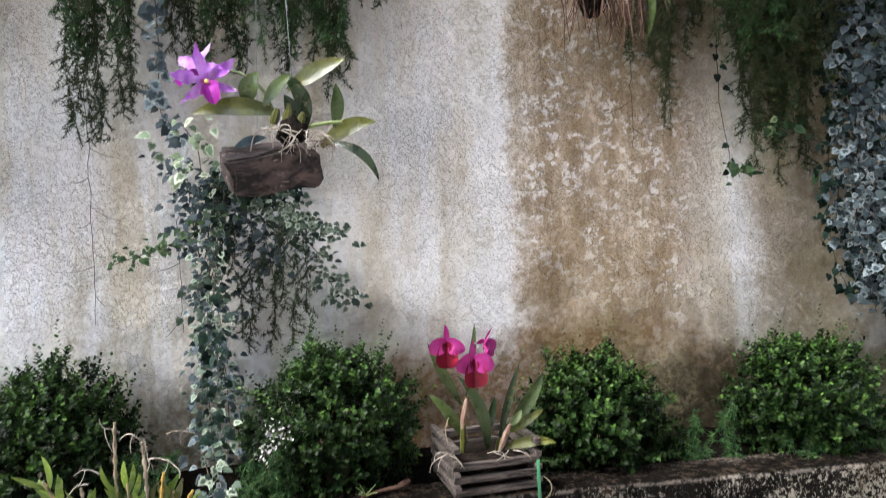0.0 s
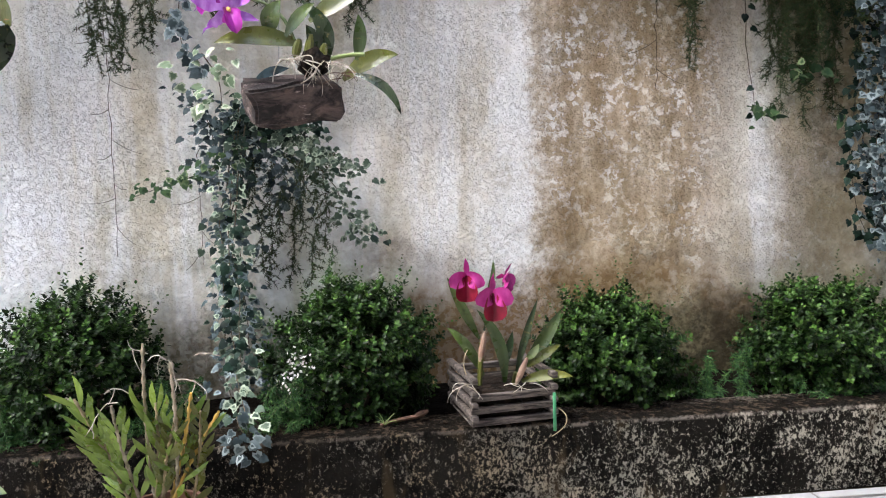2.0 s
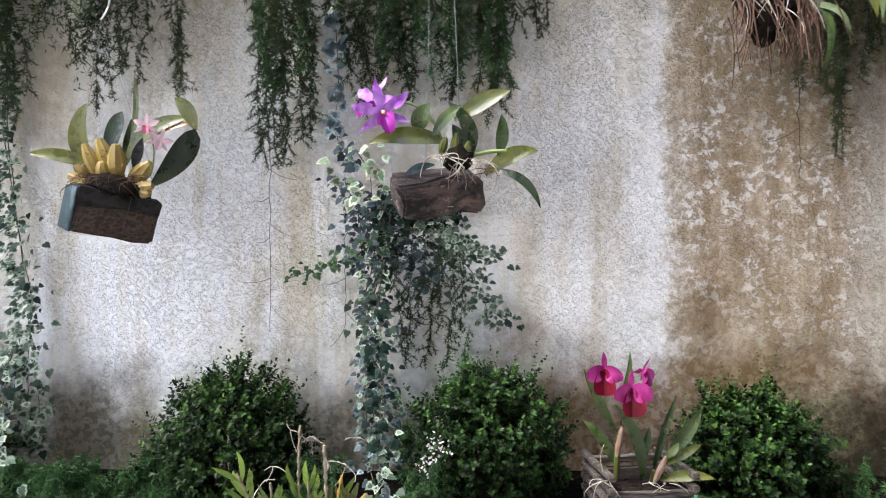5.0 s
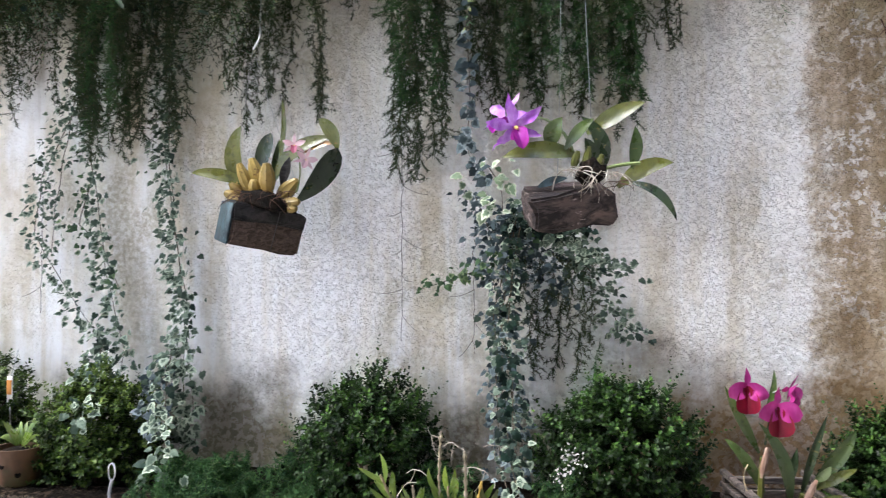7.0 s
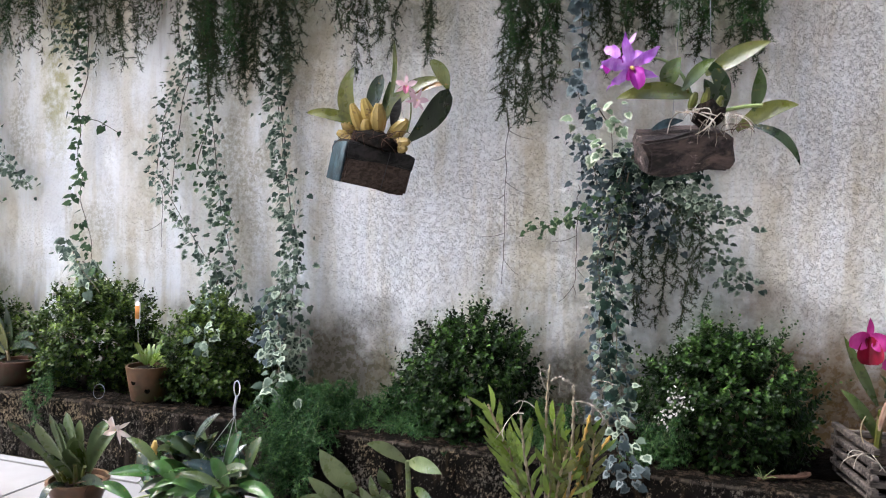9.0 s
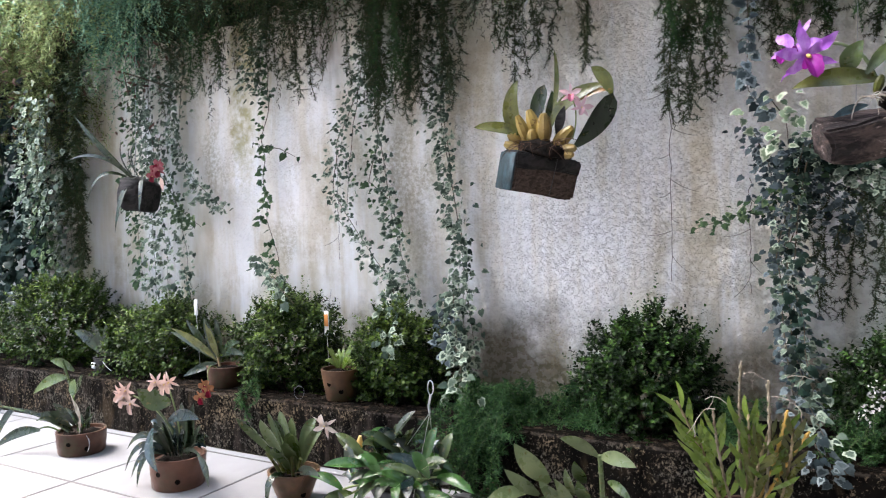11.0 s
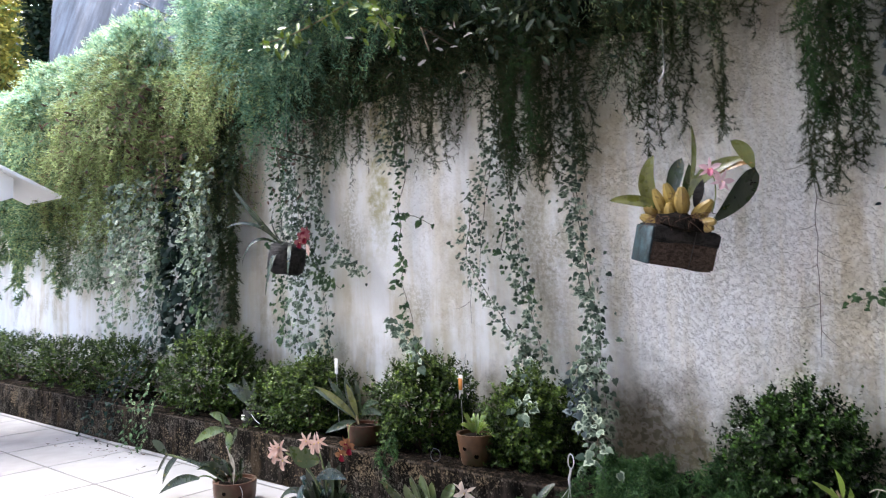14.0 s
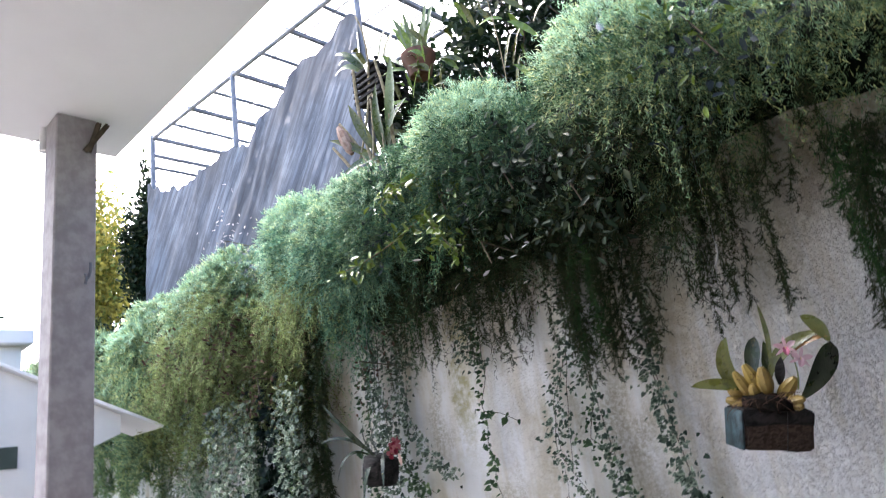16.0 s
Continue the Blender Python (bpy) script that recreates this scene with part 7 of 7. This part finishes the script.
# tags, wires, litter
for at, tip, orange in (((-1.885, -0.26, 0.375), (-1.865, -0.255, 0.53), True), ((-2.51, -0.26, 0.42), (-2.505, -0.255, 0.5), False)):
    t = thing("plant_tag", at, "white plastic plant tag with an orange print" if orange else "plain white plastic plant tag", "plant tag", "plant tags")
    part("blade", slab(-0.009, 0.009, -0.0015, 0.0015, 0, 0.082 if orange else 0.06, 0.001), "tag", t)
    if orange:
        part("print", slab(-0.008, 0.008, -0.0035, -0.0017, 0.03, 0.07, 0.0005), "orange", t, "orange printed panel")
        part("wire", tube(bend((0.0, 0.002, 0.08), Vector(tip) - Vector(at), (0.005, 0, 0)), 0.0012, 4), "wire", t)
    part("spike", tube([(0, 0.001, 0.01), (0.004, 0.01, -0.21)], 0.0015, 4), "wire", t)
ring = thing("wire_ring", (-1.885, -0.405, KERB_Z + 0.004), "thin wire ring standing on the kerb", "wire ring")
part("ring", tube([(0.02 * math.cos(a), 0.003 * math.sin(a), 0.021 + 0.02 * math.sin(a)) for a in (2 * math.pi * k / 20 for k in range(21))], 0.0006, 5), "pipe", ring)
litter = thing("fallen_sheath", (-0.1, -0.37, KERB_Z + 0.008), "dry reddish-brown fallen flower sheath on the kerb", "dry sheath")
part("stalk", tube(bend((-0.06, -0.02, 0), (0.02, 0.0, 0.008), (0, 0, 0.004)), 0.0035, 6, 0.005), "roots_brown", litter)
part("head", bulb((0.015, 0, 0.008), (0.045, 0.016, 0.014), 0.014), "roots_brown", litter)
for k in range(7):
    part("needle", tube(bend((-0.05, -0.02, 0), (-0.05 + S(-0.03, 0.03), -0.03 + S(-0.02, 0.02), S(0.01, 0.03)), (0, 0, 0.006), 3), 0.0008, 4), "green_stem", litter)
for k, (x, z) in enumerate(((-0.375, 0.29), (-0.345, 0.285), (-0.36, 0.265))):
    fern([(x + 0.05, -0.33, 0.19), (x + 0.02, -0.40, z + 0.03), (x, -0.44, z), (x - 0.03, -0.455, z - 0.04)], "fern_low", "fresh lime green fern sprig in the bed", 950 + k, name="fern_tuft", reach=0.03, needle=0.013, width=0.002, group="fern tufts in the bed")
fern([(-0.27, -0.17, 0.36), (-0.272, -0.16, 0.46), (-0.265, -0.15, 0.53), (-0.255, -0.15, 0.585)], "fern_low", "upright lime green fern shoot above the shrub", 960, name="fern_tuft", reach=0.03, needle=0.013, width=0.002, group="fern tufts in the bed")
# white blossom sprays in front of the shrub
for k, (x, y, z) in enumerate(((-0.33, -0.40, 0.355), (-0.335, -0.405, 0.325), (-0.35, -0.41, 0.30), (-0.318, -0.40, 0.335))):
    b = thing("blossom_spray", (x, y, z), "spray of tiny white blossoms among green needles", "blossom", "white blossom sprays")
    part("stem", tube(bend((0, 0, 0), (0.02, 0.14, -0.17), (0.02, 0.1, 0.03)), 0.0008, 4), "fern_stem", b)
    q = G.normal(0, 0.010, (18, 3))
    leaves("petals", OVAL, q, G.normal(size=q.shape), G.normal(size=q.shape) + np.array([0, -2, 0.5]), 0.0075, 0.006, "white_bloom", b)

# ---- upper terrace: pergola, netting, hanging pots, trees ----
pergola = thing("pergola", (-4.3, 0.5, 1.95), "grey pipe pergola with a wire roof on the terrace", "pergola")


def top_at(x):
    """Height of the roof frame, which falls a little along its length."""
    return 2.59 - 0.082 * (x + 2.65)


for x in (-2.63, -0.92, 0.84, 2.6):
    for y in (0.0, 2.0):
        part("post", tube([(x, y, 0), (x, y, top_at(x) + 0.03)], 0.024, 8), "pipe", pergola)
for y in (0.0, 1.0, 2.0):
    part("beam", tube([(-2.65, y, top_at(-2.65)), (2.65, y, top_at(2.65))], 0.02, 8), "pipe", pergola)
for k in range(13):
    x = -2.63 + 0.436 * k
    part("rafter", tube([(x, -0.02, top_at(x) + 0.015), (x, 2.05, top_at(x) + 0.015)], 0.018 if k % 2 else 0.026, 6), "pipe", pergola)
for k in range(7):
    part("roof_wire", tube([(-2.65, 0.28 * k + 0.14, top_at(-2.65) + 0.02), (2.65, 0.28 * k + 0.14, top_at(2.65) + 0.02)], 0.007, 5), "pipe", pergola)
part("side_rail", tube([(-2.63, 0, 2.40), (-2.63, 2.0, 2.40)], 0.022, 6), "pipe", pergola)
part("side_rail", tube([(-2.63, 0, 2.26), (-2.63, 2.0, 2.26)], 0.018, 6), "pipe", pergola)


def netting(name, x0, x1, y, low, top, label, seed, fold=0.018):
    """Hanging net in folds, with an uneven top edge."""
    net = thing(name, (x0, y, low), label, "shade net")
    nz, span = 22, (x1 - x0) / 3
    for k in range(3):
        # three widths of cloth, each overlapping the next
        a, b = x0 + span * k - (0.06 if k else 0), x0 + span * (k + 1)
        nx = max(12, round((b - a) / 0.03))
        verts = []
        for j in range(nz + 1):
            for i in range(nx + 1):
                x, v = a + (b - a) * i / nx, j / nz
                h = top(x) + 0.16 * noise.noise(Vector((x * 2.3, seed, 0))) + 0.07 * noise.noise(Vector((x * 9, seed, 2)))
                d = fold * noise.noise(Vector((x * 6 - 8 * v, seed, v * 1.2))) + 0.5 * fold * noise.noise(Vector((x * 15 - 18 * v, seed, v * 2)))
                verts.append((x - x0, d - 0.05 * (1 - v) - 0.012 * k, (h - low) * v))
        faces = [(j * (nx + 1) + i, j * (nx + 1) + i + 1, (j + 1) * (nx + 1) + i + 1, (j + 1) * (nx + 1) + i) for j in range(nz) for i in range(nx)]
        part("panel", (verts, faces), "net", net)
    return net


netting("shade_net", -6.97, -3.42, 0.46, 2.0, lambda x: 3.68 + 0.3 * max(0, (-6.3 - x) / 0.6) + 0.28 * max(0, (x + 4.9) / 1.5), "torn blue-grey shade netting hanging in folds", 3)
netting("shade_net", -6.9, 1.6, 2.45, 2.0, lambda x: 3.55 + 1.3 * min(1, max(0, (x + 4.6) / 1.4)), "dark shade netting along the back of the pergola", 8)


def leafy_mass(name, at, size, count, leaf, material, label, category, trunk=0.05, seed=0, clumps=26, low=-1.0):
    """A tree or tall shrub: tapered trunk, limbs and a crown of leaf clumps with gaps."""
    g = np.random.default_rng(seed)
    t = thing(name, at, label, category)
    sx, sy, sz, mid = size
    limbs = [tube([(0, 0, 0), (0.02, 0.01, mid * 0.5), (0, 0, mid)], trunk, 8, trunk * 0.5)]
    c = unit(g.normal(size=(clumps, 3))) * (g.random((clumps, 1)) ** 0.4)
    c[:, 2] = np.maximum(c[:, 2], low)
    c = c * np.array([sx, sy, sz]) + np.array([0, 0, mid])
    limbs += [tube(bend((0, 0, mid * 0.6), q, (0, 0, 0.1), 4), trunk * 0.35, 5, 0.005) for q in c[:12]]
    part("trunk", join(*limbs), "trunk", t)
    n = count // clumps
    at_ = np.repeat(c, n, axis=0) + g.normal(size=(n * clumps, 3)) * np.array([sx, sy, sz]) * 0.2
    leaves("crown", OVAL, at_, g.normal(size=at_.shape) + np.array([0, 0, -0.4]), g.normal(size=at_.shape) + np.array([0, -0.5, 1]), g.uniform(0.7, 1.2, len(at_)) * leaf, g.uniform(0.6, 1, len(at_)) * leaf * 0.8, material, t)
    return t


leafy_mass("garden_tree", (-10.6, 1.15, 1.95), (1.0, 0.5, 1.3, 2.2), 12000, 0.09, "tree_gold", "golden-leaved tree beyond the pergola", "tree", 0.08, 1, 80)
leafy_mass("garden_tree", (-13.8, -0.7, 0), (2.0, 1.5, 1.3, 3.5), 7000, 0.14, "tree_dark", "dark green tree behind the low house", "tree", 0.12, 4)
leafy_mass("column_shrub", (-8.3, 0.98, 1.95), (0.28, 0.24, 1.3, 1.35), 9000, 0.075, "tree_dark", "narrow dark ivy-clad shrub", "shrub", 0.05, 2, 30)
leafy_mass("column_shrub", (-9.2, 0.75, 1.95), (0.8, 0.3, 0.5, 0.6), 5200, 0.05, "tree_dark", "low dark hedge plant behind the wall", "shrub", 0.04, 3, 30)
for k, x in enumerate((-2.9, -2.1, -1.3, -0.5, -3.3)):
    leafy_mass("terrace_shrub", (x, (1.5 + 0.2 * (k % 2)) if k < 4 else 0.95, 1.95), (0.6, 0.45, 1.2, 1.8) if k < 4 else (0.4, 0.3, 0.7, 0.9), 4500, 0.08, "tree_dark", "dark dense shrub under the pergola", "shrub", 0.03, 10 + k, 24)

# pots hanging in the pergola
base = (-2.87, 0.42, 3.12)
o = thing("hanging_pot_orchid", base, "terracotta pot of upright orchids hanging in the pergola", "hanging pot")
part("pot", spun([(0.065, 0), (0.07, 0.01), (0.09, 0.09), (0.105, 0.11), (0.108, 0.15), (0.09, 0.15), (0.08, 0.11)], 22), "clay_dry", o)
for k in range(16):
    a = 2.4 * k
    part("leaf", blade((0.03 * math.cos(a), 0.03 * math.sin(a), 0.12), (0.17 * math.cos(a), 0.1 * math.sin(a), 0.32 + 0.05 * (k % 5)), (0, 0, 0.06), 0.035, (0.2, -1, 0.2)), "leaf_grass" if k % 3 == 0 else "leaf_pale", o)
part("hanging_wire", join(tube([(-0.1, 0, 0.14), (0, 0, 1.2)], 0.002, 4), tube([(0.1, 0, 0.14), (0, 0, 1.2)], 0.002, 4)), "wire", o)
base = (-3.24, 0.42, 3.1)
o = thing("hanging_slat_basket", base, "dark slatted basket hanging with strap leaves", "hanging basket")
for k in range(6):
    for s in (-1, 1):
        part("slat", slab(-0.13, 0.13, s * 0.11 - 0.01, s * 0.11 + 0.01, 0.045 * k, 0.045 * k + 0.024, 0.003), "char", o, smooth=False)
        part("slat", slab(s * 0.115 - 0.01, s * 0.115 + 0.01, -0.13, 0.13, 0.045 * k + 0.0225, 0.045 * k + 0.044, 0.003), "char", o, smooth=False)
part("fill", lump(slab(-0.1, 0.1, -0.1, 0.1, 0.02, 0.25, 0.02), 0.02, 20), "bark_chips", o)
for k in range(14):
    a = 2.4 * k
    part("leaf", blade((0.05 * math.cos(a), 0.05 * math.sin(a) - 0.03, 0.22), (0.3 * math.cos(a), 0.15 * math.sin(a) - 0.08, 0.22 + 0.1 * (k % 5) - 0.12), (0, -0.03, 0.14), 0.045, (0.1, -1, 0.4)), ("leaf_pale", "leaf", "leaf_olive")[k % 3], o)
for k, (x1, z1) in enumerate(((-0.2, -0.55), (0.12, -0.5), (0.02, 0.6), (-0.05, -0.7))):
    part("stem", tube(bend((0, -0.1, 0.1), (x1, -0.16, z1), (0.12, -0.03, 0)), 0.009, 6, 0.005), "cane", o, "long dry bent cane")
part("hanging_wire", tube([(0, 0, 0.25), (0, 0, 1.15)], 0.002, 4), "wire", o)
base = (-3.22, 0.32, 2.48)
o = thing("terrace_orchid", base, "leaning orchid clump with grey-green leaves and dry brown canes", "orchid")
for k, (x0, z0, x1, z1, bx, bz, w, m) in enumerate(((0.05, 0.2, -0.28, 0.16, 0, 0.08, 0.06, "leaf"), (0.1, 0.25, 0.33, 0.72, 0.06, 0, 0.10, "leaf_pale"), (0.08, 0.2, 0.20, 0.60, -0.04, 0, 0.08, "leaf"), (0.0, 0.25, -0.12, 0.62, 0, 0, 0.07, "leaf_olive"),
                                                   (0.02, 0.2, 0.42, 0.40, 0, 0.08, 0.07, "leaf"), (0.0, 0.2, -0.3, 0.44, 0, 0.05, 0.05, "leaf_olive"))):
    part("leaf", blade((x0, 0, z0), (x1, -0.10 - 0.02 * (k % 3), z1), (bx, -0.02, bz), w, (0.1, -1, 0.3), fold=0.35), m, o)
for x0, x1, z1, bx in ((0.0, -0.25, 0.55, 0.1), (0.05, -0.06, 0.85, -0.12), (0.1, 0.15, 0.8, 0.12), (-0.05, -0.34, 0.42, 0.04)):
    part("cane", tube(bend((x0, 0, -0.1), (x1, -0.08, z1), (bx, 0, 0)), 0.014, 7, 0.009), "cane", o, "dry jointed cane")
part("sheath", bulb((-0.16, -0.08, 0.30), (-0.24, -0.1, 0.52), 0.07), "sheath", o, "papery dry sheath")
part("stalk", tube([(0, 0, -0.54), (0, 0, 0.22)], 0.02, 6), "cane", o)
for base, count, mats, label in (((-2.45, 0.35, 2.3), 64, ("leaf_grass", "leaf_olive"), "yellow-green leafy shoots rising behind the hedge"), ((-1.1, 0.3, 2.2), 12, ("leaf_grass", "leaf"), "arching grassy leaves above the hedge")):
    o = thing("terrace_shoots", base, label, "shoots")
    r = random.Random(count)
    for k in range(4):
        q = (r.uniform(-0.4, 0.4), r.uniform(-0.1, 0.2), r.uniform(0.5, 1.0))
        part("stem", tube(bend((0.6 * q[0], 0.05, -0.4), q, (r.uniform(-0.3, 0.3), 0, 0)), 0.005, 5, 0.002), "cane", o)
    for k in range(count):
        x, z = r.uniform(-0.6, 0.5), r.uniform(0.1, 0.95)
        part("leaf", blade((x, 0.02, z), (x + r.uniform(-0.16, 0.16), -0.06, z + r.uniform(-0.02, 0.14)), (0, 0, 0.04), 0.035, (0, -1, 0.4)), mats[k % 2], o)

# patches of other plants in the hedge
for k, (x, y, z, m, count, size, label) in enumerate(((-2.42, -0.30, 1.95, "ivy_blue", 90, 0.045, "grey-violet leafy patch in the hedge"), (-0.98, -0.26, 1.98, "ivy_blue", 120, 0.05, "grey-violet leafy patch in the hedge"), (-1.0, -0.28, 2.05, "leaf_grass", 70, 0.05, "pale green shoots in the hedge"),
                                                      (-4.15, -0.1, 2.38, "white_bloom", 60, 0.03, "white blossoms on the hedge top"), (-4.7, -0.25, 1.72, "roots_brown", 90, 0.05, "browned foliage patch in the hedge"), (-3.9, -0.28, 1.66, "roots_brown", 110, 0.04, "browned foliage patch in the hedge"), (-4.35, -0.30, 1.78, "roots_brown", 110, 0.04, "browned foliage patch in the hedge"), (-3.62, -0.24, 1.42, "roots_brown", 110, 0.035, "browned foliage patch in the hedge"), (-2.85, -0.16, 1.36, "roots_brown", 60, 0.03, "browned foliage patch in the hedge"),
                                                      (-1.9, -0.30, 1.62, "white_bloom", 26, 0.035, "small white blossoms at the hedge fringe"), (-2.1, -0.28, 1.9, "leaf_grass", 60, 0.045, "pale green shoots in the hedge"), (-1.5, -0.27, 1.7, "tree_dark", 260, 0.05, "dark broad-leaved shoots hanging in the hedge"), (-1.75, -0.30, 1.85, "tree_dark", 300, 0.05, "dark broad-leaved shoots hanging in the hedge"))):
    o = thing("hedge_patch", (x, y - 0.11, z), label, "hedge plant", "plants in the hedge")
    g = np.random.default_rng(300 + k)
    q = g.normal(size=(count, 3)) * np.array([0.13, 0.05, 0.12])
    leaves("leaves", OVAL, q, g.normal(size=q.shape) + np.array([0, -0.6, -0.5]), g.normal(0, 0.5, q.shape) + np.array([0, -1, 0.7]), g.uniform(0.6, 1.1, count) * size, g.uniform(0.6, 1, count) * size * 0.6, m, o)
    part("stem", tube([(0, 0.2, 0), (0, -0.02, 0.02), (0.05, -0.04, -0.08)], 0.003, 5), "stem", o)

# ---- floor tiles, one by one ----
JOINT_X, JOINT_Y, PITCH = -1.916, -0.86, 0.45


def tile_mesh(w, d):
    v, f = slab(-w / 2 + 0.0036, w / 2 - 0.0036, -d / 2 + 0.0036, d / 2 - 0.0036, -0.006, 0.0, 0.0012)
    me = bpy.data.meshes.new("tile")
    me.from_pydata([tuple(q) for q in v], [], f)
    me.materials.append(M["tile"])
    return me


rows = [(KERB_Y - 0.021, 0.036), ((JOINT_Y - 0.475) / 2, -0.475 - JOINT_Y)] + [(JOINT_Y - PITCH * (k + 0.5), PITCH) for k in range(8)]
for y, depth in rows:
    me = tile_mesh(PITCH, depth)
    for k in range(-16, 13):
        t = new("tile", me)
        t.parent = floor
        t.location = (JOINT_X + PITCH * (k + 0.5), y, 0.0004 * noise.noise(Vector((k * 3.7, y * 5, 0))))
